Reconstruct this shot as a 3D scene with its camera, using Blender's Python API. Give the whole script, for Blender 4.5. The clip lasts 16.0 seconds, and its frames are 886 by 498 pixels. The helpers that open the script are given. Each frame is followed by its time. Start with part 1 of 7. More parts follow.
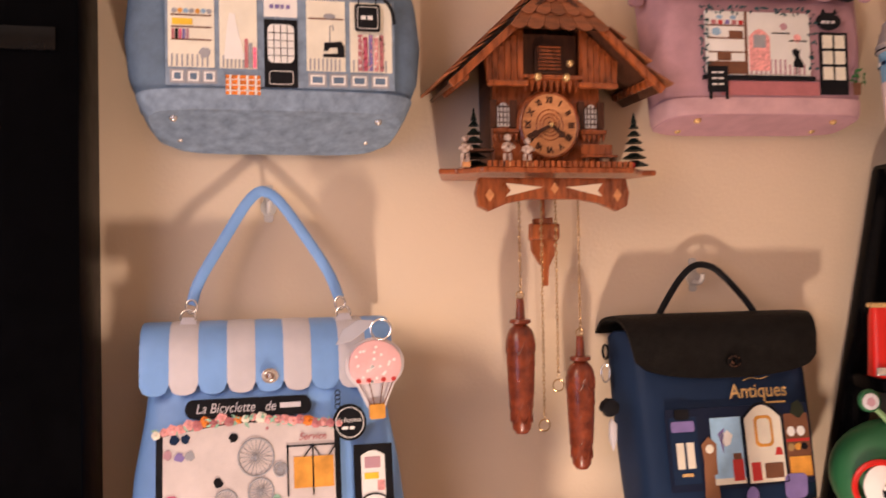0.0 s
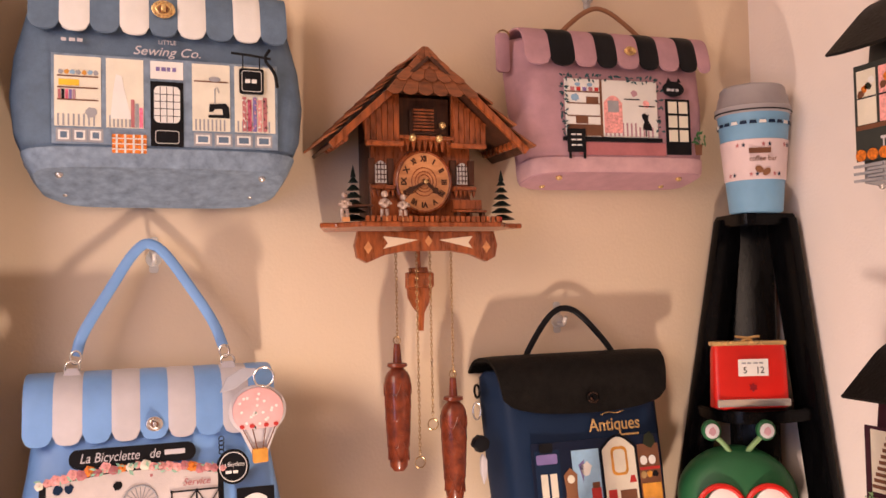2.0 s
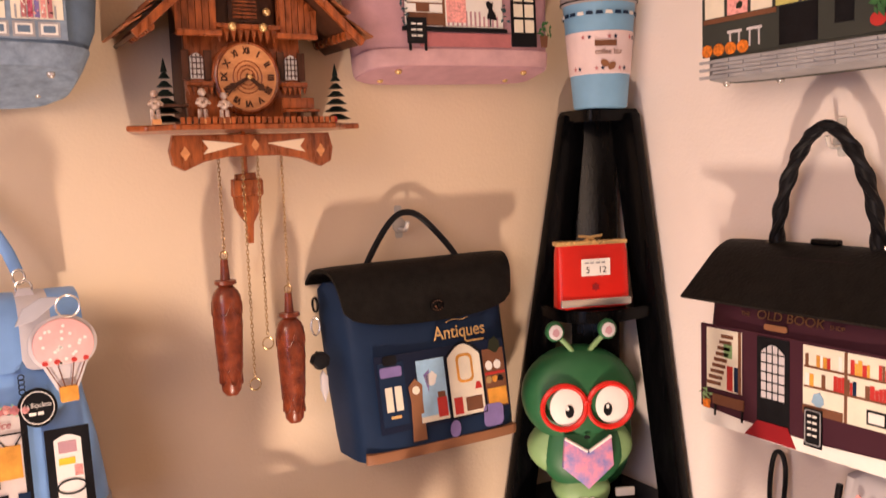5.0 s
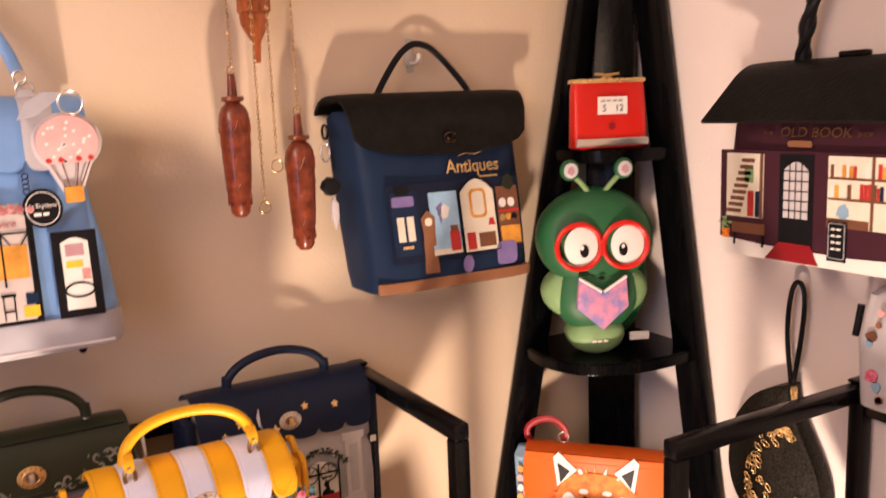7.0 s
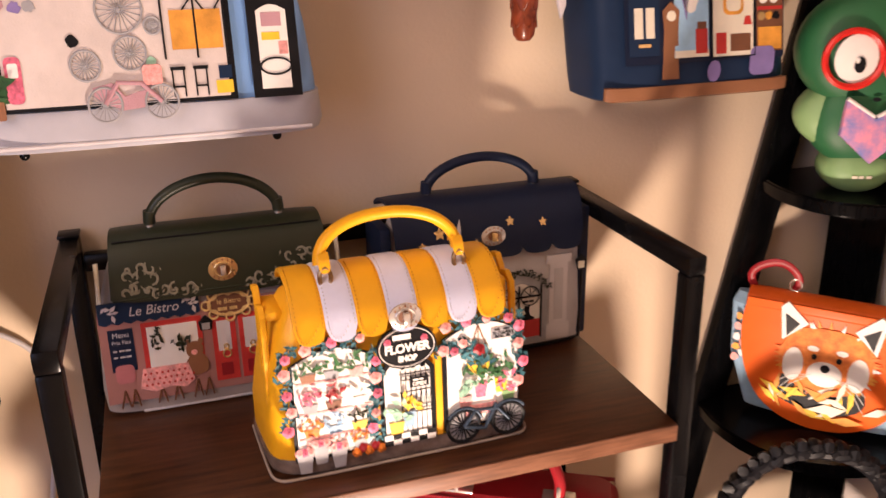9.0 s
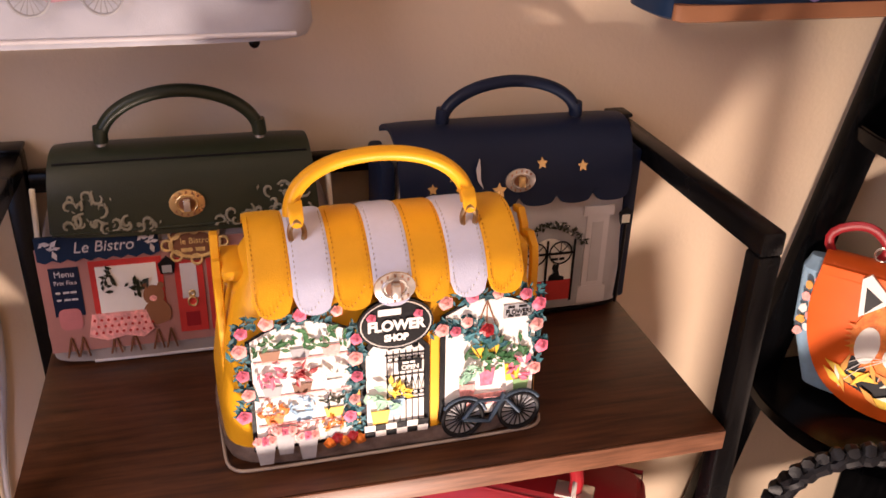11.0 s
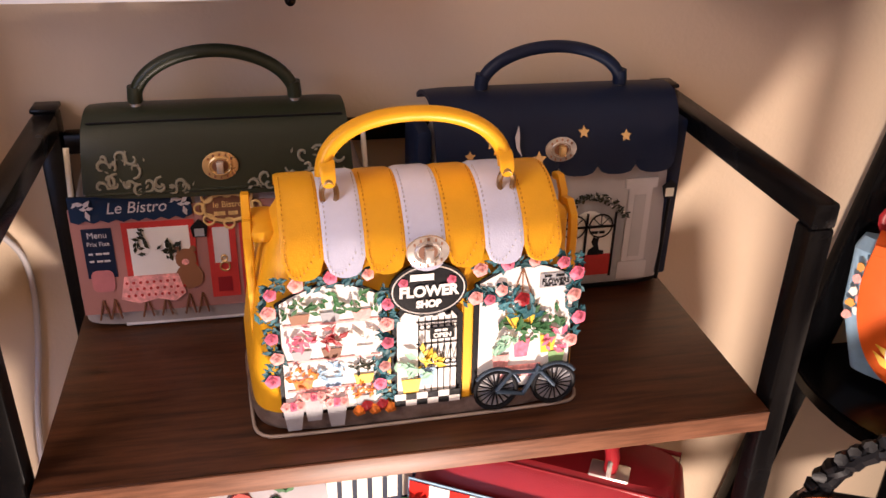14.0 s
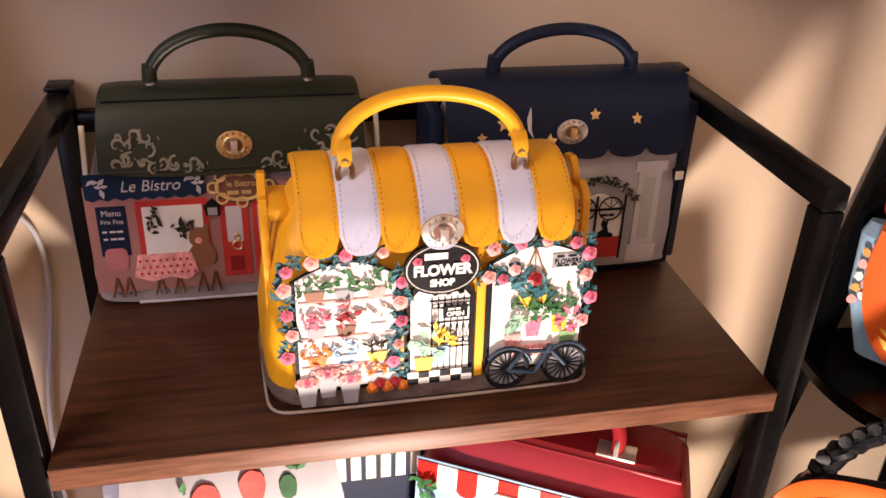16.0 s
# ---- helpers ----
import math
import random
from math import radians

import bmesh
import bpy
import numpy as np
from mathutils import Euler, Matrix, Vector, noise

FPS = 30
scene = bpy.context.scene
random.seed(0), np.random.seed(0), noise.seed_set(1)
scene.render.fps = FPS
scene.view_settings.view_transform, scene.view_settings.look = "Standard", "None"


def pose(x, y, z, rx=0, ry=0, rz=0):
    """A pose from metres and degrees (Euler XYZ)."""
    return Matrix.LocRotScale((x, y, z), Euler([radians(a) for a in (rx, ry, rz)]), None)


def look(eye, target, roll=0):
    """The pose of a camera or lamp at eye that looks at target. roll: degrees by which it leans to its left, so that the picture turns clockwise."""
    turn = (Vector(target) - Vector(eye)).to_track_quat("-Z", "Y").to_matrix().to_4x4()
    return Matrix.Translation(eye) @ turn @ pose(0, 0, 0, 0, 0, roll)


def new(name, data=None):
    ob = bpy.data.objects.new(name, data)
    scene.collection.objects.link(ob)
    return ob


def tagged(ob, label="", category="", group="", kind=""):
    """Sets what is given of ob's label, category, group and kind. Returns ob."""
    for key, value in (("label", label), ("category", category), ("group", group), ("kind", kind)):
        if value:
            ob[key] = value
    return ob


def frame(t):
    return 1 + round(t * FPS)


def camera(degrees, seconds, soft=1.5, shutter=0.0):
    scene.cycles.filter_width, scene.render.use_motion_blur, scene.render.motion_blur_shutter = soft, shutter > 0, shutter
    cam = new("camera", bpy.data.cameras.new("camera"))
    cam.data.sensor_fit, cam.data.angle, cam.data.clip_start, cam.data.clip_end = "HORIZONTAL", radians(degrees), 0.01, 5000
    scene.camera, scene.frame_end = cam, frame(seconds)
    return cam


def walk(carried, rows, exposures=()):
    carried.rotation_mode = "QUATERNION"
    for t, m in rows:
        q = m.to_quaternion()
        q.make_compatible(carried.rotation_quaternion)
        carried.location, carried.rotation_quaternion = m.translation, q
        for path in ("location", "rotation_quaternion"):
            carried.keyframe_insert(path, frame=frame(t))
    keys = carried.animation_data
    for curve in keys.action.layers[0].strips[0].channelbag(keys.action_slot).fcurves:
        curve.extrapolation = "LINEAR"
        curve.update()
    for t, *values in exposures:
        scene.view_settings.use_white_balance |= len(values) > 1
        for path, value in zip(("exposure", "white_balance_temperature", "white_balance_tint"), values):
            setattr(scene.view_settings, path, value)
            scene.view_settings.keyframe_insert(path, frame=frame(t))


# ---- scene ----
cam = camera(54.3, 16.0, shutter=0.5)
PATH = [
    (0, (-0.434, -1.325, 1.659), (0.005, 0.626, 1.685), -0.9),
    (0.5, (-0.437, -1.365, 1.677), (0.087, 0.564, 1.746), -1.7),
    (1, (-0.421, -1.402, 1.683), (0.119, 0.521, 1.776), -1.8),
    (1.5, (-0.437, -1.414, 1.695), (0.192, 0.482, 1.793), -1.7),
    (2, (-0.44, -1.416, 1.697), (0.243, 0.462, 1.773), -1.2),
    (2.5, (-0.436, -1.425, 1.692), (0.225, 0.462, 1.745), -0.7),
    (3, (-0.432, -1.423, 1.68), (0.197, 0.475, 1.716), -1.0),
    (3.3, (-0.412, -1.424, 1.691), (0.181, 0.486, 1.679), -0.8),
    (3.5, (-0.421, -1.405, 1.685), (0.181, 0.502, 1.671), -1.0),
    (4, (-0.442, -1.35, 1.696), (0.402, 0.463, 1.645), -1.9),
    (4.5, (-0.41, -1.314, 1.722), (0.596, 0.411, 1.617), -2.5),
    (4.6, (-0.393, -1.321, 1.745), (0.613, 0.4, 1.59), -2.2),
    (6.8, (-0.397, -1.312, 1.56), (0.595, 0.398, 1.259), -2.8),
    (7, (-0.404, -1.304, 1.549), (0.577, 0.407, 1.215), -2.2),
    (7.5, (-0.412, -1.286, 1.518), (0.5, 0.446, 1.11), -1.8),
    (8, (-0.416, -1.256, 1.489), (0.359, 0.518, 0.988), -1.1),
    (8.5, (-0.402, -1.219, 1.474), (0.248, 0.577, 0.88), -1.6),
    (9, (-0.401, -1.131, 1.471), (0.185, 0.653, 0.783), -0.9),
    (9.2, (-0.393, -1.088, 1.471), (0.206, 0.69, 0.777), -1.9),
    (11.3, (-0.302, -0.946, 1.448), (0.144, 0.772, 0.527), 2.0),
    (11.5, (-0.306, -0.946, 1.447), (0.134, 0.776, 0.529), 2.0),
    (12, (-0.306, -0.946, 1.445), (0.114, 0.782, 0.53), 1.8),
    (12.5, (-0.309, -0.945, 1.441), (0.103, 0.784, 0.523), 1.5),
    (13, (-0.303, -0.938, 1.433), (0.112, 0.785, 0.505), 1.4),
    (13.5, (-0.298, -0.937, 1.428), (0.105, 0.785, 0.494), 1.4),
    (14, (-0.298, -0.937, 1.423), (0.071, 0.791, 0.487), 1.5),
    (14.5, (-0.306, -0.938, 1.425), (0.066, 0.789, 0.487), 2.0),
    (15, (-0.308, -0.935, 1.422), (0.066, 0.788, 0.479), 2.2),
    (15.5, (-0.309, -0.938, 1.42), (0.07, 0.773, 0.456), 2.5),
    (16, (-0.312, -0.943, 1.42), (0.057, 0.771, 0.457), 2.0),
]
EXPOSURES = [(0.0, -0.05, 6250, 10), (3.0, 0.05, 6300, 10), (4.5, 0.1, 6500, 10), (7.0, 0.12, 6500, 10), (9.0, 0.0, 6350, 10), (11.3, -0.06, 6000, 9), (16.0, -0.06, 5850, 6)]
walk(cam, [(t, look(eye, target, roll)) for t, eye, target, roll in PATH], EXPOSURES)

# ---- light ----
world = bpy.data.worlds.new("room_air")
scene.world = world
world.use_nodes = True
world.node_tree.nodes["Background"].inputs[0].default_value = (0.9, 0.75, 0.62, 1)
world.node_tree.nodes["Background"].inputs[1].default_value = 0.004


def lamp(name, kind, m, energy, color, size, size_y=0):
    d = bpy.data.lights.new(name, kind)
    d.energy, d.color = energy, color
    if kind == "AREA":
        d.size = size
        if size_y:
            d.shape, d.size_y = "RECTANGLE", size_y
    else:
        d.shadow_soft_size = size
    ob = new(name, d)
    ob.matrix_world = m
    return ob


lamp("low_lamp_light", "POINT", pose(-0.19, -0.85, 0.45), 72, (1.0, 0.74, 0.585), 0.05)
# Unseen warm fill from upper left, added to brighten the side wall.
lamp("ceiling_lamp_light", "AREA", look((-1.6, -1.3, 2.4), (0.745, -0.45, 1.4)), 28, (1.0, 0.70, 0.53), 1.0)
# Unseen bluish source, added for the cool tint at the left.
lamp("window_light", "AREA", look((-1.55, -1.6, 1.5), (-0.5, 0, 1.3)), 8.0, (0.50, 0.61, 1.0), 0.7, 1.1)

# ---- materials ----


def rgb(h):
    c = [int(h[i:i + 2], 16) / 255 for i in (0, 2, 4)]
    return tuple(v / 12.92 if v < 0.04 else ((v + 0.055) / 1.055) ** 2.4 for v in c)


def material(name, color, rough=0.5, metal=0.0, vary=0.12, scale=30, bump=0.15, bump_scale=400, stretch=(1, 1, 1), dark=None, coat=0.0, island=0.0, wave=0.0, spec=None):
    m = bpy.data.materials.new(name)
    m.use_nodes = True
    nt = m.node_tree
    n, l = nt.nodes, nt.links
    b = n["Principled BSDF"]
    if isinstance(color, str):
        color = rgb(color)
    if isinstance(dark, str):
        dark = rgb(dark)
    b.inputs["Metallic"].default_value = metal
    b.inputs["Specular IOR Level"].default_value = (spec if spec is not None else 0.5 if metal > 0.5 else 0.12 if max(color) < 0.07 else 0.35)
    b.inputs["Coat Weight"].default_value = coat
    tc = n.new("ShaderNodeTexCoord")
    mp = n.new("ShaderNodeMapping")
    mp.inputs["Scale"].default_value = stretch
    l.new(tc.outputs["Object"], mp.inputs[0])
    big = n.new("ShaderNodeTexNoise")
    big.inputs["Scale"].default_value, big.inputs["Detail"].default_value = scale, 6
    big.inputs["Roughness"].default_value = 0.6
    l.new(mp.outputs[0], big.inputs["Vector"])
    fine = n.new("ShaderNodeTexNoise")
    fine.inputs["Scale"].default_value, fine.inputs["Detail"].default_value = bump_scale, 3
    l.new(mp.outputs[0], fine.inputs["Vector"])
    ramp = n.new("ShaderNodeValToRGB")
    lo = dark or tuple(c * (1 - vary * 1.6) for c in color)
    hi = tuple(min(1, c * (1 + vary)) for c in color)
    ramp.color_ramp.elements[0].position, ramp.color_ramp.elements[1].position = 0.3, 0.7
    ramp.color_ramp.elements[0].color, ramp.color_ramp.elements[1].color = (*lo, 1), (*hi, 1)
    fac = big.outputs["Fac"]
    if wave:
        w = n.new("ShaderNodeTexWave")
        w.inputs["Scale"].default_value, w.inputs["Distortion"].default_value = wave, 7
        w.inputs["Detail"].default_value, w.inputs["Detail Scale"].default_value = 4, 1.2
        l.new(mp.outputs[0], w.inputs["Vector"])
        mix = n.new("ShaderNodeMath")
        mix.operation = "MULTIPLY_ADD"
        mix.inputs[1].default_value = 0.4
        l.new(w.outputs["Fac"], mix.inputs[0])
        half = n.new("ShaderNodeMath")
        half.operation = "MULTIPLY"
        half.inputs[1].default_value = 0.7
        l.new(fac, half.inputs[0])
        l.new(half.outputs[0], mix.inputs[2])
        fac = mix.outputs[0]
    l.new(fac, ramp.inputs[0])
    out = ramp.outputs[0]
    if island:
        oi = n.new("ShaderNodeObjectInfo")
        hs = n.new("ShaderNodeHueSaturation")
        mr = n.new("ShaderNodeMapRange")
        mr.inputs[3].default_value, mr.inputs[4].default_value = 1 - island, 1 + island
        l.new(oi.outputs["Random"], mr.inputs[0])
        l.new(mr.outputs[0], hs.inputs["Value"])
        l.new(out, hs.inputs["Color"])
        out = hs.outputs[0]
    l.new(out, b.inputs["Base Color"])
    rr = n.new("ShaderNodeMapRange")
    rr.inputs[3].default_value, rr.inputs[4].default_value = max(0.03, rough - 0.08), min(1, rough + 0.1)
    l.new(big.outputs["Fac"], rr.inputs[0])
    l.new(rr.outputs[0], b.inputs["Roughness"])
    if bump:
        bp = n.new("ShaderNodeBump")
        bp.inputs["Strength"].default_value, bp.inputs["Distance"].default_value = bump, 0.002
        l.new(fine.outputs["Fac"], bp.inputs["Height"])
        l.new(bp.outputs[0], b.inputs["Normal"])
    return m


def leather(name, color, rough=0.42, **k):
    return material(name, color, rough, vary=0.07, scale=14, bump=0.12, bump_scale=650, **k)


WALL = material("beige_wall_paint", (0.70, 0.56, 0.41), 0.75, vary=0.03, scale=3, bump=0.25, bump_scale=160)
# The side wall's brighter light is put into this paler copy of WALL.
WALL_R = material("lit_side_wall_paint", (0.84, 0.75, 0.70), 0.75, vary=0.03, scale=3, bump=0.25, bump_scale=160)
CEIL = material("ceiling_paint", (0.75, 0.72, 0.66), 0.8, vary=0.03, scale=4)
FLOOR = material("floor_boards", (0.16, 0.09, 0.05), 0.5, vary=0.3, scale=6, stretch=(1, 8, 1))
BLACK_METAL = material("black_steel", (0.003, 0.003, 0.0035), 0.24, 0.0, vary=0.2, scale=12, bump=0.02, spec=0.22)
BLACK_WOOD = material("black_lacquered_wood", (0.003, 0.003, 0.0035), 0.18, spec=0.10, vary=0.3, scale=20, bump=0.05, stretch=(6, 6, 1))
TV_BLACK = material("black_gloss_plastic", (0.0015, 0.0015, 0.002), 0.35, vary=0.2, spec=0.02)
WALNUT = material("dark_walnut_laminate", (0.088, 0.033, 0.014), 0.33, dark=(0.026, 0.010, 0.005), scale=9, stretch=(1.2, 14, 14), bump=0.10, bump_scale=90)
WALNUT_EDGE = material("walnut_edge_band", (0.17, 0.075, 0.04), 0.45, dark=(0.08, 0.032, 0.016), scale=12, stretch=(1.5, 20, 20), bump=0.1, bump_scale=100)
CLOCK = material("carved_walnut", (0.38, 0.098, 0.026), 0.28, dark=(0.12, 0.028, 0.008), scale=26, stretch=(5, 5, 1), bump=0.25, bump_scale=120, coat=0.3, island=0.12)
CLOCK_DARK = material("dark_stained_wood", (0.07, 0.025, 0.012), 0.45, vary=0.35, scale=30, stretch=(5, 5, 1))
SHINGLE = material("shingle_wood", (0.32, 0.105, 0.042), 0.42, dark=(0.17, 0.06, 0.025), scale=40, stretch=(1, 5, 5), bump=0.2, island=0.25)
PALE_WOOD = material("pale_dial_wood", (0.62, 0.29, 0.12), 0.42, dark=(0.46, 0.19, 0.075), scale=30, stretch=(1, 1, 4), bump=0.1)
WEIGHT = material("red_brown_cast_weight", (0.23, 0.046, 0.016), 0.30, dark=(0.08, 0.014, 0.007), scale=60, bump=0.3, bump_scale=150, coat=0.3)
GOLD = material("gold_metal", (0.80, 0.55, 0.24), 0.25, 0.65, vary=0.05, bump=0.02)
BRASS = material("antique_brass", (0.42, 0.27, 0.13), 0.3, 1.0, vary=0.15, bump=0.05)
SILVER = material("nickel_metal", (0.72, 0.68, 0.64), 0.22, 0.7, vary=0.05, bump=0.02)
WHITE = material("white_print", (0.80, 0.78, 0.74), 0.5, vary=0.03)
CREAM = material("cream_print", (0.78, 0.73, 0.60), 0.5, vary=0.05)
BLACK = material("black_print", (0.010, 0.010, 0.012), 0.4, vary=0.2)
SUEDE_BLUE = material("denim_blue_suede", (0.13, 0.19, 0.27), 0.8, vary=0.14, scale=30, bump=0.3, bump_scale=500)
SUEDE_PALE = material("pale_denim_suede", (0.22, 0.29, 0.38), 0.8, vary=0.2, scale=60, bump=0.3, bump_scale=500)
PINK = material("dusty_pink_suede", (0.47, 0.27, 0.31), 0.75, vary=0.1, scale=25, bump=0.3, bump_scale=500)
PINK_D = material("rose_print", (0.48, 0.17, 0.18), 0.6)
SKY = leather("sky_blue_leather", (0.20, 0.38, 0.72), 0.4)
PALEGREY = leather("pale_grey_leather", (0.58, 0.55, 0.57), 0.42)
SILVERGREY = leather("silver_grey_leather", (0.42, 0.42, 0.47), 0.35)
NAVY = leather("navy_leather", (0.012, 0.026, 0.062), 0.42)
NAVY_D = leather("midnight_navy_leather", (0.005, 0.011, 0.034), 0.46, spec=0.25)
BROWN_L = leather("tan_brown_leather", (0.26, 0.115, 0.055), 0.5)
CHARCOAL = material("black_textured_leather", (0.010, 0.009, 0.008), 0.5, vary=0.3, scale=60, bump=0.7, bump_scale=220)
OLIVE = leather("dark_olive_leather", (0.020, 0.025, 0.013), 0.36, spec=0.35)
YELLOW = leather("marigold_leather", (0.86, 0.43, 0.012), 0.36)
LILAC_W = leather("pale_lilac_leather", (0.70, 0.73, 0.92), 0.40)
RED = leather("bright_red_leather", (0.62, 0.018, 0.012), 0.3)
CRIMSON = leather("crimson_leather", (0.26, 0.012, 0.018), 0.36)
GREEN = leather("bottle_green_leather", (0.022, 0.12, 0.045), 0.45)
LIME = leather("pale_green_leather", (0.22, 0.37, 0.16), 0.45)
ORANGE = leather("burnt_orange_leather", (0.75, 0.125, 0.012), 0.45)
PLUM = leather("plum_leather", (0.055, 0.018, 0.028), 0.45)
LEAF = material("leaf_green_fabric", (0.035, 0.13, 0.04), 0.6, vary=0.35)
TEAL = material("teal_leaf_fabric", (0.03, 0.115, 0.14), 0.55, vary=0.35, island=0.35)
ROSE = material("pink_rose_fabric", (0.75, 0.16, 0.26), 0.55, vary=0.3, scale=200, island=0.3)
PEACH = material("peach_rose_fabric", (0.80, 0.36, 0.34), 0.55, vary=0.25, scale=200, island=0.2)
FLAME = material("orange_flower_print", (0.80, 0.20, 0.02), 0.55, vary=0.4, scale=250)
BLUEP = material("powder_blue_print", (0.28, 0.44, 0.60), 0.5)
GREYP = material("grey_print", (0.34, 0.34, 0.36), 0.55)
REDP = material("red_print", (0.50, 0.035, 0.03), 0.5)
BROWNP = material("brown_print", (0.17, 0.07, 0.035), 0.55)
ORANGEP = material("ochre_print", (0.72, 0.33, 0.05), 0.55, vary=0.2)
PURPLEP = material("violet_print", (0.22, 0.17, 0.40), 0.55)
SKYP = material("sky_print", (0.35, 0.58, 0.80), 0.5)
MINT = material("mint_print", (0.30, 0.52, 0.38), 0.55)
YELP = material("yellow_print", (0.85, 0.55, 0.04), 0.5)
CLEAR = material("clear_plastic", (0.85, 0.82, 0.78), 0.12, vary=0.02)
CLEAR.node_tree.nodes["Principled BSDF"].inputs["Transmission Weight"].default_value = 0.45
ORNAMENT = material("painted_ornament_wood", (0.62, 0.50, 0.42), 0.45, dark=(0.20, 0.11, 0.08), scale=120, vary=0.2)
BALLOON = material("pale_pink_enamel", (0.80, 0.46, 0.45), 0.4, vary=0.1)
FIR = material("dark_green_fir_paint", (0.008, 0.014, 0.012), 0.5, vary=0.3)

# ---- mesh helpers ----


def part(name, bm, mat, parent, label="", smooth=False):
    me = bpy.data.meshes.new(name)
    bmesh.ops.recalc_face_normals(bm, faces=bm.faces)
    bm.to_mesh(me)
    bm.free()
    me.materials.append(mat)
    if smooth:
        for p in me.polygons:
            p.use_smooth = True
        me.set_sharp_from_angle(angle=radians(38))
    ob = new(name, me)
    ob.parent = parent
    if label:
        ob["label"] = label
    return ob


def thing(name, m, label, category, group="", kind=""):
    ob = new(name)
    ob.matrix_world = m
    return tagged(ob, label, category, group, kind)


def add_box(bm, lo, hi, bevel=0.0, seg=2):
    ret = bmesh.ops.create_cube(bm, size=1)
    vs = ret["verts"]
    for v in vs:
        v.co = Vector([lo[i] + (v.co[i] + 0.5) * (hi[i] - lo[i]) for i in range(3)])
    if bevel:
        es = list({e for v in vs for e in v.link_edges})
        bmesh.ops.bevel(bm, geom=es, offset=bevel, segments=seg, affect="EDGES", profile=0.5)


def box(name, lo, hi, mat, parent, bevel=0.0, label="", seg=2):
    bm = bmesh.new()
    add_box(bm, lo, hi, bevel, seg)
    return part(name, bm, mat, parent, label, smooth=bevel > 0)


def beam(name, a, b, w, d, mat, parent, bevel=0.002, up=(0, 1, 0), label=""):
    """A bar from a to b, w wide across and d deep along up."""
    a, b = Vector(a), Vector(b)
    z = (b - a).normalized()
    y = (Vector(up) - z * z.dot(Vector(up))).normalized()
    x = y.cross(z)
    rot = Matrix((x, y, z)).transposed().to_4x4()
    bm = bmesh.new()
    add_box(bm, (-w / 2, -d / 2, 0), (w / 2, d / 2, (b - a).length), bevel)
    bm.transform(Matrix.Translation(a) @ rot)
    return part(name, bm, mat, parent, label, smooth=True)


def add_tube(bm, pts, r, n=10, flat=1.0, closed=False, taper=None):
    pts = [Vector(p) for p in pts]
    rings, side = [], None
    k = len(pts)
    for i, p in enumerate(pts):
        a = pts[(i - 1) % k] if closed or i else pts[0]
        b = pts[(i + 1) % k] if closed or i < k - 1 else pts[-1]
        d = (b - a).normalized()
        if side is None:
            side = d.orthogonal() if abs(d.y) > 0.9 else Vector((0, 1, 0))
        side = (side - d * side.dot(d)).normalized()
        other = d.cross(side)
        rr = r * (taper(i / (k - 1)) if taper else 1)
        rings.append([bm.verts.new(p + rr * (flat * math.cos(q) * side + math.sin(q) * other)) for q in [2 * math.pi * j / n for j in range(n)]])
    for i in range(k if closed else k - 1):
        u, v = rings[i], rings[(i + 1) % k]
        for j in range(n):
            bm.faces.new((u[j], u[(j + 1) % n], v[(j + 1) % n], v[j]))
    if not closed:
        bm.faces.new(rings[0]), bm.faces.new(rings[-1])


def tube(name, pts, r, mat, parent, n=10, flat=1.0, closed=False, label="", taper=None):
    bm = bmesh.new()
    add_tube(bm, pts, r, n, flat, closed, taper)
    return part(name, bm, mat, parent, label, smooth=True)


def ring(name, c, r, wire, mat, parent, axis="y", squash=1.0, n=20, label=""):
    c = Vector(c)
    ax = {"y": ((1, 0, 0), (0, 0, 1)), "x": ((0, 1, 0), (0, 0, 1)), "z": ((1, 0, 0), (0, 1, 0))}[axis]
    u, v = Vector(ax[0]), Vector(ax[1])
    return tube(name, [c + r * math.cos(q) * u + r * squash * math.sin(q) * v for q in [2 * math.pi * i / n for i in range(n)]], wire, mat, parent, 6, closed=True, label=label)


def slab(name, outline, y, thick, mat, parent, label="", bevel=0.0, slope=0.0, z_ref=0.0):
    """A flat piece with its outline in x and z; its front lies thick before y (towards -y); slope: change of y with z."""
    bm = bmesh.new()
    f = bm.faces.new([bm.verts.new((p[0], y + slope * (p[1] - z_ref), p[1])) for p in outline])
    got = bmesh.ops.extrude_face_region(bm, geom=[f])
    vs = [g for g in got["geom"] if isinstance(g, bmesh.types.BMVert)]
    bmesh.ops.translate(bm, verts=vs, vec=(0, -thick, 0))
    if bevel:
        es = [e for e in bm.edges if e.verts[0] in vs and e.verts[1] in vs]
        bmesh.ops.bevel(bm, geom=es, offset=bevel, segments=2, affect="EDGES", profile=0.5)
    return part(name, bm, mat, parent, label, smooth=bevel > 0)


def rect(x0, z0, x1, z1, r=0.0, n=4):
    if not r:
        return [(x0, z0), (x1, z0), (x1, z1), (x0, z1)]
    out = []
    for cx, cz, a in ((x1 - r, z0 + r, -90), (x1 - r, z1 - r, 0), (x0 + r, z1 - r, 90), (x0 + r, z0 + r, 180)):
        out += [(cx + r * math.cos(radians(a + 90 * i / n)), cz + r * math.sin(radians(a + 90 * i / n))) for i in range(n + 1)]
    return out


def oval(cx, cz, rx, rz, n=24):
    return [(cx + rx * math.cos(2 * math.pi * i / n), cz + rz * math.sin(2 * math.pi * i / n)) for i in range(n)]


def arch(x0, z0, x1, z1, rise, n=10):
    """A window outline with a bowed top."""
    top = [(x1 + (x0 - x1) * i / n, z1 - rise + rise * math.sin(math.pi * i / n)) for i in range(n + 1)]
    return [(x0, z0), (x1, z0)] + top


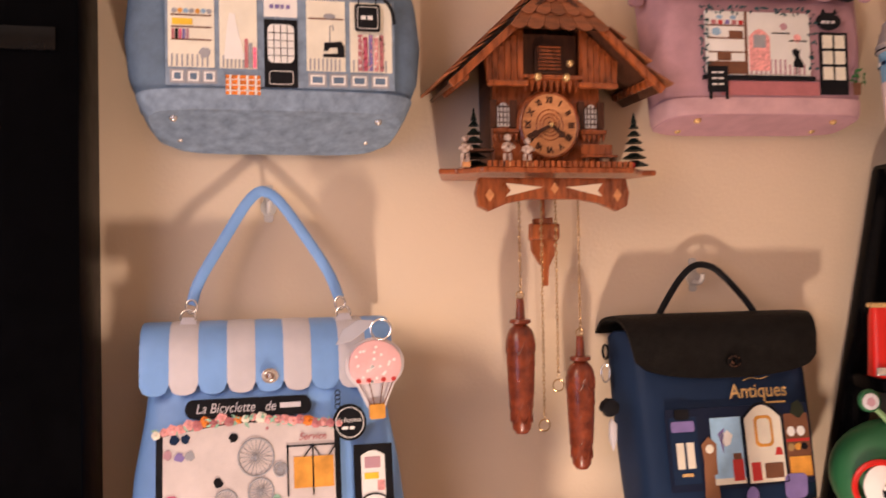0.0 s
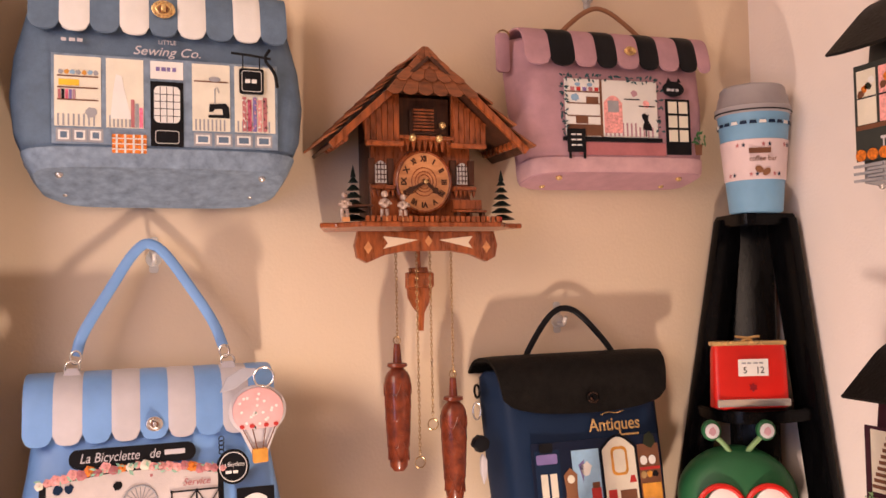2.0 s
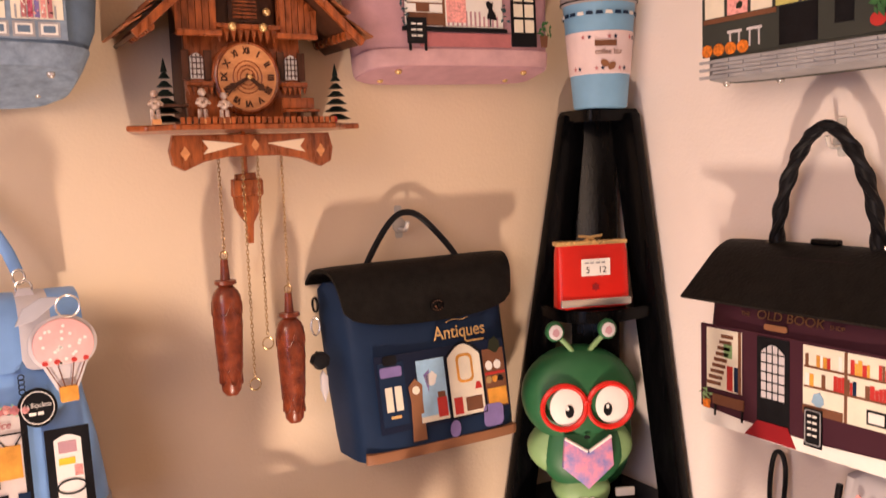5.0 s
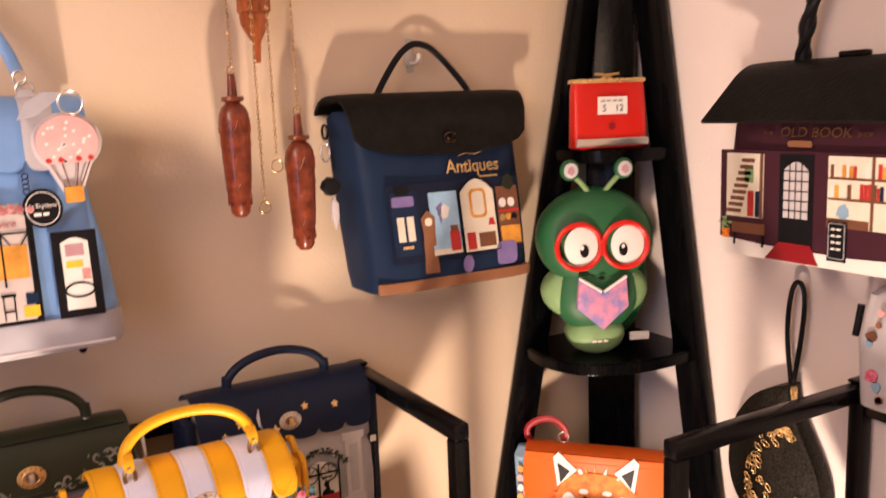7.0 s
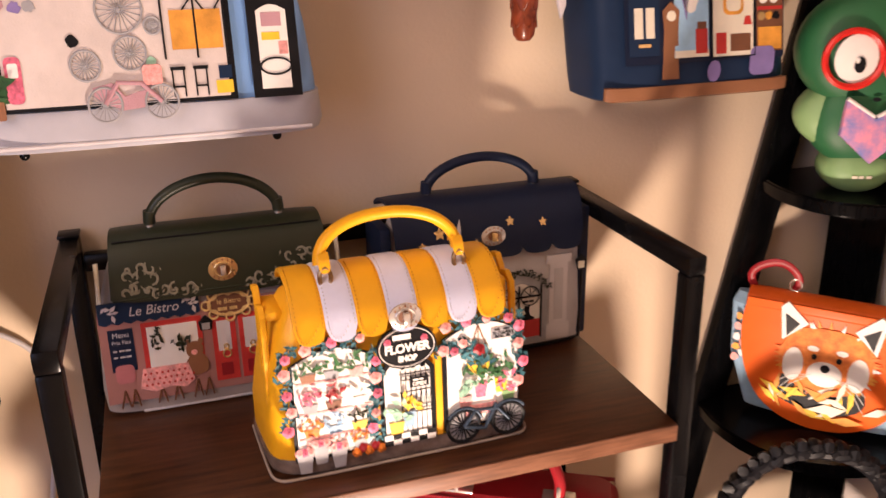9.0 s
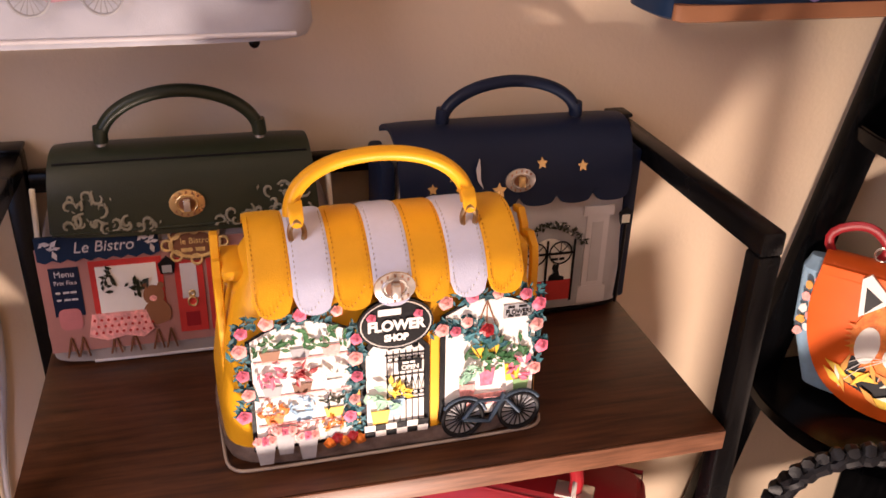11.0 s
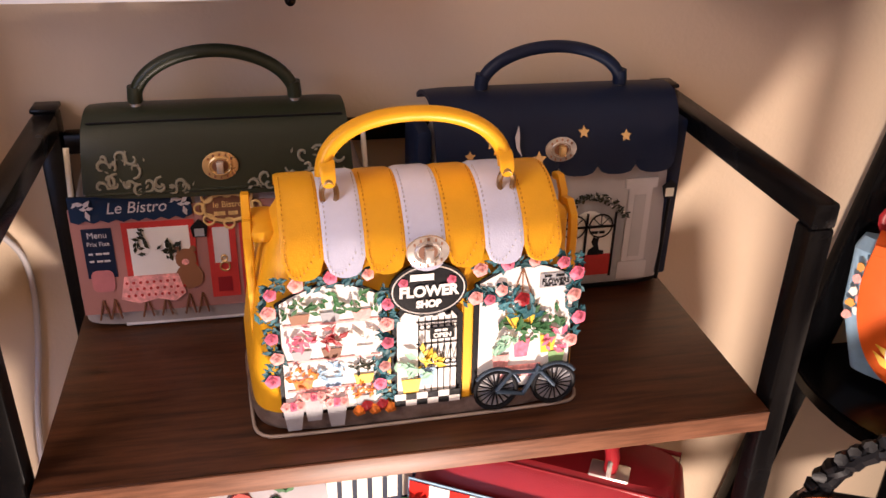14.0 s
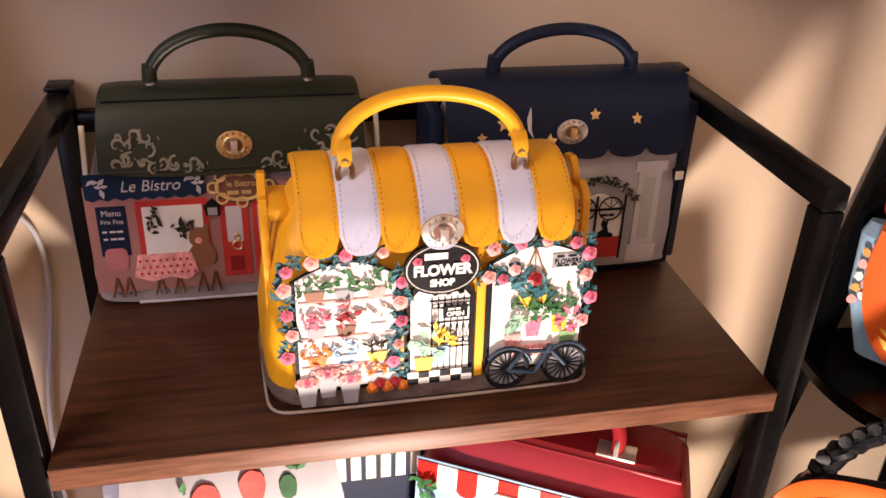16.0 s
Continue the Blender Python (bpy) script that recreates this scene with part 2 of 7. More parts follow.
def star(cx, cz, r, k=5, inner=0.42, turn=90):
    return [(cx + (r if i % 2 == 0 else r * inner) * math.cos(radians(turn + 180 * i / k)), cz + (r if i % 2 == 0 else r * inner) * math.sin(radians(turn + 180 * i / k))) for i in range(2 * k)]


def blob(cx, cz, r, seed, n=14, rough=0.25):
    g = random.Random(seed)
    return [(cx + r * (1 + rough * g.uniform(-1, 1)) * math.cos(2 * math.pi * i / n), cz + r * (1 + rough * g.uniform(-1, 1)) * math.sin(2 * math.pi * i / n)) for i in range(n)]


def loft(name, rows, mat, parent, label="", n=72, power=5.0, skew=None):
    """A padded body: rows of z, half width in front, half width behind, y in front, y behind."""
    bm = bmesh.new()
    rings = []
    for z, wf, wb, yf, yb in rows:
        r = []
        for i in range(n):
            a = 2 * math.pi * i / n
            c, s = math.cos(a), math.sin(a)
            m = (abs(c) ** power + abs(s) ** power) ** (-1 / power)
            u, v = c * m, s * m
            k = (v + 1) / 2
            y = yf + (yb - yf) * k
            zz = z + (skew(z, k) if skew else 0)
            r.append(bm.verts.new((u * (wf + (wb - wf) * k), y, zz)))
        rings.append(r)
    for a, b in zip(rings, rings[1:]):
        for j in range(n):
            bm.faces.new((a[j], a[(j + 1) % n], b[(j + 1) % n], b[j]))
    bm.faces.new(rings[0]), bm.faces.new(rings[-1])
    return part(name, bm, mat, parent, label, smooth=True)


def walk_line(path, s):
    for a, b in zip(path, path[1:]):
        d = math.dist(a, b)
        if s <= d or b is path[-1]:
            k = s / d
            return (a[0] + (b[0] - a[0]) * k, a[1] + (b[1] - a[1]) * k), ((b[0] - a[0]) / d, (b[1] - a[1]) / d)
        s -= d


def smooth_line(path, rounds=2):
    for _ in range(rounds):
        out = [path[0]]
        for a, b in zip(path, path[1:]):
            out += [tuple(a[i] * 0.75 + b[i] * 0.25 for i in range(len(a))), tuple(a[i] * 0.25 + b[i] * 0.75 for i in range(len(a)))]
        path = out + [path[-1]]
    return path


def strip(name, x0, x1, path, mat, parent, thick=0.003, scallop=0.0, label="", nx=8, ns=16, x0b=None, x1b=None):
    """A strip of leather laid along a line of y and z, with a rounded lower end. x0b, x1b: its sides at the far end."""
    path = smooth_line(path)
    total = sum(math.dist(a, b) for a, b in zip(path, path[1:]))
    x0b, x1b = (x0 if x0b is None else x0b), (x1 if x1b is None else x1b)
    bm = bmesh.new()
    tops, lows = [], []
    for i in range(nx + 1):
        u = 2 * i / nx - 1
        end = total - scallop * (1 - math.sqrt(max(0, 1 - abs(u) ** 2.4)))
        tr, lr = [], []
        for j in range(ns + 1):
            s = end * j / ns
            (y, z), (dy, dz) = walk_line(path, s)
            k = s / total
            xa, xb = x0 + (x0b - x0) * k, x1 + (x1b - x1) * k
            x = xa + (xb - xa) * i / nx
            puff = thick * (1 - 0.25 * abs(u) ** 10)
            ny, nz = dz, -dy
            tr.append(bm.verts.new((x, y + ny * puff, z + nz * puff)))
            lr.append(bm.verts.new((x, y, z)))
        tops.append(tr), lows.append(lr)
    for i in range(nx):
        for j in range(ns):
            bm.faces.new((tops[i][j], tops[i + 1][j], tops[i + 1][j + 1], tops[i][j + 1]))
            bm.faces.new((lows[i][j], lows[i][j + 1], lows[i + 1][j + 1], lows[i + 1][j]))
        for j in (0, ns):
            bm.faces.new((tops[i][j], lows[i][j], lows[i + 1][j], tops[i + 1][j]))
    for i in (0, nx):
        for j in range(ns):
            bm.faces.new((tops[i][j], tops[i][j + 1], lows[i][j + 1], lows[i][j]))
    return part(name, bm, mat, parent, label, smooth=True)


def words(text, x, z, y, size, mat, parent, name="lettering", wide=None, label="", bold=0.0, lean=0.0, slope=0.0):
    cu = bpy.data.curves.new(name, "FONT")
    cu.body, cu.size, cu.align_x, cu.align_y, cu.extrude, cu.offset, cu.shear = text, size, "CENTER", "CENTER", 0.0003, bold, lean
    tmp = new(name, cu)
    bpy.context.view_layer.update()
    me = bpy.data.meshes.new_from_object(tmp.evaluated_get(bpy.context.evaluated_depsgraph_get()))
    bpy.data.objects.remove(tmp)
    bpy.data.curves.remove(cu)
    xs = [v.co.x for v in me.vertices]
    k = wide / (max(xs) - min(xs)) if wide else 1
    me.transform(Matrix.Translation((x, y, z)) @ Matrix.Rotation(radians(90), 4, "X") @ Matrix.Diagonal((k, 1, 1, 1)))
    for v in me.vertices:
        v.co.y += slope * (v.co.z - z)
    me.materials.clear()
    me.materials.append(mat)
    ob = new(name, me)
    ob.parent = parent
    if label:
        ob["label"] = label
    return ob


def lean_back(ob, slope, z):
    """Leans a flat piece and its parts back about the height z."""
    for o in (ob, *ob.children_recursive):
        for v in o.data.vertices:
            v.co.y += slope * (v.co.z - z)
    return ob


def reshape(b, change):
    """Moves every vertex of a thing's parts, in the thing's own axes."""
    for o in b.children_recursive:
        for v in o.data.vertices:
            v.co = change(v.co)


def bars(x0, x1, z, y, h, mat, parent, n=3, name="lettering"):
    """Illegible writing: short plain bars in a row."""
    g = random.Random(n * 7 + int(abs(x0) * 1000))
    bm = bmesh.new()
    w = (x1 - x0) / n
    for i in range(n):
        add_box(bm, (x0 + i * w, y - 0.0006, z - h / 2), (x0 + (i + g.uniform(0.6, 0.85)) * w, y, z + h / 2))
    return part(name, bm, mat, parent)


def turn_lock(parent, x, y, z, s=1.0, plate=SILVER, knob=SILVER, tilt=0.0):
    lock = slab("turn_lock", oval(x, z, 0.016 * s, 0.0125 * s, 28), y, 0.0025, plate, parent, "polished metal turn lock", 0.001)
    ring("rim", (x, y - 0.003, z), 0.0095 * s, 0.0011 * s, plate, lock, squash=0.8)
    bm = bmesh.new()
    for k in range(14):
        a = 2 * math.pi * (k + 0.5) / 14
        if abs(math.sin(a)) < 0.3:
            continue
        cx, cz = x + 0.0128 * s * math.cos(a), z + 0.0102 * s * math.sin(a)
        add_box(bm, (cx - 0.0008 * s, y - 0.0029, cz - 0.0011 * s), (cx + 0.0008 * s, y - 0.0024, cz + 0.0011 * s))
    part("engraving", bm, BROWNP, lock)
    slab("lock_recess", oval(x, z, 0.0072 * s, 0.0058 * s, 18), y - 0.0025, 0.0004, BROWNP, lock)
    bm = bmesh.new()
    add_box(bm, (x - 0.0032 * s, y - 0.0105, z - 0.0050 * s), (x + 0.0032 * s, y - 0.002, z + 0.0050 * s), 0.0012)
    part("turn_knob", bm, knob, lock, smooth=True)
    return lock


def handle_line(x0, x1, z0, h, y=0.0, n=28, power=2.3, lean=0.0):
    """An arched grip from x0 to x1."""
    c, w = (x0 + x1) / 2, (x1 - x0) / 2
    out = []
    for i in range(n + 1):
        a = math.pi * i / n
        u, v = -math.cos(a), math.sin(a)
        out.append((c + w * math.copysign(abs(u) ** (2 / power), u), y + lean * abs(v) ** (2 / power), z0 + h * abs(v) ** (2 / power)))
    return out


def top_handle(parent, x0, x1, z0, h, y, mat, r=0.0065, metal=SILVER, lean=0.0):
    hd = tube("handle", handle_line(x0, x1, z0 + 0.012, h - 0.012, y, power=1.95, lean=lean), r, mat, parent, 12, 1.25)
    for x in (x0, x1):
        bm = bmesh.new()
        add_tube(bm, [(x, y, z0 - 0.006), (x, y, z0 + 0.006), (x, y, z0 + 0.017)], 0.0056, 10)
        part("lug", bm, metal, hd, "metal handle post", smooth=True)
        bm = bmesh.new()
        add_tube(bm, [(x, y, z0 + 0.011), (x, y, z0 + 0.016), (x + (0.0012 if x < 0 else -0.0012), y, z0 + 0.026)], r * 1.16, 12, 1.25)
        part("handle_cuff", bm, mat, hd, smooth=True)
    return hd


def feet(parent, pts, r=0.0055, mat=GOLD):
    for p in pts:
        bm = bmesh.new()
        bmesh.ops.create_uvsphere(bm, u_segments=12, v_segments=8, radius=r)
        bmesh.ops.translate(bm, verts=bm.verts, vec=p)
        part("stud_foot", bm, mat, parent, "small metal stud", smooth=True)


def clear_hook(x, z, m=None):
    """A clear adhesive wall hook."""
    h = thing("adhesive_hook", m or pose(x, 0, z), "clear plastic adhesive hook stuck on the wall", "wall hook", "clear wall hooks")
    slab("strip", rect(-0.007, -0.022, 0.007, 0.034, 0.004), -0.0015, 0.001, CLEAR, h)
    slab("plate", oval(0, 0, 0.0125, 0.0125), -0.003, 0.004, CLEAR, h, bevel=0.0015)
    tube("peg", smooth_line([(0, -0.006, -0.006), (0, -0.03, -0.008), (0, -0.036, 0.008)]), 0.0035, CLEAR, h)
    return h


# ---- the room ----


def structure(name, lo, hi, mat, label, category):
    bm = bmesh.new()
    add_box(bm, lo, hi)
    return tagged(part(name, bm, mat, None), label, category, kind="structure")


WX = 0.745
structure("floor", (-2.4, -3.2, -0.1), (WX, 0.0, 0), FLOOR, "dark wooden floor of the room", "floor")
structure("wall_north", (-2.5, 0, 0), (WX + 0.12, 0.12, 2.7), WALL, "beige painted plaster wall behind the bags", "wall")
structure("wall_east", (WX, -3.2, 0), (WX + 0.12, 0, 2.7), WALL_R, "painted plaster side wall, brighter light in its colour", "wall")
structure("wall_west", (-2.52, -3.2, 0), (-2.4, 0, 2.7), WALL, "beige painted plaster wall", "wall")
structure("wall_south", (-2.52, -3.32, 0), (WX + 0.12, -3.2, 2.7), WALL, "beige painted plaster wall", "wall")
structure("ceiling", (-2.52, -3.32, 2.7), (WX + 0.12, 0.12, 2.8), CEIL, "plain painted ceiling", "ceiling")

# black cabinet beside the bags
cab = thing("dark_cabinet", pose(-0.977, -0.06, 0), "tall glossy black cabinet standing against the wall", "cabinet")
box("side_panel", (-0.33, -0.10, 0.9), (0.335, 0.058, 2.5), TV_BLACK, cab, 0.004)
box("plinth", (-0.33, -0.09, 0.0), (0.25, 0.055, 0.9), TV_BLACK, cab, 0.004)
box("shelf_edge", (-0.33, -0.105, 1.93), (0.31, -0.09, 1.96), BLACK_METAL, cab, 0.002)

# ---- rack with walnut shelves ----


def rack(name, m, wide, deep, label, ends=(True, True)):
    r = thing(name, m, label, "storage rack", "black metal racks")
    t = 0.024
    for e, sx in zip(ends, (-1, 1)):
        if not e:
            continue
        x = sx * (wide / 2)
        x0, x1 = x - t / 2, x + t / 2
        box("back_post", (x0, -t - 0.006, 0), (x1, -0.006, 1.122), BLACK_METAL, r, 0.0032)
        box("front_post", (x0, -deep, 0), (x1, -deep + t, 1.098), BLACK_METAL, r, 0.0032)
        box("top_rail", (x0, -deep, 1.098), (x1, -t - 0.006, 1.122), BLACK_METAL, r, 0.0032)
        box("post_cap", (x0 - 0.001, -t - 0.008, 1.1225), (x1 + 0.001, -0.004, 1.1275), BLACK_METAL, r, 0.0015)
    w = wide / 2 - t / 2 - 0.001
    box("rear_rail", (-w, -0.026, 1.075), (w, -0.010, 1.098), BLACK_METAL, r, 0.002)
    for z in (0.912, 0.505):
        sh = box("shelf", (-w + 0.001, -deep - 0.006, z - 0.024), (w - 0.001, -0.012, z), WALNUT, r, 0.0012)
        box("edge_band", (-w + 0.001, -deep - 0.0085, z - 0.023), (w - 0.001, -deep - 0.0062, z - 0.001), WALNUT_EDGE, sh, 0.0006, "lighter walnut edge band")
        box("cross_rail", (-w, -0.06, z - 0.048), (w, -0.04, z - 0.026), BLACK_METAL, r, 0.002)
    return r


rack("metal_rack", pose(-0.183, 0, 0), 0.685, 0.354, "black square-tube metal rack with dark walnut shelves")
rack("metal_rack", pose(WX - 0.005, -0.905, 0, 0, 0, -90), 0.70, 0.40, "black square-tube metal rack standing along the side wall")

# ---- corner ladder shelf ----
lad = thing("corner_ladder_shelf", pose(0, 0, 0), "tall black tapering corner shelf with rounded tiers", "corner shelf")


def lad_x(z):
    return 0.630 - 0.205 * (1.80 - z)


def lad_y(z):
    return -0.132 - 0.165 * (1.80 - z)


beam("leg", (lad_x(0) + 0.022, -0.035, 0), (lad_x(1.80) + 0.022, -0.035, 1.80), 0.056, 0.022, BLACK_WOOD, lad, 0.004, (0, 1, 0))
beam("leg", (WX - 0.03, lad_y(0) + 0.024, 0), (WX - 0.03, lad_y(1.80) + 0.024, 1.80), 0.060, 0.022, BLACK_WOOD, lad, 0.004, (1, 0, 0))
beam("leg", (WX - 0.055, -0.045, 0), (WX - 0.055, -0.045, 1.80), 0.09, 0.03, BLACK_WOOD, lad, 0.004, (1, 1, 0))


def tier(z, thick=0.022, full=False):
    """A tier with its rounded front between the two legs."""
    x0, y1 = lad_x(z) + 0.004, lad_y(z) + 0.004
    bm = bmesh.new()
    cx, cy = WX - 0.012, -0.012
    pts = [(cx, cy), (x0, cy), (x0 - 0.008, -0.05)]
    ax, ay, bx, by = x0 - 0.016, -0.095, WX - 0.075, y1
    mid = (x0 - 0.026, y1 - 0.008)
    for i in range(13):
        k = i / 12
        pts.append(((1 - k) ** 2 * ax + 2 * k * (1 - k) * mid[0] + k * k * bx, (1 - k) ** 2 * ay + 2 * k * (1 - k) * mid[1] + k * k * by))
    pts.append((cx, y1))
    f = bm.faces.new([bm.verts.new((p[0], p[1], z)) for p in pts])
    got = bmesh.ops.extrude_face_region(bm, geom=[f])
    vs = [g for g in got["geom"] if isinstance(g, bmesh.types.BMVert)]
    bmesh.ops.translate(bm, verts=vs, vec=(0, 0, -thick))
    bmesh.ops.bevel(bm, geom=list(bm.edges), offset=0.003, segments=2, affect="EDGES")
    return part("tier", bm, BLACK_WOOD, lad, smooth=True)


for z in (1.812, 1.458, 1.102, 0.718, 0.33):
    tier(z)

# ---- cuckoo clock ----


def cuckoo_clock(m):
    c = thing("cuckoo_clock", m, "carved walnut cuckoo clock with shingled chalet roof", "cuckoo clock")
    # body
    box("case", (-0.085, -0.085, 0.012), (0.085, 0, 0.20), CLOCK_DARK, c, 0.002)
    box("front_board", (-0.088, -0.098, 0.012), (0.088, -0.085, 0.15), CLOCK, c, 0.002)
    slab("gable_back", [(-0.088, 0.145), (0.088, 0.145), (0.06, 0.225), (0, 0.262), (-0.06, 0.225)], -0.02, 0.05, CLOCK_DARK, c)
    # balcony floor
    bm = bmesh.new()
    f = bm.faces.new([bm.verts.new((x, y, -0.002)) for x, y in [(-0.178, -0.112), (-0.152, -0.116), (-0.12, -0.152), (0.12, -0.152), (0.152, -0.116), (0.178, -0.112), (0.150, 0), (-0.150, 0)]])
    got = bmesh.ops.extrude_face_region(bm, geom=[f])
    bmesh.ops.translate(bm, verts=[g for g in got["geom"] if isinstance(g, bmesh.types.BMVert)], vec=(0, 0, 0.008))
    bmesh.ops.bevel(bm, geom=list(bm.edges), offset=0.0018, segments=1, affect="EDGES")
    part("base_board", bm, CLOCK, c)
    # low fence on the board's edge
    for i in range(26):
        x = -0.112 + i * 0.009
        box("fence_picket", (x, -0.152, 0.006), (x + 0.006, -0.147, 0.015), CLOCK, c)
    # carved bracket under the board
    half = [(0.0, -0.008), (0.118, -0.008), (0.124, -0.03), (0.120, -0.05), (0.104, -0.058), (0.09, -0.052), (0.075, -0.046), (0.04, -0.040), (0.0, -0.040)]
    slab("bracket", half + [(-x, z) for x, z in half[-2:0:-1]], -0.112, 0.016, CLOCK, c, bevel=0.002)
    for sx in (-1, 1):
        slab("bracket_cutout", [(sx * 0.018, -0.022), (sx * 0.078, -0.016), (sx * 0.070, -0.027), (sx * 0.078, -0.036)], -0.128, 0.0008, WALL, c, "pale wall seen through the fretwork")
        slab("bracket_cutout", star(sx * 0.103, -0.034, 0.010, 2, 0.7), -0.128, 0.0008, PALE_WOOD, c)
    slab("bracket_cutout", star(0, -0.024, 0.009, 2, 0.7), -0.128, 0.0008, PALE_WOOD, c)
    # roof: two slopes and a hipped front, all of shingles
    def slope(sx):
        top, low = Vector((0, 0, 0.287)), Vector((sx * 0.170, 0, 0.128))
        board = beam("roof_board", (sx * 0.002, -0.082, 0.270), (sx * 0.168, -0.082, 0.122), 0.145, 0.006, CLOCK_DARK, c, 0.001, (-sx * 0.68, 0, 0.73))
        d = (low - top)
        n = Vector((sx * 0.68, 0, 0.73)).normalized()
        for i in range(9):
            for j in range(6):
                k0 = i / 9
                p = top + d * (k0 + 0.02)
                q = top + d * min(1.03, k0 + 0.155)
                y0 = -0.168 + j * 0.028 + (0.014 if i % 2 else 0)
                y1 = min(y0 + 0.0268, 0.0)
                if k0 < 0.5 and y0 < -0.168 + 0.10 * (1 - k0 * 2):
                    y0 = max(y0, -0.168 + 0.09 * (1 - k0 * 2))
                if y1 - y0 < 0.006:
                    continue
                bm = bmesh.new()
                lift = n * 0.0085
                vs = []
                for off in (0.0, 0.0036):
                    o = lift + n * off
                    vs.append([bm.verts.new(v) for v in (Vector((p.x, y0, p.z)) + o * 0.4, Vector((q.x, y0, q.z)) + o, Vector((q.x, y1, q.z)) + o, Vector((p.x, y1, p.z)) + o * 0.4)])
                a, b = vs
                bm.faces.new(a), bm.faces.new(b)
                for e in range(4):
                    bm.faces.new((a[e], a[(e + 1) % 4], b[(e + 1) % 4], b[e]))
                part("shingle", bm, SHINGLE, board)
        return board
    for sx in (-1, 1):
        slope(sx)
        # bargeboard under the eave
        beam("bargeboard", (sx * 0.060, -0.160, 0.219), (sx * 0.168, -0.160, 0.122), 0.008, 0.012, CLOCK, c, 0.001, (-sx * 0.68, 0, 0.73))
        # soffit trim
        for i in range(8):
            y = -0.15 + i * 0.018
            slab("eave_scallop", oval(sx * 0.146, 0.134, 0.006, 0.007, 10), y, 0.010, CLOCK, c)
    # hipped gable front of shingles
    hip = slab("hip_board", [(-0.074, 0.208), (0.074, 0.208), (0.004, 0.284), (-0.004, 0.284)], -0.160, 0.004, CLOCK_DARK, c, slope=0.45, z_ref=0.204)
    for r, (z0, z1, w0, w1) in enumerate([(0.204, 0.236, 0.079, 0.056), (0.228, 0.257, 0.060, 0.034), (0.250, 0.276, 0.036, 0.016), (0.268, 0.292, 0.018, 0.004)]):
        kk = max(2, 6 - r)
        y = -0.170 + 0.45 * (z0 - 0.204) - 0.001 * r
        for i in range(kk):
            a0, a1 = -w0 + 2 * w0 * i / kk, -w0 + 2 * w0 * (i + 1) / kk
            b0, b1 = -w1 + 2 * w1 * i / kk, -w1 + 2 * w1 * (i + 1) / kk
            m0 = (a0 + a1) / 2
            slab("shingle", [(a0 + 0.0005, z0 + 0.006), (a0 * 0.75 + a1 * 0.25, z0 + 0.0012), (m0, z0), (a0 * 0.25 + a1 * 0.75, z0 + 0.0012), (a1 - 0.0005, z0 + 0.006), (b1, z1), (b0, z1)], y, 0.003, SHINGLE, hip, slope=0.55, z_ref=z0)
    beam("ridge", (0, -0.130, 0.290), (0, 0, 0.290), 0.010, 0.006, SHINGLE, c, 0.001, (0, 0, 1))
    # upper storey: plank panels and cuckoo door
    for sx in (-1, 1):
        slab("loft_panel", [(sx * 0.046, 0.140), (sx * 0.100, 0.128), (sx * 0.108, 0.170), (sx * 0.046, 0.222)], -0.118, 0.008, CLOCK, c)
        for i in range(6):
            x = 0.048 + i * 0.0098
            top = min(0.219, 0.221 - (x - 0.046) * 0.83)
            slab("plank", rect(sx * x if sx > 0 else sx * (x + 0.0085), 0.135 - 0.0012 * i, sx * (x + 0.0085) if sx > 0 else sx * x, top - 0.008), -0.126, 0.0035, CLOCK, c)
        box("loft_beam", (sx * 0.073 - 0.032, -0.136, 0.128), (sx * 0.073 + 0.032, -0.124, 0.136), CLOCK, c, 0.002)
    slab("cuckoo_recess", rect(-0.046, 0.148, 0.046, 0.212), -0.104, 0.004, CLOCK_DARK, c)
    d = slab("cuckoo_door", arch(-0.024, 0.152, 0.024, 0.200, 0.008), -0.108, 0.004, CLOCK_DARK, c, "dark louvred door in the gable")
    for i in range(7):
        box("louvre", (-0.018, -0.1155, 0.157 + i * 0.0055), (0.018, -0.112, 0.160 + i * 0.0055), CLOCK, d)
    box("balcony_board", (-0.048, -0.132, 0.140), (0.048, -0.104, 0.147), CLOCK, c, 0.002)
    for i in range(9):
        slab("balcony_drop", [(-0.046 + i * 0.0102, 0.140), (-0.0375 + i * 0.0102, 0.140), (-0.0418 + i * 0.0102, 0.122)], -0.118, 0.006, CLOCK, c)
    for sx in (-0.026, 0.020):
        bm = bmesh.new()
        bmesh.ops.create_uvsphere(bm, u_segments=10, v_segments=8, radius=0.0065)
        bmesh.ops.translate(bm, verts=bm.verts, vec=(sx, -0.135, 0.142))
        part("bell", bm, GOLD, c, "small brass bell", smooth=True)
    bm = bmesh.new()
    bmesh.ops.create_uvsphere(bm, u_segments=10, v_segments=8, radius=0.006)
    bmesh.ops.translate(bm, verts=bm.verts, vec=(0.030, -0.124, 0.166))
    part("bird", bm, GOLD, c, smooth=True)
    # dial
    dial = slab("dial", oval(0.0, 0.074, 0.052, 0.055, 40), -0.098, 0.010, CLOCK, c, "round carved wooden dial with roman numerals", 0.003)
    slab("dial_face", oval(0.0, 0.074, 0.045, 0.048, 40), -0.108, 0.002, PALE_WOOD, dial)
    for r in (0.022, 0.016, 0.011):
        ring("dial_ring", (0, -0.110, 0.074), r, 0.0009, CLOCK, dial, squash=1.06)
    ring("dial_rim", (0, -0.109, 0.074), 0.047, 0.0028, CLOCK, dial, squash=1.06, n=36)
    names = ["XII", "I", "II", "III", "IIII", "V", "VI", "VII", "VIII", "IX", "X", "XI"]
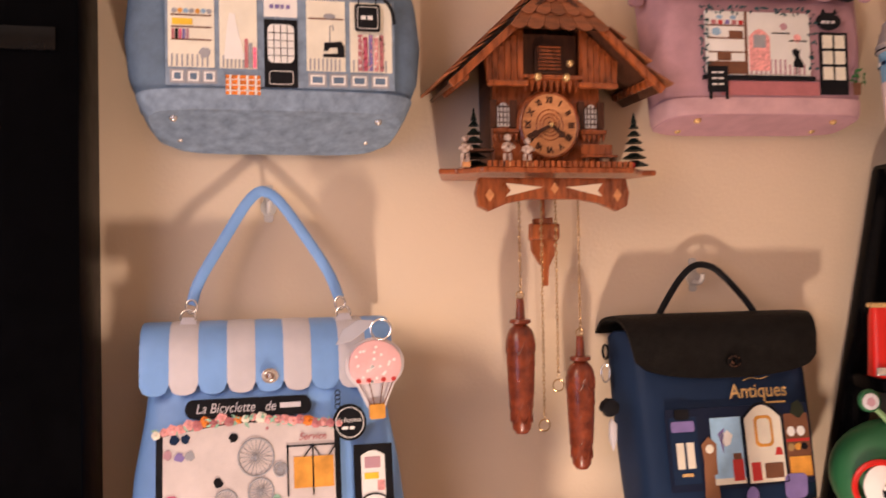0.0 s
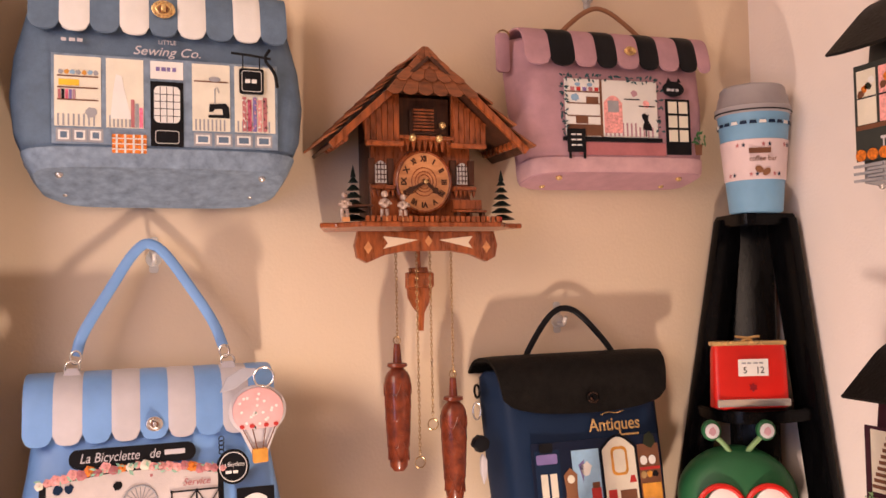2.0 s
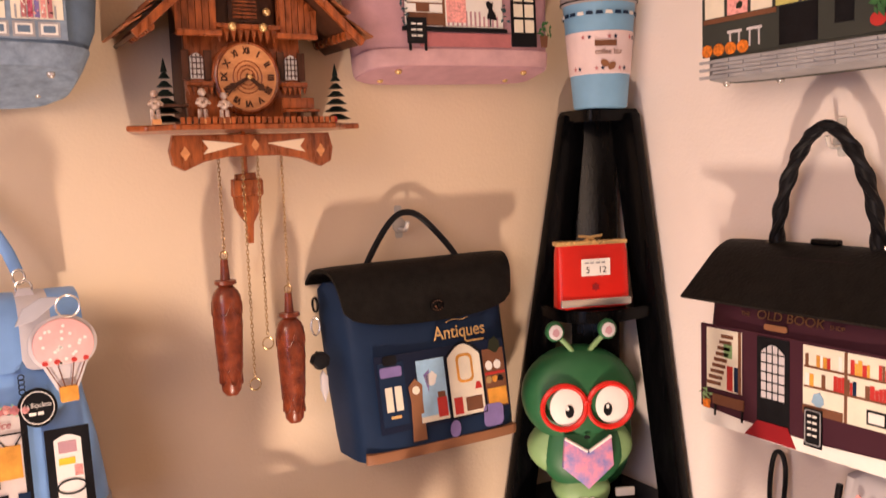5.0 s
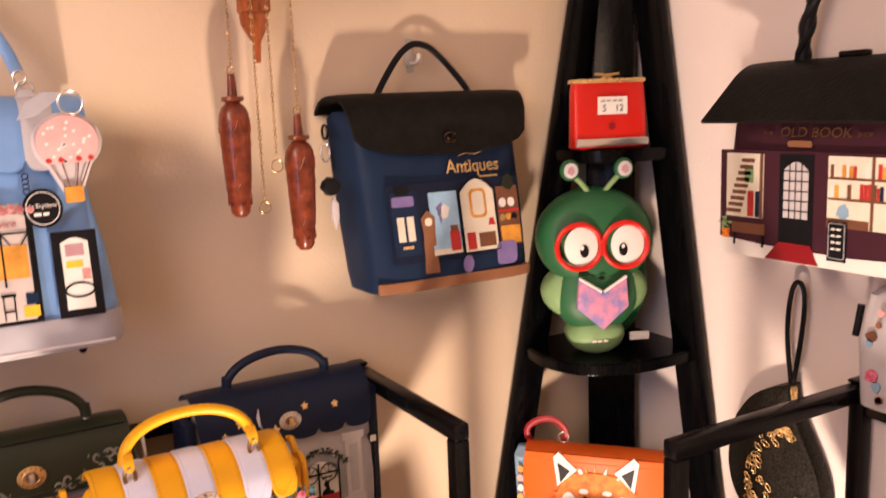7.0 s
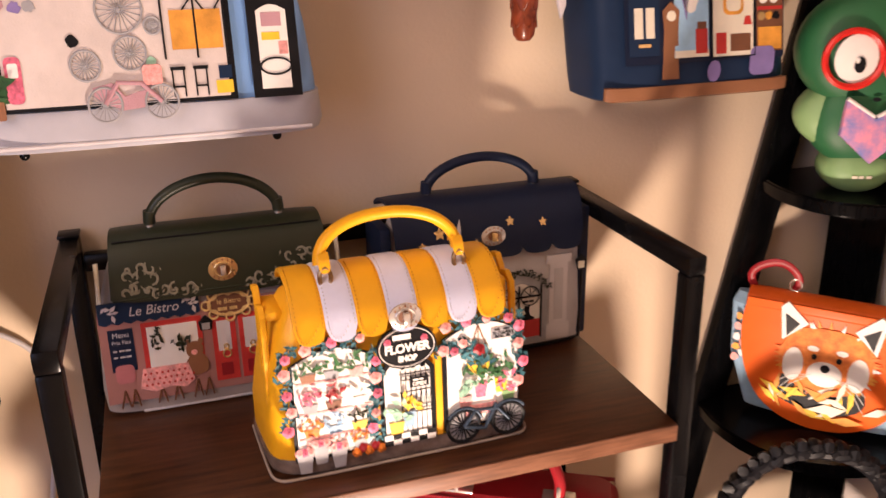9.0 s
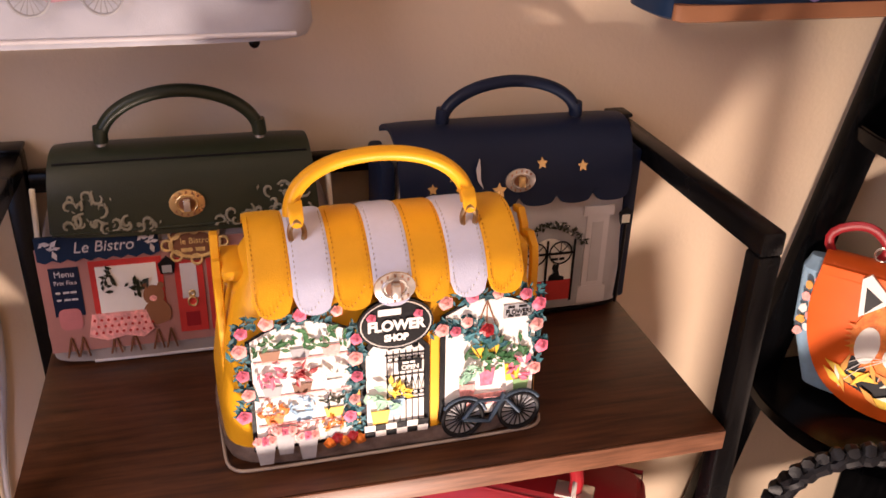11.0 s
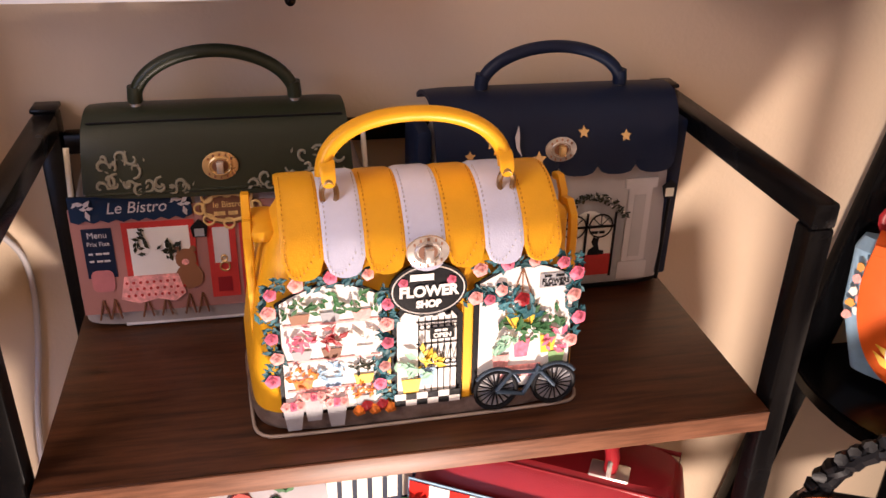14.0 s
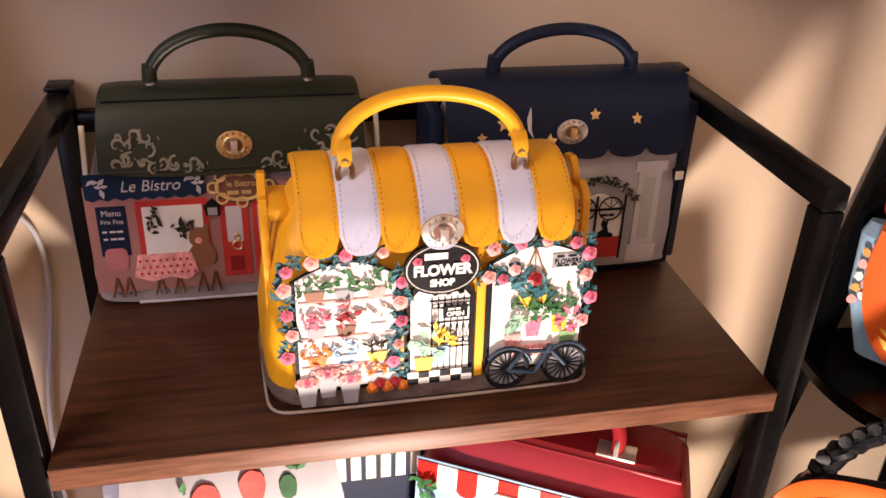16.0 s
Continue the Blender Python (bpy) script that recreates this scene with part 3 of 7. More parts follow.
    for i, s in enumerate(names):
        a = radians(90 - 30 * i)
        w = words(s, 0, 0, 0, 0.0125, CLOCK_DARK, dial, "numeral", bold=0.0006, wide={"XII": 0.011, "VIII": 0.013, "VII": 0.011, "XI": 0.0085, "IIII": 0.010}.get(s))
        w.matrix_local = Matrix.Translation((0.035 * math.cos(a), -0.1106, 0.074 + 0.0375 * math.sin(a))) @ Matrix.Rotation(radians(30 * i), 4, "Y")
    for ang, ln in ((-118, 0.040), (-50, 0.030)):
        h = slab("clock_hand", [(-0.002, -0.006), (0.002, -0.006), (0.003, ln * 0.6), (0.006, ln * 0.75), (0, ln), (-0.006, ln * 0.75), (-0.003, ln * 0.6)], 0, 0.0012, CLOCK_DARK, dial)
        h.matrix_local = Matrix.Translation((0.002, -0.1128, 0.074)) @ Matrix.Rotation(radians(ang if ang < -90 else 130), 4, "Y")
    bm = bmesh.new()
    bmesh.ops.create_uvsphere(bm, u_segments=10, v_segments=8, radius=0.004)
    bmesh.ops.translate(bm, verts=bm.verts, vec=(0.002, -0.115, 0.074))
    part("hub", bm, GOLD, dial, smooth=True)
    # windows with shutters and flower boxes
    for sx in (-1, 1):
        x = sx * 0.072
        w = slab("window", arch(x - 0.0095, 0.072, x + 0.0095, 0.108, 0.006), -0.098, 0.003, WHITE, c, "small white lattice window")
        for k in range(3):
            box("window_bar", (x - 0.009 + k * 0.006 + 0.002, -0.1025, 0.073), (x - 0.009 + k * 0.006 + 0.0032, -0.101, 0.106), CLOCK_DARK, w)
        for k in range(4):
            box("window_bar", (x - 0.009, -0.1027, 0.077 + k * 0.008), (x + 0.009, -0.1012, 0.0784 + k * 0.008), CLOCK_DARK, w)
        for s2 in (-1, 1):
            slab("shutter", rect(x + s2 * 0.0165 - 0.0055, 0.070, x + s2 * 0.0165 + 0.0055, 0.112), -0.098, 0.005, CLOCK_DARK, w, bevel=0.001)
        box("flower_box", (x - 0.02, -0.118, 0.060), (x + 0.02, -0.098, 0.067), CLOCK, w, 0.002)
        for k in range(5):
            slab("box_drop", [(x - 0.019 + k * 0.008, 0.060), (x - 0.012 + k * 0.008, 0.060), (x - 0.0155 + k * 0.008, 0.049)], -0.108, 0.005, CLOCK, w)
    # bench and table
    box("bench_seat", (0.045, -0.142, 0.022), (0.100, -0.122, 0.026), CLOCK, c, 0.001)
    box("bench_back", (0.047, -0.124, 0.028), (0.098, -0.119, 0.044), CLOCK, c, 0.001)
    for x in (0.05, 0.072, 0.095):
        box("bench_leg", (x - 0.0025, -0.140, 0.006), (x + 0.0025, -0.123, 0.022), CLOCK_DARK, c)
    box("little_table", (-0.140, -0.138, 0.030), (-0.096, -0.112, 0.034), CLOCK_DARK, c, 0.001)
    for x in (-0.136, -0.100):
        box("table_leg", (x - 0.002, -0.130, 0.006), (x + 0.002, -0.120, 0.030), CLOCK_DARK, c)
    # fir trees
    for x, y, s in ((0.136, -0.12, 1.0), (-0.118, -0.095, 1.05)):
        bm = bmesh.new()
        for k in range(6):
            z = 0.010 + k * 0.0115 * s
            r = (0.0225 - k * 0.0029) * s
            bmesh.ops.create_cone(bm, cap_ends=True, segments=12, radius1=r, radius2=r * 0.30, depth=0.008 * s, matrix=Matrix.Translation((x, y, z + 0.006)))
        bmesh.ops.create_cone(bm, cap_ends=True, segments=8, radius1=0.005, radius2=0.0005, depth=0.018 * s, matrix=Matrix.Translation((x, y, 0.086 * s)))
        part("fir_tree", bm, FIR, c, "dark green turned wooden fir tree", smooth=True)
    # little carved wooden ornaments
    for x, y, s in ((-0.142, -0.135, 1.0), (-0.078, -0.142, 1.05), (-0.047, -0.142, 0.95)):
        bm = bmesh.new()
        for dx in (-0.004, 0.004):
            bmesh.ops.create_cone(bm, cap_ends=True, segments=8, radius1=0.0035, radius2=0.003, depth=0.02 * s, matrix=Matrix.Translation((x + dx, y, 0.016)))
        bmesh.ops.create_uvsphere(bm, u_segments=10, v_segments=8, radius=0.0075 * s, matrix=Matrix.Translation((x, y, 0.034 * s)))
        bmesh.ops.create_uvsphere(bm, u_segments=10, v_segments=8, radius=0.0055 * s, matrix=Matrix.Translation((x, y, 0.047 * s)))
        for sx in (-1, 1):
            add_tube(bm, [(x + sx * 0.005, y, 0.038 * s), (x + sx * 0.009, y - 0.004, 0.033 * s), (x + sx * 0.003, y - 0.010, 0.034 * s)], 0.0024, 6)
        part("carved_ornament", bm, ORNAMENT, c, "tiny painted carved ornament", smooth=True)
        slab("ornament_base", rect(x - 0.006, 0.006, x + 0.006, 0.013), y - 0.004, 0.005, PALE_WOOD, c)
    box("red_toadstool", (0.122, -0.140, 0.006), (0.130, -0.132, 0.016), REDP, c, 0.003)
    # pendulum
    beam("pendulum_rod", (0.004, -0.055, 0.0), (0.006, -0.055, -0.075), 0.006, 0.003, CLOCK, c, 0.001)
    slab("pendulum_bob", [(-0.012, -0.066), (0.020, -0.064), (0.021, -0.072), (0.029, -0.073), (0.030, -0.098), (0.027, -0.102), (0.026, -0.118), (0.017, -0.134), (0.013, -0.142), (0.011, -0.172), (0.003, -0.172), (0.002, -0.142), (-0.006, -0.132), (-0.015, -0.116), (-0.016, -0.102), (-0.019, -0.098), (-0.018, -0.074), (-0.012, -0.073)], -0.050, 0.010, CLOCK, c, "carved leaf-shaped pendulum bob", 0.002)
    box("bob_block", (-0.018, -0.068, -0.099), (0.029, -0.058, -0.074), CLOCK, c, 0.003)
    # chains
    def chain(x, y, z0, z1, end=None):
        bm = bmesh.new()
        nn = int((z0 - z1) / 0.0062)
        for i in range(nn):
            z = z0 - 0.0062 * (i + 0.5)
            q = [(x + 0.0022 * math.cos(a) * (1 if i % 2 else 0.2), y + 0.0022 * math.cos(a) * (0.2 if i % 2 else 1), z + 0.0045 * math.sin(a)) for a in [2 * math.pi * j / 8 for j in range(8)]]
            add_tube(bm, q, 0.0007, 4, closed=True)
        ch = part("chain", bm, BRASS, c, "fine brass link chain", smooth=True)
        if end:
            ring("chain_ring", (x, y, z1 - 0.009), 0.009, 0.0011, BRASS, ch)
        return ch
    chain(-0.046, -0.09, -0.012, -0.190)
    chain(-0.010, -0.09, -0.012, -0.375, True)
    chain(0.014, -0.09, -0.012, -0.315, True)
    chain(0.052, -0.09, -0.012, -0.250)
    for x, z in ((-0.047, -0.190), (0.051, -0.250)):
        rows = [(0.0, 0.0055), (-0.030, 0.0075), (-0.031, 0.016), (-0.036, 0.017), (-0.039, 0.010), (-0.046, 0.0175), (-0.055, 0.0215), (-0.066, 0.0225), (-0.11, 0.0215), (-0.15, 0.0195), (-0.178, 0.0165), (-0.197, 0.0145), (-0.204, 0.009), (-0.2055, 0.001)]
        bm = bmesh.new()
        prev = None
        for dz, r in rows:
            cur = [bm.verts.new((x + r * math.cos(a), -0.09 + r * math.sin(a), z + dz)) for a in [2 * math.pi * j / 20 for j in range(20)]]
            if prev:
                for j in range(20):
                    bm.faces.new((prev[j], prev[(j + 1) % 20], cur[(j + 1) % 20], cur[j]))
            else:
                bm.faces.new(cur)
            prev = cur
        bm.faces.new(prev)
        w = part("pine_cone_weight", bm, WEIGHT, c, "red-brown cast pine cone weight", smooth=True)
        bm = bmesh.new()
        for rI in range(6):
            zz = z - 0.062 - rI * 0.021
            rr = 0.0218 - 0.0011 * rI
            for j in range(6):
                a = 2 * math.pi * (j + 0.5 * (rI % 2)) / 6
                pts = []
                for k in range(9):
                    t = k / 8 * 2 - 1
                    aa = a + t * 0.52
                    pts.append((x + (rr + 0.0006) * math.cos(aa), -0.09 + (rr + 0.0006) * math.sin(aa), zz - 0.020 * (1 - t * t)))
                add_tube(bm, pts, 0.0011, 5)
        part("scale_relief", bm, WEIGHT, w, smooth=True)
        ring("hook", (x, -0.09, z + 0.006), 0.006, 0.0011, BRASS, w)
    return c


cuckoo_clock(pose(0.008, 0, 1.786) @ Matrix.Diagonal((0.965, 0.92, 0.985, 1)))


# ---- bags ----
def awning(parent, xs, mats, path, scallop, thick=0.004, spread=0.0, name="awning_stripe", stitch=None):
    for i, (a, b) in enumerate(zip(xs, xs[1:])):
        c0 = (xs[0] + xs[-1]) / 2
        ka, kb = c0 + (a - c0) * (1 + spread), c0 + (b - c0) * (1 + spread)
        s = strip(name, a, b, path, mats[i % len(mats)], parent, thick + 0.0006 * (i % 2), scallop, x0b=ka, x1b=kb)
        if stitch:
            full = smooth_line(path)
            total = sum(math.dist(p, q) for p, q in zip(full, full[1:]))
            bm = bmesh.new()
            w, mid = (kb - ka) / 2 - 0.003, (ka + kb) / 2
            line = [(-1, total * k) for k in [0.3 + 0.032 * j for j in range(20)] if total * k < total - scallop]
            line = [(u, s2) for u, s2 in line] + [(-math.cos(math.pi * j / 14), total - scallop - 0.003 + scallop * math.sin(math.pi * j / 10)) for j in range(11)] + [(1, s2) for u, s2 in line[::-1]]
            for u, s2 in line:
                (y, z), (dy, dz) = walk_line(full, s2)
                t2 = thick + 0.0008
                px, py, pz = mid + u * w, y + dz * t2, z - dy * t2
                add_box(bm, (px - 0.0004, py - 0.0003, pz - 0.0009), (px + 0.0004, py + 0.0006, pz + 0.0009))
            part("stitching", bm, stitch[i % len(stitch)], s)


def flower(parent, x, y, z, r, mat, name="rose"):
    bm = bmesh.new()
    for k, (rr, dy) in enumerate(((1.0, 0), (0.68, 0.0018), (0.36, 0.0034))):
        c = Vector((x, y - dy * r / 0.008, z))
        n = 10
        vs = [bm.verts.new((c.x + rr * r * (1 + 0.16 * (i % 2)) * math.cos(2 * math.pi * i / n + k), c.y, c.z + rr * r * (1 + 0.16 * (i % 2)) * math.sin(2 * math.pi * i / n + k))) for i in range(n)]
        tip = bm.verts.new((c.x, c.y - 0.0022, c.z))
        back = bm.verts.new((c.x, y + 0.001, c.z))
        for i in range(n):
            bm.faces.new((vs[i], vs[(i + 1) % n], tip))
            bm.faces.new((vs[(i + 1) % n], vs[i], back))
    return part(name, bm, mat, parent)


def leaves(parent, pts, y, size, mat, seed, name="foliage", each=7):
    g = random.Random(seed)
    bm = bmesh.new()
    for x, z in pts:
        for _ in range(each):
            a, L = g.uniform(0, 2 * math.pi), size * g.uniform(0.6, 1.15)
            cx, cz, cy = x + g.uniform(-1, 1) * size * 0.7, z + g.uniform(-1, 1) * size * 0.7, y - g.uniform(0.0005, 0.003)
            u, v = Vector((math.cos(a), g.uniform(-0.25, 0.1), math.sin(a))), Vector((-math.sin(a), 0, math.cos(a)))
            c = Vector((cx, cy, cz))
            q = [bm.verts.new(p) for p in (c - u * L * 0.5, c + v * L * 0.22 + Vector((0, -0.0008, 0)), c + u * L * 0.5, c - v * L * 0.22)]
            w = [bm.verts.new(p.co + Vector((0, 0.0007, 0))) for p in q]
            bm.faces.new(q), bm.faces.new(w)
            for i in range(4):
                bm.faces.new((q[i], q[(i + 1) % 4], w[(i + 1) % 4], w[i]))
    return tagged(part(name, bm, mat, parent), kind="stuff")


def wheel(parent, x, z, y, r, mat, spokes=10, wire=0.0012, name="wheel"):
    w = ring(name, (x, y, z), r, wire, mat, parent, n=24)
    bm = bmesh.new()
    for i in range(spokes):
        a = math.pi * i / spokes
        d = Vector((math.cos(a), 0, math.sin(a))) * r
        add_tube(bm, [Vector((x, y, z)) - d, Vector((x, y, z)) + d], wire * 0.35, 4)
    bmesh.ops.create_uvsphere(bm, u_segments=8, v_segments=6, radius=r * 0.12, matrix=Matrix.Translation((x, y, z)))
    part("spokes", bm, mat, w)
    return w


def pot(parent, x, z, y, w, h, mat, plant, seed, tall=0.02, name="potted_plant"):
    p = slab("flower_pot", [(x - w * 0.36, z), (x + w * 0.36, z), (x + w / 2, z + h), (x - w / 2, z + h)], y, 0.0009, mat, parent)
    leaves(p, [(x + (k - 1) * w * 0.4, z + h + tall * 0.35 * (1 + (k == 1))) for k in range(3)], y - 0.0005, tall * 0.5, plant, seed, "plant", 5)
    return p


# ---- bags hanging on the wall ----
def sewing_bag(m):
    b = thing("sewing_shop_handbag", m, "denim blue suede handbag printed as a sewing shop", "handbag", "shop-front bags")
    sk = lambda z, k: -0.045 * k * max(0, 1 - z / 0.1)
    loft("body", [(0.0, 0.17, 0.155, -0.10, -0.02), (0.004, 0.188, 0.172, -0.122, -0.010), (0.015, 0.195, 0.185, -0.127, -0.006), (0.06, 0.212, 0.216, -0.125, -0.005), (0.11, 0.218, 0.222, -0.122, -0.005), (0.17, 0.212, 0.217, -0.115, -0.005), (0.24, 0.194, 0.20, -0.104, -0.008), (0.275, 0.185, 0.19, -0.09, -0.015), (0.282, 0.175, 0.18, -0.08, -0.025)], SUEDE_BLUE, b, skew=sk)
    loft("base_band", [(-0.002, 0.172, 0.157, -0.102, -0.018), (0.003, 0.190, 0.175, -0.125, -0.009), (0.015, 0.1975, 0.188, -0.130, -0.005), (0.032, 0.205, 0.20, -0.1295, -0.004), (0.033, 0.20, 0.205, -0.12, -0.01)], SUEDE_PALE, b, "paler denim base band", skew=sk)
    feet(b, [(-0.15, -0.10, -0.006), (0.15, -0.10, -0.006), (-0.145, -0.045, -0.028), (0.137, -0.045, -0.028)], 0.006, SILVER)
    path = [(-0.02, 0.283), (-0.05, 0.292), (-0.10, 0.286), (-0.112, 0.26), (-0.121, 0.205)]
    xs = [-0.190 + 0.380 * i / 9 for i in range(10)]
    awning(b, xs, [SUEDE_BLUE, WHITE], path, 0.014)
    turn_lock(b, 0.0, -0.122, 0.248, 1.1, GOLD, GOLD)
    y = -0.1275
    words("Sewing Co.", 0.005, 0.181, y + 0.002, 0.019, PALEGREY, b, lean=0.3, wide=0.098)
    words("LITTLE", 0.005, 0.1955, y + 0.001, 0.009, PALEGREY, b)
    bars(-0.145, -0.112, 0.192, y + 0.006, 0.005, PALEGREY, b, 3)
    fr = slab("shop_front", rect(-0.158, 0.036, 0.172, 0.170), y + 0.004, 0.0035, SUEDE_PALE, b, "printed shop front panel", 0.001)
    y = -0.1272
    for x0, x1, s in ((-0.154, -0.090, 1), (-0.083, -0.030, 2), (0.041, 0.098, 3), (0.105, 0.168, 4)):
        w = slab("shop_window", rect(x0, 0.062, x1, 0.166), y, 0.001, CREAM, fr)
        ya = y - 0.0012
        if s == 1:
            for z in (0.135, 0.118, 0.100):
                box("print_shelf", (x0 + 0.004, ya - 0.0006, z), (x1 - 0.004, ya, z + 0.002), BROWNP, w)
            for k in range(7):
                slab("print_item", blob(x0 + 0.009 + k * 0.008, 0.142, 0.0035, k), ya, 0.0007, (GREYP, ORANGEP, BLUEP)[k % 3], w)
            slab("print_item", rect(x0 + 0.006, 0.122, x0 + 0.034, 0.131), ya, 0.0007, YELP, w)
            for k in range(5):
                slab("print_item", rect(x0 + 0.005 + k * 0.005, 0.102, x0 + 0.009 + k * 0.005, 0.116), ya, 0.0007, (PINK_D, BLACK, ROSE, PURPLEP, PINK)[k], w)
            slab("print_item", blob(x1 - 0.014, 0.082, 0.008, 5), ya, 0.0007, GREYP, w)
        if s == 2:
            slab("print_item", [(x0 + 0.014, 0.142), (x0 + 0.022, 0.140), (x0 + 0.026, 0.118), (x0 + 0.036, 0.075), (x0 + 0.006, 0.075), (x0 + 0.010, 0.118)], ya, 0.0007, WHITE, w)
            for k in range(3):
                slab("print_item", rect(x1 - 0.018 + k * 0.006, 0.063, x1 - 0.013 + k * 0.006, 0.105 - 0.006 * k), ya, 0.0007, (PINK_D, GREYP, ROSE)[k], w)
        if s == 3:
            box("print_shelf", (x0 + 0.003, ya - 0.0006, 0.138), (x1 - 0.003, ya, 0.140), BROWNP, w)
            slab("print_item", oval(x0 + 0.034, 0.143, 0.009, 0.004), ya, 0.0007, GREYP, w)
            tube("print_item", [(x0 + 0.034, ya - 0.0005, 0.105), (x0 + 0.034, ya - 0.0005, 0.128), (x0 + 0.038, ya - 0.0005, 0.130), (x0 + 0.040, ya - 0.0005, 0.122)], 0.0009, GREYP, w)
            slab("sewing_machine", [(x0 + 0.024, 0.083), (x0 + 0.056, 0.083), (x0 + 0.056, 0.087), (x0 + 0.055, 0.100), (x0 + 0.050, 0.106), (x0 + 0.032, 0.104), (x0 + 0.026, 0.104), (x0 + 0.025, 0.092), (x0 + 0.031, 0.092), (x0 + 0.034, 0.097), (x0 + 0.045, 0.097), (x0 + 0.046, 0.088), (x0 + 0.024, 0.087)], ya, 0.0012, BLACK, w, "black sewing machine motif")
        if s == 4:
            for k in range(5):
                slab("print_item", rect(x0 + 0.012 + k * 0.008, 0.064, x0 + 0.018 + k * 0.008, 0.118 - 0.004 * (k % 2)), ya, 0.0009, (PINK_D, ROSE, PURPLEP, PEACH, PINK_D)[k], w)
                leaves(w, [(x0 + 0.015 + k * 0.008, 0.072 + 0.01 * j) for j in range(5)], ya - 0.0004, 0.005, (WHITE, CRIMSON, PEACH, WHITE, BLACK)[k], k, "print_dots", 2)
        for k in range(8):
            xx = x0 + 0.004 + k * (x1 - x0 - 0.008) / 8
            box("print_railing", (xx, ya - 0.0005, 0.063), (xx + 0.0025, ya, 0.080), GREYP, w)
    for k in range(7):
        x = (-0.152, -0.130, -0.108, 0.043, 0.074, 0.105, 0.136)[k]
        p = slab("dado_panel", rect(x, 0.039, x + 0.027 - 0.006 * (k < 3), 0.059), y, 0.0008, GREYP, fr)
        slab("dado_inset", rect(x + 0.003, 0.042, x + 0.024 - 0.006 * (k < 3), 0.056), y - 0.0008, 0.0006, WHITE, p)
        slab("dado_inset", rect(x + 0.006, 0.0445, x + 0.021 - 0.006 * (k < 3), 0.0535), y - 0.0014, 0.0006, SUEDE_BLUE, p)
    d = slab("shop_door", rect(-0.020, 0.036, 0.028, 0.135), y, 0.0014, BLACK, fr, "black shop door with white panes")
    pane = slab("door_pane", rect(-0.015, 0.072, 0.023, 0.128, 0.008), y - 0.0014, 0.0006, WHITE, d)
    for k in range(3):
        box("glazing_bar", (-0.0065 + k * 0.0095, y - 0.0026, 0.073), (-0.0055 + k * 0.0095, y - 0.0019, 0.127), BLACK, pane)
    for k in range(4):
        box("glazing_bar", (-0.0145, y - 0.0026, 0.082 + k * 0.011), (0.0225, y - 0.0019, 0.0828 + k * 0.011), BLACK, pane)
    tube("door_trim", [(x, y - 0.0016, z) for x, z in rect(-0.013, 0.041, 0.021, 0.060, 0.004)], 0.0005, WHITE, d, 4, closed=True)
    fa = slab("fascia", rect(-0.020, 0.139, 0.028, 0.166), y, 0.001, WHITE, fr)
    bars(-0.012, 0.020, 0.154, y - 0.001, 0.006, PURPLEP, fa, 4)
    tart = slab("gingham_tag", rect(-0.075, 0.024, -0.026, 0.052), y - 0.001, 0.002, FLAME, fr, "orange checked fabric tag")
    for k in range(4):
        box("check_line", (-0.070 + k * 0.012, y - 0.0036, 0.024), (-0.067 + k * 0.012, y - 0.003, 0.052), WHITE, tart)
    for k in range(3):
        box("check_line", (-0.075, y - 0.0036, 0.029 + k * 0.008), (-0.026, y - 0.003, 0.0305 + k * 0.008), WHITE, tart)
    # hanging sign
    sg = slab("hanging_sign", rect(0.112, 0.122, 0.150, 0.162, 0.004), y - 0.004, 0.003, BLACK, b, "black hanging sign with pale border")
    tube("sign_border", [(x, y - 0.0075, z) for x, z in rect(0.116, 0.126, 0.146, 0.158, 0.003)], 0.0005, WHITE, sg, 4, closed=True)
    bars(0.121, 0.141, 0.142, y - 0.007, 0.006, WHITE, sg, 2)
    tube("sign_bracket", [(0.100, y - 0.003, 0.186), (0.130, y - 0.003, 0.184), (0.162, y - 0.003, 0.180)], 0.002, BLACK, b)
    tube("sign_bracket", smooth_line([(0.160, y - 0.003, 0.195), (0.150, y - 0.003, 0.178), (0.168, y - 0.003, 0.160), (0.172, y - 0.003, 0.135)]), 0.0026, BLACK, b)
    for x in (0.118, 0.144):
        tube("sign_chain", [(x, y - 0.003, 0.183), (x, y - 0.003, 0.161)], 0.001, BLACK, b)
    tube("strap", smooth_line([(-0.11, -0.05, 0.285), (-0.10, -0.04, 0.31), (-0.03, -0.02, 0.38), (0.03, -0.02, 0.38), (0.10, -0.04, 0.31), (0.11, -0.05, 0.285)]), 0.005, BLACK, b, label="dark strap over the wall hook")
    return b


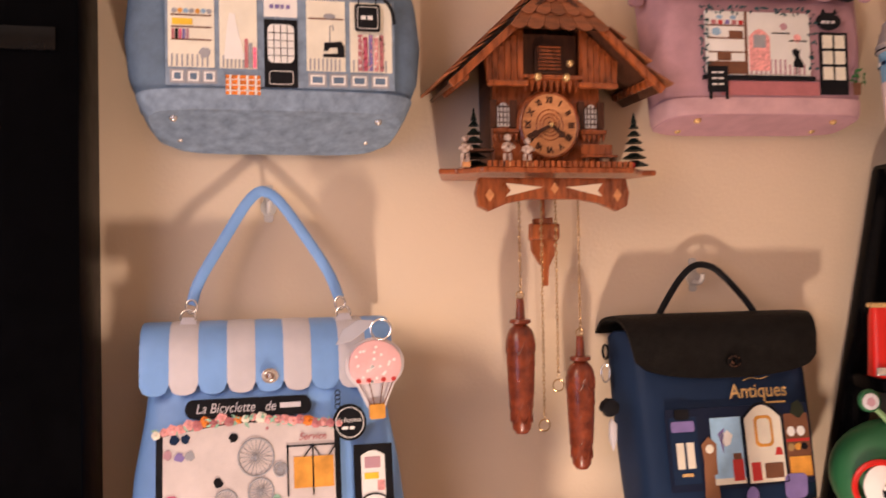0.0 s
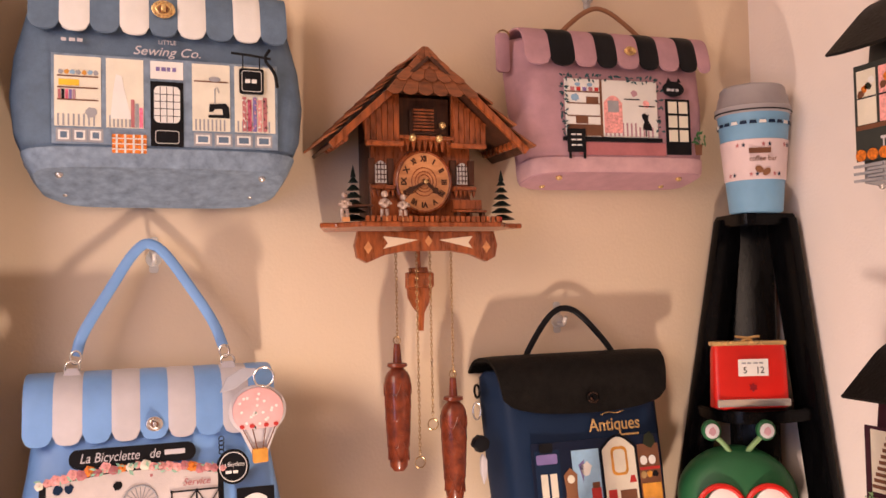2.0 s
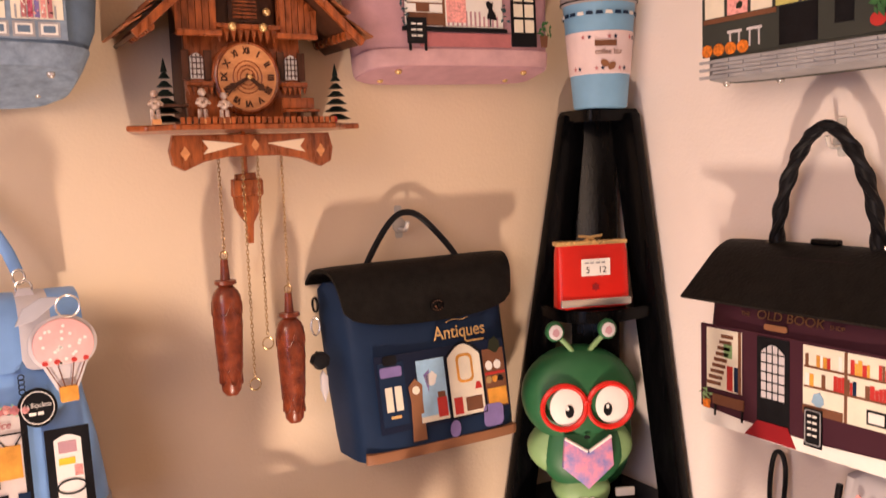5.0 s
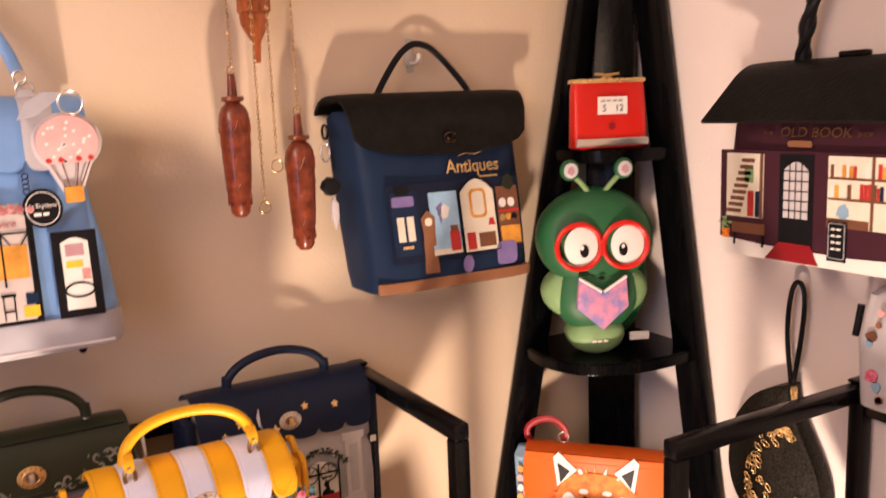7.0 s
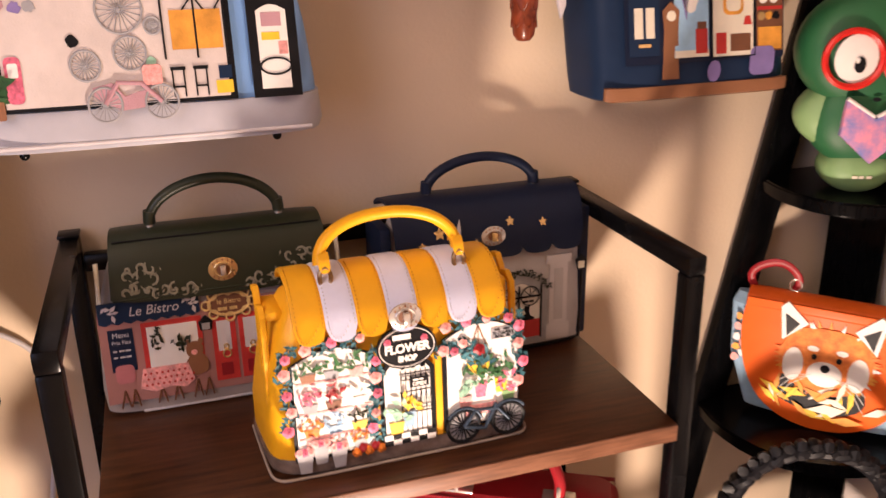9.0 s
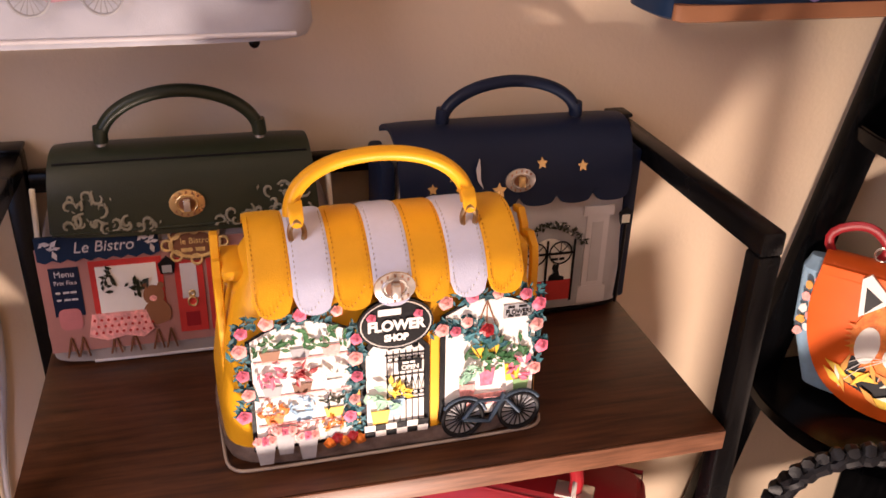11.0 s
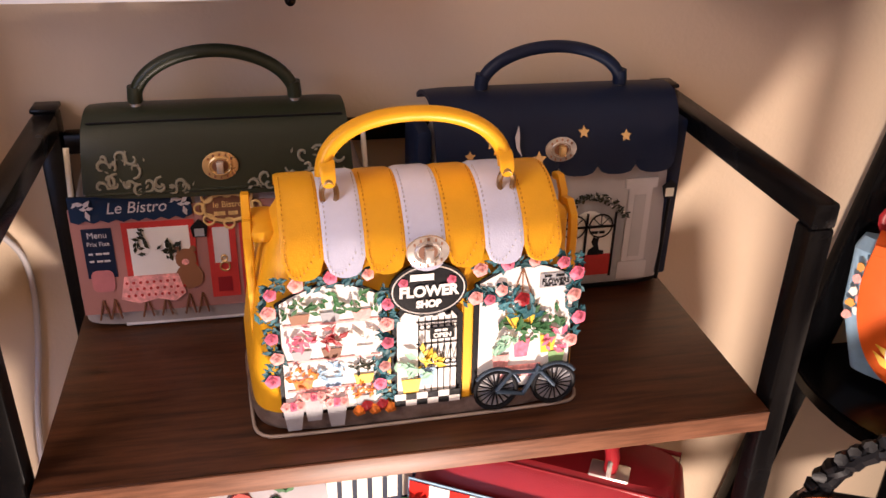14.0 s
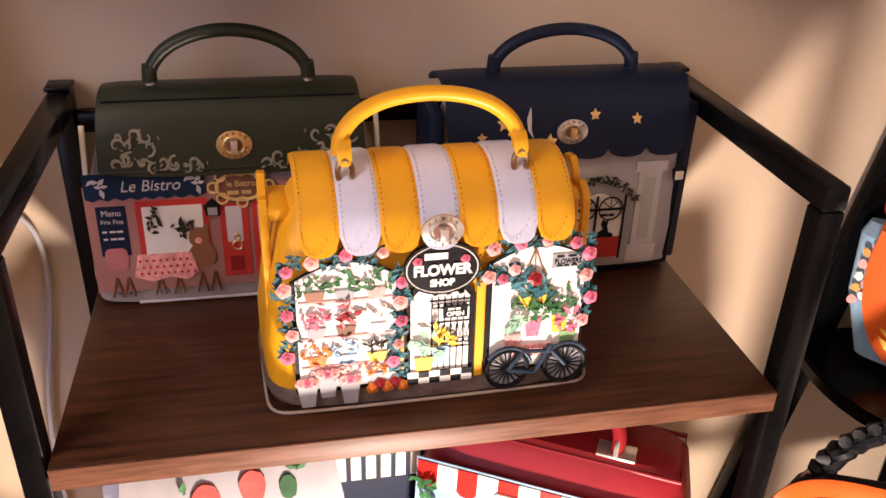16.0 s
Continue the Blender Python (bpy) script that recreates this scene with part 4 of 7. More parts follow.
def pink_bag(m):
    b = thing("cafe_handbag", m, "dusty pink suede handbag printed as a cake cafe", "handbag", "shop-front bags")
    sk = lambda z, k: -0.02 * k * max(0, 1 - z / 0.1)
    loft("body", [(0.0, 0.148, 0.155, -0.085, -0.015), (0.004, 0.158, 0.166, -0.098, -0.008), (0.03, 0.160, 0.17, -0.10, -0.005), (0.14, 0.162, 0.185, -0.098, -0.004), (0.22, 0.160, 0.192, -0.088, -0.004), (0.262, 0.156, 0.188, -0.075, -0.008), (0.27, 0.15, 0.178, -0.06, -0.02)], PINK, b, skew=sk)
    loft("base_band", [(0.006, 0.1595, 0.1675, -0.0995, -0.007), (0.012, 0.161, 0.169, -0.1012, -0.005), (0.034, 0.1625, 0.171, -0.1015, -0.004), (0.035, 0.158, 0.166, -0.095, -0.01)], material("pale_pink_suede", (0.58, 0.36, 0.38), 0.75, vary=0.1), b, skew=sk)
    feet(b, [(-0.115, -0.082, -0.003), (0.115, -0.078, -0.004), (-0.125, -0.035, -0.013), (0.105, -0.035, -0.013)])
    path = [(-0.01, 0.272), (-0.05, 0.284), (-0.085, 0.275), (-0.095, 0.245), (-0.101, 0.205)]
    xs = [-0.175 + 0.350 * i / 9 for i in range(10)]
    mats = [PINK, BLACK]
    awning(b, xs[:1] + [-0.130, -0.086, -0.046, -0.008, 0.034, 0.072, 0.112, 0.148, 0.175][:9], mats, path, 0.016)
    turn_lock(b, 0.015, -0.104, 0.240, 0.7, GOLD, GOLD)
    y = -0.1005
    win = slab("shop_window", rect(-0.098, 0.072, 0.074, 0.182), y, 0.002, WHITE, b, "white printed shop window", 0.001)
    ya = y - 0.0021
    box("window_mullion", (-0.035, ya - 0.001, 0.072), (-0.031, ya, 0.182), BROWNP, win)
    for z in (0.156, 0.134, 0.110):
        box("print_shelf", (-0.095, ya - 0.0008, z), (-0.034, ya, z + 0.0022), BROWNP, win)
    for k in range(5):
        slab("print_item", oval(-0.086 + k * 0.011, 0.171, 0.005, 0.0035), ya, 0.0008, (WHITE, BLUEP)[k % 2], win)
        slab("print_item", rect(-0.088 + k * 0.011, 0.159, -0.081 + k * 0.011, 0.166), ya, 0.0008, (PINK_D, REDP, PURPLEP)[k % 3], win)
    slab("print_cake", rect(-0.060, 0.136, -0.038, 0.148), ya, 0.0008, BROWNP, win)
    slab("print_cake", rect(-0.080, 0.097, -0.058, 0.110), ya, 0.0008, BROWNP, win)
    slab("print_item", blob(-0.080, 0.146, 0.007, 3), ya, 0.0008, BLUEP, win)
    slab("print_counter", rect(-0.095, 0.074, -0.032, 0.095), ya, 0.0009, BROWNP, win)
    slab("print_machine", arch(-0.028, 0.080, 0.006, 0.152, 0.014), ya, 0.0008, PEACH, win)
    slab("print_machine", rect(-0.021, 0.120, -0.001, 0.142), ya - 0.0008, 0.0006, GREYP, win)
    for k in range(12):
        box("print_stripe", (-0.027 + k * 0.008, ya - 0.0007, 0.074), (-0.024 + k * 0.008, ya, 0.100 if k < 8 else 0.092), PINK, win)
    for x0, z in ((0.010, 0.145), (0.038, 0.132)):
        box("print_shelf", (x0, ya - 0.0008, z), (x0 + 0.030, ya, z + 0.002), BLACK, win)
    slab("print_item", blob(0.052, 0.138, 0.007, 8), ya, 0.0008, PEACH, win)
    slab("print_item", blob(0.030, 0.158, 0.006, 9), ya, 0.0008, PINK, win)
    slab("cat_silhouette", [(0.044, 0.088), (0.062, 0.086), (0.060, 0.096), (0.054, 0.106), (0.056, 0.118), (0.053, 0.116), (0.048, 0.120), (0.043, 0.117), (0.044, 0.110), (0.048, 0.103), (0.045, 0.096)], ya, 0.001, BLACK, win)
    tube("stool", [(0.050, ya - 0.0006, 0.087), (0.050, ya - 0.0006, 0.075)], 0.001, BLACK, win)
    box("window_sill", (-0.104, y - 0.004, 0.064), (0.080, y, 0.071), BLACK, b)
    slab("dado_panel", rect(-0.075, 0.038, 0.088, 0.062), y, 0.001, PINK_D, b)
    leaves(b, [(-0.100, 0.075 + k * 0.012) for k in range(10)] + [(-0.09 + k * 0.015, 0.184) for k in range(12)] + [(0.077, 0.09 + k * 0.02) for k in range(5)], y - 0.002, 0.009, TEAL, 4, "vine", 4)
    d = slab("shop_door", rect(0.090, 0.040, 0.138, 0.150), y, 0.0015, BLACK, b, "black six-pane door")
    for i in range(2):
        for j in range(3):
            slab("door_pane", rect(0.095 + i * 0.021, 0.066 + j * 0.028, 0.112 + i * 0.021, 0.089 + j * 0.028), y - 0.0015, 0.0007, CREAM, d)
    sg = slab("cat_sign", oval(0.107, 0.170, 0.021, 0.015), y, 0.002, BLACK, b, "black oval sign with two points")
    for x in (0.094, 0.114):
        slab("sign_point", [(x, 0.182), (x + 0.009, 0.184), (x + 0.004, 0.192)], y, 0.002, BLACK, sg)
    bars(0.094, 0.120, 0.168, y - 0.002, 0.005, PALEGREY, sg, 3)
    cb = slab("chalkboard", rect(-0.098, 0.042, -0.066, 0.086), y - 0.004, 0.003, BLACK, b, "small black chalkboard")
    for k in range(3):
        bars(-0.092, -0.072, 0.075 - 0.010 * k, y - 0.007, 0.003, WHITE, cb, 2)
    for x in (-0.096, -0.070):
        box("board_leg", (x, y - 0.006, 0.030), (x + 0.004, y - 0.004, 0.044), BLACK, cb)
    pot(b, 0.153, 0.040, y, 0.016, 0.022, BROWNP, LEAF, 3, 0.022)
    for o in b.children_recursive:
        top = o if o.parent == b else (o.parent if o.parent.parent == b else o.parent.parent)
        if top.name.split(".")[0] not in ("body", "base_band", "stud_foot", "awning_stripe", "turn_lock"):
            o.data.transform(Matrix.Translation((-0.010, 0, 0)))
    tube("handle", smooth_line([(-0.085, -0.04, 0.275), (-0.075, -0.035, 0.295), (-0.02, -0.03, 0.345), (0.015, -0.03, 0.345), (0.06, -0.035, 0.305), (0.085, -0.04, 0.275)]), 0.0048, BROWN_L, b, flat=0.7)
    for x in (-0.085, 0.085):
        ring("handle_ring", (x, -0.04, 0.277), 0.009, 0.0016, BRASS, b)
    loop = slab("side_tab", rect(-0.205, 0.20, -0.182, 0.275, 0.008), -0.05, 0.006, PINK, b, bevel=0.001)
    ring("tab_ring", (-0.190, -0.05, 0.272), 0.010, 0.0016, BRASS, loop)
    return b


def bicycle_bag(m):
    b = thing("bicycle_shop_handbag", m, "sky blue leather handbag printed as a bicycle shop", "handbag", "shop-front bags")
    loft("body", [(0.0, 0.185, 0.185, -0.15, -0.02), (0.004, 0.205, 0.205, -0.172, -0.008), (0.012, 0.209, 0.209, -0.175, -0.005), (0.06, 0.206, 0.206, -0.168, -0.004), (0.12, 0.198, 0.2, -0.155, -0.004), (0.18, 0.184, 0.19, -0.142, -0.004), (0.24, 0.174, 0.182, -0.128, -0.005), (0.29, 0.17, 0.18, -0.105, -0.008), (0.302, 0.165, 0.172, -0.085, -0.02)], SKY, b)
    loft("base_band", [(-0.001, 0.187, 0.187, -0.152, -0.018), (0.003, 0.208, 0.208, -0.1755, -0.006), (0.012, 0.2125, 0.2125, -0.1785, -0.003), (0.044, 0.210, 0.210, -0.1745, -0.002), (0.045, 0.205, 0.205, -0.165, -0.01)], SILVERGREY, b, "silver grey base band")
    tube("piping", [(x, -0.178, 0.010 + 0.0 * x) for x in (-0.19, 0, 0.19)], 0.0022, PALEGREY, b)
    feet(b, [(-0.15, -0.14, -0.004), (0.15, -0.14, -0.004)], 0.006, BLACK_METAL)
    path = [(-0.02, 0.302), (-0.05, 0.312), (-0.105, 0.306), (-0.126, 0.285), (-0.137, 0.222)]
    xs = [-0.188 + 0.376 * i / 9 for i in range(10)]
    awning(b, xs, [SKY, PALEGREY], path, 0.014)
    turn_lock(b, 0.0, -0.139, 0.243, 0.8)
    # everything on the front leans with it
    sl = 0.22
    def yy(z):
        return -0.1785 + sl * (z - 0.045)
    def lay(name, outline, up, thick, mat, parent, label=""):
        return slab(name, outline, yy(0.045) - up, thick, mat, parent, label, slope=sl, z_ref=0.045)
    sign = lay("name_sign", rect(-0.113, 0.192, 0.056, 0.216, 0.011), 0.0, 0.003, BLACK, b, "black oval name sign")
    w = words("La Bicyclette   de", -0.046, 0.204, yy(0.204) - 0.0034, 0.0175, PALEGREY, sign, lean=0.25, wide=0.106, slope=sl)
    bars(0.013, 0.047, 0.204, yy(0.204) - 0.003, 0.008, PALEGREY, sign, 1)
    win = lay("shop_window", arch(-0.150, 0.046, 0.094, 0.188, 0.012), 0.0, 0.002, BLACK, b, "printed shop window with bicycles")
    lay("window_ground", arch(-0.141, 0.050, 0.086, 0.184, 0.012), 0.002, 0.0008, material("pale_pink_print", (0.62, 0.55, 0.52), 0.5, vary=0.08, scale=20), win)
    u = 0.0032
    for x, z, r in ((-0.020, 0.141, 0.0235), (-0.060, 0.088, 0.0150), (-0.014, 0.098, 0.0165), (0.012, 0.124, 0.0085)):
        lean_back(wheel(win, x, z, yy(z) - u - 0.0006, r, GREYP, 10, 0.0014), sl, z)
    desk = lay("print_rack", rect(0.030, 0.099, 0.084, 0.138), u, 0.0008, ORANGEP, win, "ochre workbench print")
    for x in (0.022, 0.056, 0.088):
        tube("rack_post", [(x, yy(0.090) - u - 0.001, 0.090), (x, yy(0.154) - u - 0.001, 0.154)], 0.0011, BLACK, win)
    tube("rack_rail", [(0.020, yy(0.152) - u - 0.001, 0.152), (0.090, yy(0.152) - u - 0.001, 0.152)], 0.0011, BLACK, win)
    for x0, x1, za, zb in ((0.044, 0.056, 0.138, 0.152), (0.056, 0.066, 0.152, 0.138), (0.078, 0.088, 0.138, 0.152)):
        tube("rack_brace", [(x0, yy(za) - u - 0.001, za), (x1, yy(zb) - u - 0.001, zb)], 0.0008, BLACK, win)
    for x in (0.026, 0.050):
        for dx in (0, 0.012):
            lean_back(box("stool_leg", (x + dx, yy(0.066) - u - 0.001, 0.052), (x + dx + 0.0016, yy(0.066) - u, 0.080), BLACK, win), sl, 0.066)
        box("stool_seat", (x - 0.001, yy(0.080) - u - 0.001, 0.0785), (x + 0.015, yy(0.080) - u, 0.082), BLACK, win)
        box("stool_rung", (x, yy(0.062) - u - 0.001, 0.061), (x + 0.013, yy(0.062) - u, 0.063), BLACK, win)
    lay("print_chair", rect(0.076, 0.068, 0.090, 0.081), u, 0.0008, NAVY, win)
    lay("print_chair", rect(0.072, 0.053, 0.090, 0.066), u, 0.0008, YELP, win)
    for k, (x, z, mt) in enumerate(((-0.126, 0.168, NAVY), (-0.112, 0.168, NAVY), (-0.120, 0.146, PURPLEP), (-0.106, 0.147, GREYP), (-0.135, 0.150, PINK), (-0.050, 0.166, BLACK), (-0.070, 0.112, BLACK), (0.006, 0.088, MINT))):
        lay("print_item", blob(x, z, 0.006, k), u, 0.0008, mt, win)
    lay("print_words", blob(-0.005, 0.176, 0.002, 1), u, 0.0008, PINK_D, win)
    words("Service", 0.056, 0.163, yy(0.163) - u - 0.0012, 0.013, PINK_D, win, lean=0.3, slope=sl)
    lay("print_pump", rect(-0.138, 0.055, -0.122, 0.100, 0.005), u, 0.001, ROSE, win)
    lay("print_pump", rect(-0.135, 0.080, -0.125, 0.094, 0.002), u + 0.001, 0.0007, WHITE, win)
    for x in (-0.045, 0.013):
        lean_back(wheel(b, x, 0.049, yy(0.05) - 0.006, 0.017, GREYP, 9, 0.0014, "bicycle_wheel"), sl, 0.05)
    tube("bicycle_frame", [(-0.045, yy(0.05) - 0.006, 0.049), (-0.030, yy(0.07) - 0.006, 0.070), (-0.006, yy(0.068) - 0.006, 0.068), (0.013, yy(0.05) - 0.006, 0.049)], 0.0026, PINK, b, label="pink bicycle frame applique")
    lay("bicycle_basket", rect(-0.004, 0.066, 0.016, 0.086, 0.004), 0.004, 0.003, PEACH, b)
    lay("bicycle_body", [(-0.055, 0.056), (-0.030, 0.042), (-0.006, 0.044), (0.004, 0.062), (-0.010, 0.060), (-0.024, 0.056), (-0.036, 0.070), (-0.056, 0.066)], 0.004, 0.002, PINK, b)
    g = random.Random(4)
    for k in range(24):
        x = -0.150 + 0.243 * k / 23
        z = 0.176 + 0.013 * math.sin(math.pi * k / 23) + g.uniform(-0.003, 0.003)
        flower(b, x, yy(z) - 0.003, z, g.uniform(0.005, 0.008), (PEACH, FLAME, PEACH, CREAM, CREAM, PINK_D)[g.randrange(6)], "garland_flower")
    leaves(b, [(-0.150 + 0.243 * k / 15, 0.176 + 0.012 * math.sin(math.pi * k / 15)) for k in range(16)], yy(0.18) - 0.002, 0.010, MINT, 6, "garland_leaves", 3)
    leaves(b, [(-0.148, 0.07), (-0.146, 0.08), (-0.152, 0.062)], yy(0.07) - 0.004, 0.022, LEAF, 12, "applique_plant", 6)
    lay("applique_pot", rect(-0.156, 0.040, -0.142, 0.058, 0.002), 0.003, 0.002, BROWN_L, b)
    d = lay("shop_door", rect(0.112, 0.045, 0.166, 0.148), 0.0, 0.002, BLACK, b, "black door with white pane")
    lay("door_pane", arch(0.122, 0.054, 0.155, 0.140, 0.006), 0.002, 0.0008, WHITE, d)
    lay("door_notice", rect(0.127, 0.118, 0.149, 0.132), 0.0028, 0.0006, PINK, d)
    lay("door_notice", rect(0.126, 0.104, 0.146, 0.112), 0.0028, 0.0006, YELP, d)
    lay("door_notice", rect(0.144, 0.089, 0.154, 0.102), 0.0028, 0.0006, PEACH, d)
    lean_back(ring("door_hoop", (0.139, yy(0.077) - 0.0035, 0.077), 0.017, 0.0012, BLACK, d, squash=0.5), sl, 0.077)
    rs = lay("round_sign", oval(0.108, 0.178, 0.0235, 0.0235), 0.002, 0.003, BLACK, b, "round black hanging sign")
    lean_back(ring("sign_ring", (0.108, yy(0.178) - 0.0055, 0.178), 0.0195, 0.0007, WHITE, rs), sl, 0.178)
    words("La Bicyclette", 0.108, 0.181, yy(0.181) - 0.0054, 0.008, WHITE, rs, lean=0.2, wide=0.032, slope=sl)
    bars(0.097, 0.118, 0.171, yy(0.171) - 0.005, 0.004, WHITE, rs, 2)
    for k in range(4):
        ring("sign_chain", (0.092, yy(0.2) - 0.003, 0.199 + k * 0.006), 0.0035, 0.0008, BLACK, rs)
    wider = Matrix.Diagonal((1.09, 1, 1, 1))
    for o in b.children_recursive:
        top = o if o.parent == b else (o.parent if o.parent.parent == b else o.parent.parent)
        if top.name.split(".")[0] not in ("body", "base_band", "piping", "stud_foot", "awning_stripe", "turn_lock"):
            o.data.transform(wider)
    # hoop handle over the hook
    for sx, zx in ((-0.121, 0.0), (0.118, 0.006)):
        ring("handle_ring", (sx, -0.085, 0.322), 0.011, 0.0018, SILVER, b)
        slab("handle_tab", [(sx - 0.016, 0.306), (sx + 0.016, 0.306), (sx + 0.008, 0.322), (sx - 0.008, 0.322)], -0.088, 0.004, PALEGREY, b, bevel=0.001)
        ring("handle_clip", (sx * 0.96, -0.078, 0.338), 0.008, 0.0018, SILVER, b, squash=1.3)
    pts = smooth_line([(-0.116, -0.075, 0.340), (-0.108, -0.070, 0.375), (-0.060, -0.048, 0.455), (-0.036, -0.037, 0.497), (-0.016, -0.034, 0.520), (-0.004, -0.034, 0.524), (0.018, -0.034, 0.512), (0.052, -0.045, 0.462), (0.098, -0.068, 0.388), (0.112, -0.075, 0.346)])
    tube("handle", pts, 0.0088, SKY, b, 12, 0.40, label="sky blue leather handle over a hook")
    reshape(b, lambda p: Vector((p.x, p.y, p.z * 1.025 if p.z < 0.31 else 0.3178 + (p.z - 0.31) * 0.892)))
    return b


def balloon_charm(m):
    c = thing("balloon_charm", m, "pink dotted hot-air balloon charm hung on the blue bag", "bag charm")
    bm = bmesh.new()
    out = []
    for i in range(29):
        a = radians(-50 + 280 * i / 28)
        out.append((0.036 * math.cos(a), 0.033 * math.sin(a)))
    out = out + [(-0.010, -0.056), (0.010, -0.056)]
    slab("backing", [(x * 1.13, z * 1.1) for x, z in out], 0.002, 0.002, PALEGREY, c, bevel=0.0008)
    en = slab("envelope", out[:29] + [(-0.02, -0.03), (0.02, -0.03)][:0], -0.001, 0.006, BALLOON, c, "pink balloon with white dots", 0.002)
    g = random.Random(3)
    for i in range(22):
        a, r = g.uniform(0, 6.28), 0.028 * math.sqrt(g.random())
        slab("dot", oval(r * math.cos(a), r * math.sin(a) + 0.003, 0.0022, 0.0022, 8), -0.007, 0.0005, WHITE, en)
    for x in (-0.024, -0.010, 0.010, 0.024):
        tube("rope", [(x, -0.005, -0.022), (x * 0.35, -0.005, -0.056)], 0.0008, BROWNP, c)
        slab("swag", oval(x, -0.021, 0.0035, 0.003, 10), -0.006, 0.002, REDP, c)
    slab("basket", rect(-0.011, -0.074, 0.011, -0.054, 0.003), -0.001, 0.006, ORANGEP, c, bevel=0.001)
    ring("charm_ring", (0.010, -0.004, 0.047), 0.014, 0.0015, SILVER, c)
    slab("leaf_tag", [(-0.052, 0.030), (-0.030, 0.034), (-0.004, 0.052), (0.0, 0.060), (-0.020, 0.062), (-0.042, 0.050)], -0.002, 0.003, SILVERGREY, c, bevel=0.001)
    return c


def antique_bag(m):
    b = thing("antiques_shop_handbag", m, "navy leather box bag printed as an antiques shop", "handbag", "shop-front bags")
    rows = [(0.0, 0.140, 0.145, -0.115, -0.02), (0.004, 0.147, 0.153, -0.125, -0.008), (0.03, 0.146, 0.158, -0.125, -0.005), (0.12, 0.144, 0.17, -0.122, -0.004), (0.22, 0.141, 0.180, -0.115, -0.004), (0.275, 0.139, 0.182, -0.105, -0.006), (0.285, 0.13, 0.175, -0.095, -0.02)]
    loft("body", rows, NAVY, b)
    loft("base_band", [(-0.001, 0.141, 0.10, -0.117, -0.09), (0.003, 0.148, 0.13, -0.1275, -0.09), (0.014, 0.1485, 0.13, -0.1285, -0.09), (0.019, 0.1475, 0.13, -0.1275, -0.09), (0.0195, 0.143, 0.10, -0.12, -0.09)], BROWN_L, b, "tan brown base band")
    path = [(-0.004, 0.280), (-0.02, 0.300), (-0.07, 0.306), (-0.105, 0.290), (-0.118, 0.256), (-0.124, 0.212)]
    strip("flap", -0.184, 0.184, path, CHARCOAL, b, 0.008, 0.03, "black textured leather flap", nx=24, ns=22, x0b=-0.152, x1b=0.152)
    turn_lock(b, 0.006, -0.1325, 0.238, 0.8, BLACK_METAL, BLACK_METAL)
    y = -0.126
    sl = -0.02
    w = words("Antiques", 0.045, 0.190, y - 0.0005, 0.030, GOLD, b, wide=0.100, bold=0.0003, label="gold lettering")
    bars(0.055, 0.098, 0.172, y, 0.003, GOLD, b, 1)
    tube("gold_trim", smooth_line([(0.02, y - 0.0005, 0.207), (0.035, y - 0.0005, 0.212), (0.05, y - 0.0005, 0.208), (0.065, y - 0.0005, 0.212)]), 0.0008, GOLD, b)
    fr = slab("shop_front", rect(-0.075, 0.052, 0.142, 0.160, 0.002), y + 0.001, 0.0012, NAVY_D, b, "printed antiques shop front")
    y = -0.1265
    a = slab("shop_window", rect(-0.010, 0.058, 0.036, 0.146), y, 0.0008, SKYP, fr)
    slab("print_item", blob(0.012, 0.118, 0.010, 1), y - 0.0008, 0.0006, WHITE, a)
    slab("print_item", [(0.0, 0.125), (0.010, 0.132), (0.006, 0.100)], y - 0.0008, 0.0006, PURPLEP, a)
    slab("print_item", rect(0.018, 0.062, 0.034, 0.090), y - 0.0008, 0.0006, REDP, a)
    slab("print_item", rect(0.020, 0.090, 0.032, 0.098), y - 0.0014, 0.0006, BROWNP, a)
    slab("print_floor", rect(-0.010, 0.058, 0.036, 0.066), y - 0.0008, 0.0005, CREAM, a)
    c = slab("shop_window", arch(0.042, 0.056, 0.098, 0.160, 0.018), y, 0.0008, CREAM, fr)
    slab("print_mirror", rect(0.056, 0.104, 0.084, 0.146, 0.008), y - 0.0008, 0.0006, ORANGEP, c)
    slab("print_mirror", rect(0.060, 0.108, 0.080, 0.142, 0.006), y - 0.0014, 0.0006, CREAM, c)
    slab("print_item", rect(0.046, 0.060, 0.060, 0.084), y - 0.0008, 0.0006, REDP, c)
    slab("print_item", rect(0.066, 0.062, 0.094, 0.082), y - 0.0008, 0.0006, BROWNP, c)
    slab("print_item", [(0.084, 0.092), (0.096, 0.092), (0.093, 0.102), (0.087, 0.102)], y - 0.0008, 0.0006, REDP, c)
    d = slab("shop_window", rect(0.103, 0.060, 0.140, 0.146), y, 0.0008, BROWNP, fr)
    for x in (0.112, 0.127):
        slab("print_dial", oval(x, 0.122, 0.0062, 0.0068), y - 0.0008, 0.0006, WHITE, d)
    box("print_shelf", (0.104, y - 0.0014, 0.108), (0.139, y - 0.0008, 0.112), REDP, d)
    for k in range(3):
        slab("print_item", blob(0.110 + k * 0.010, 0.101, 0.005, k), y - 0.0008, 0.0006, (GOLD, ORANGEP, BLACK)[k], d)
    slab("print_drawer", rect(0.105, 0.062, 0.138, 0.088), y - 0.0008, 0.0006, ORANGEP, d)
    tube("arch_trim", [(x, y - 0.001, z) for x, z in arch(0.040, 0.056, 0.100, 0.163, 0.019)], 0.0012, BLACK, fr, 5, closed=True)
    dr = slab("shop_door", rect(-0.070, 0.062, -0.030, 0.150), y, 0.001, NAVY, fr)
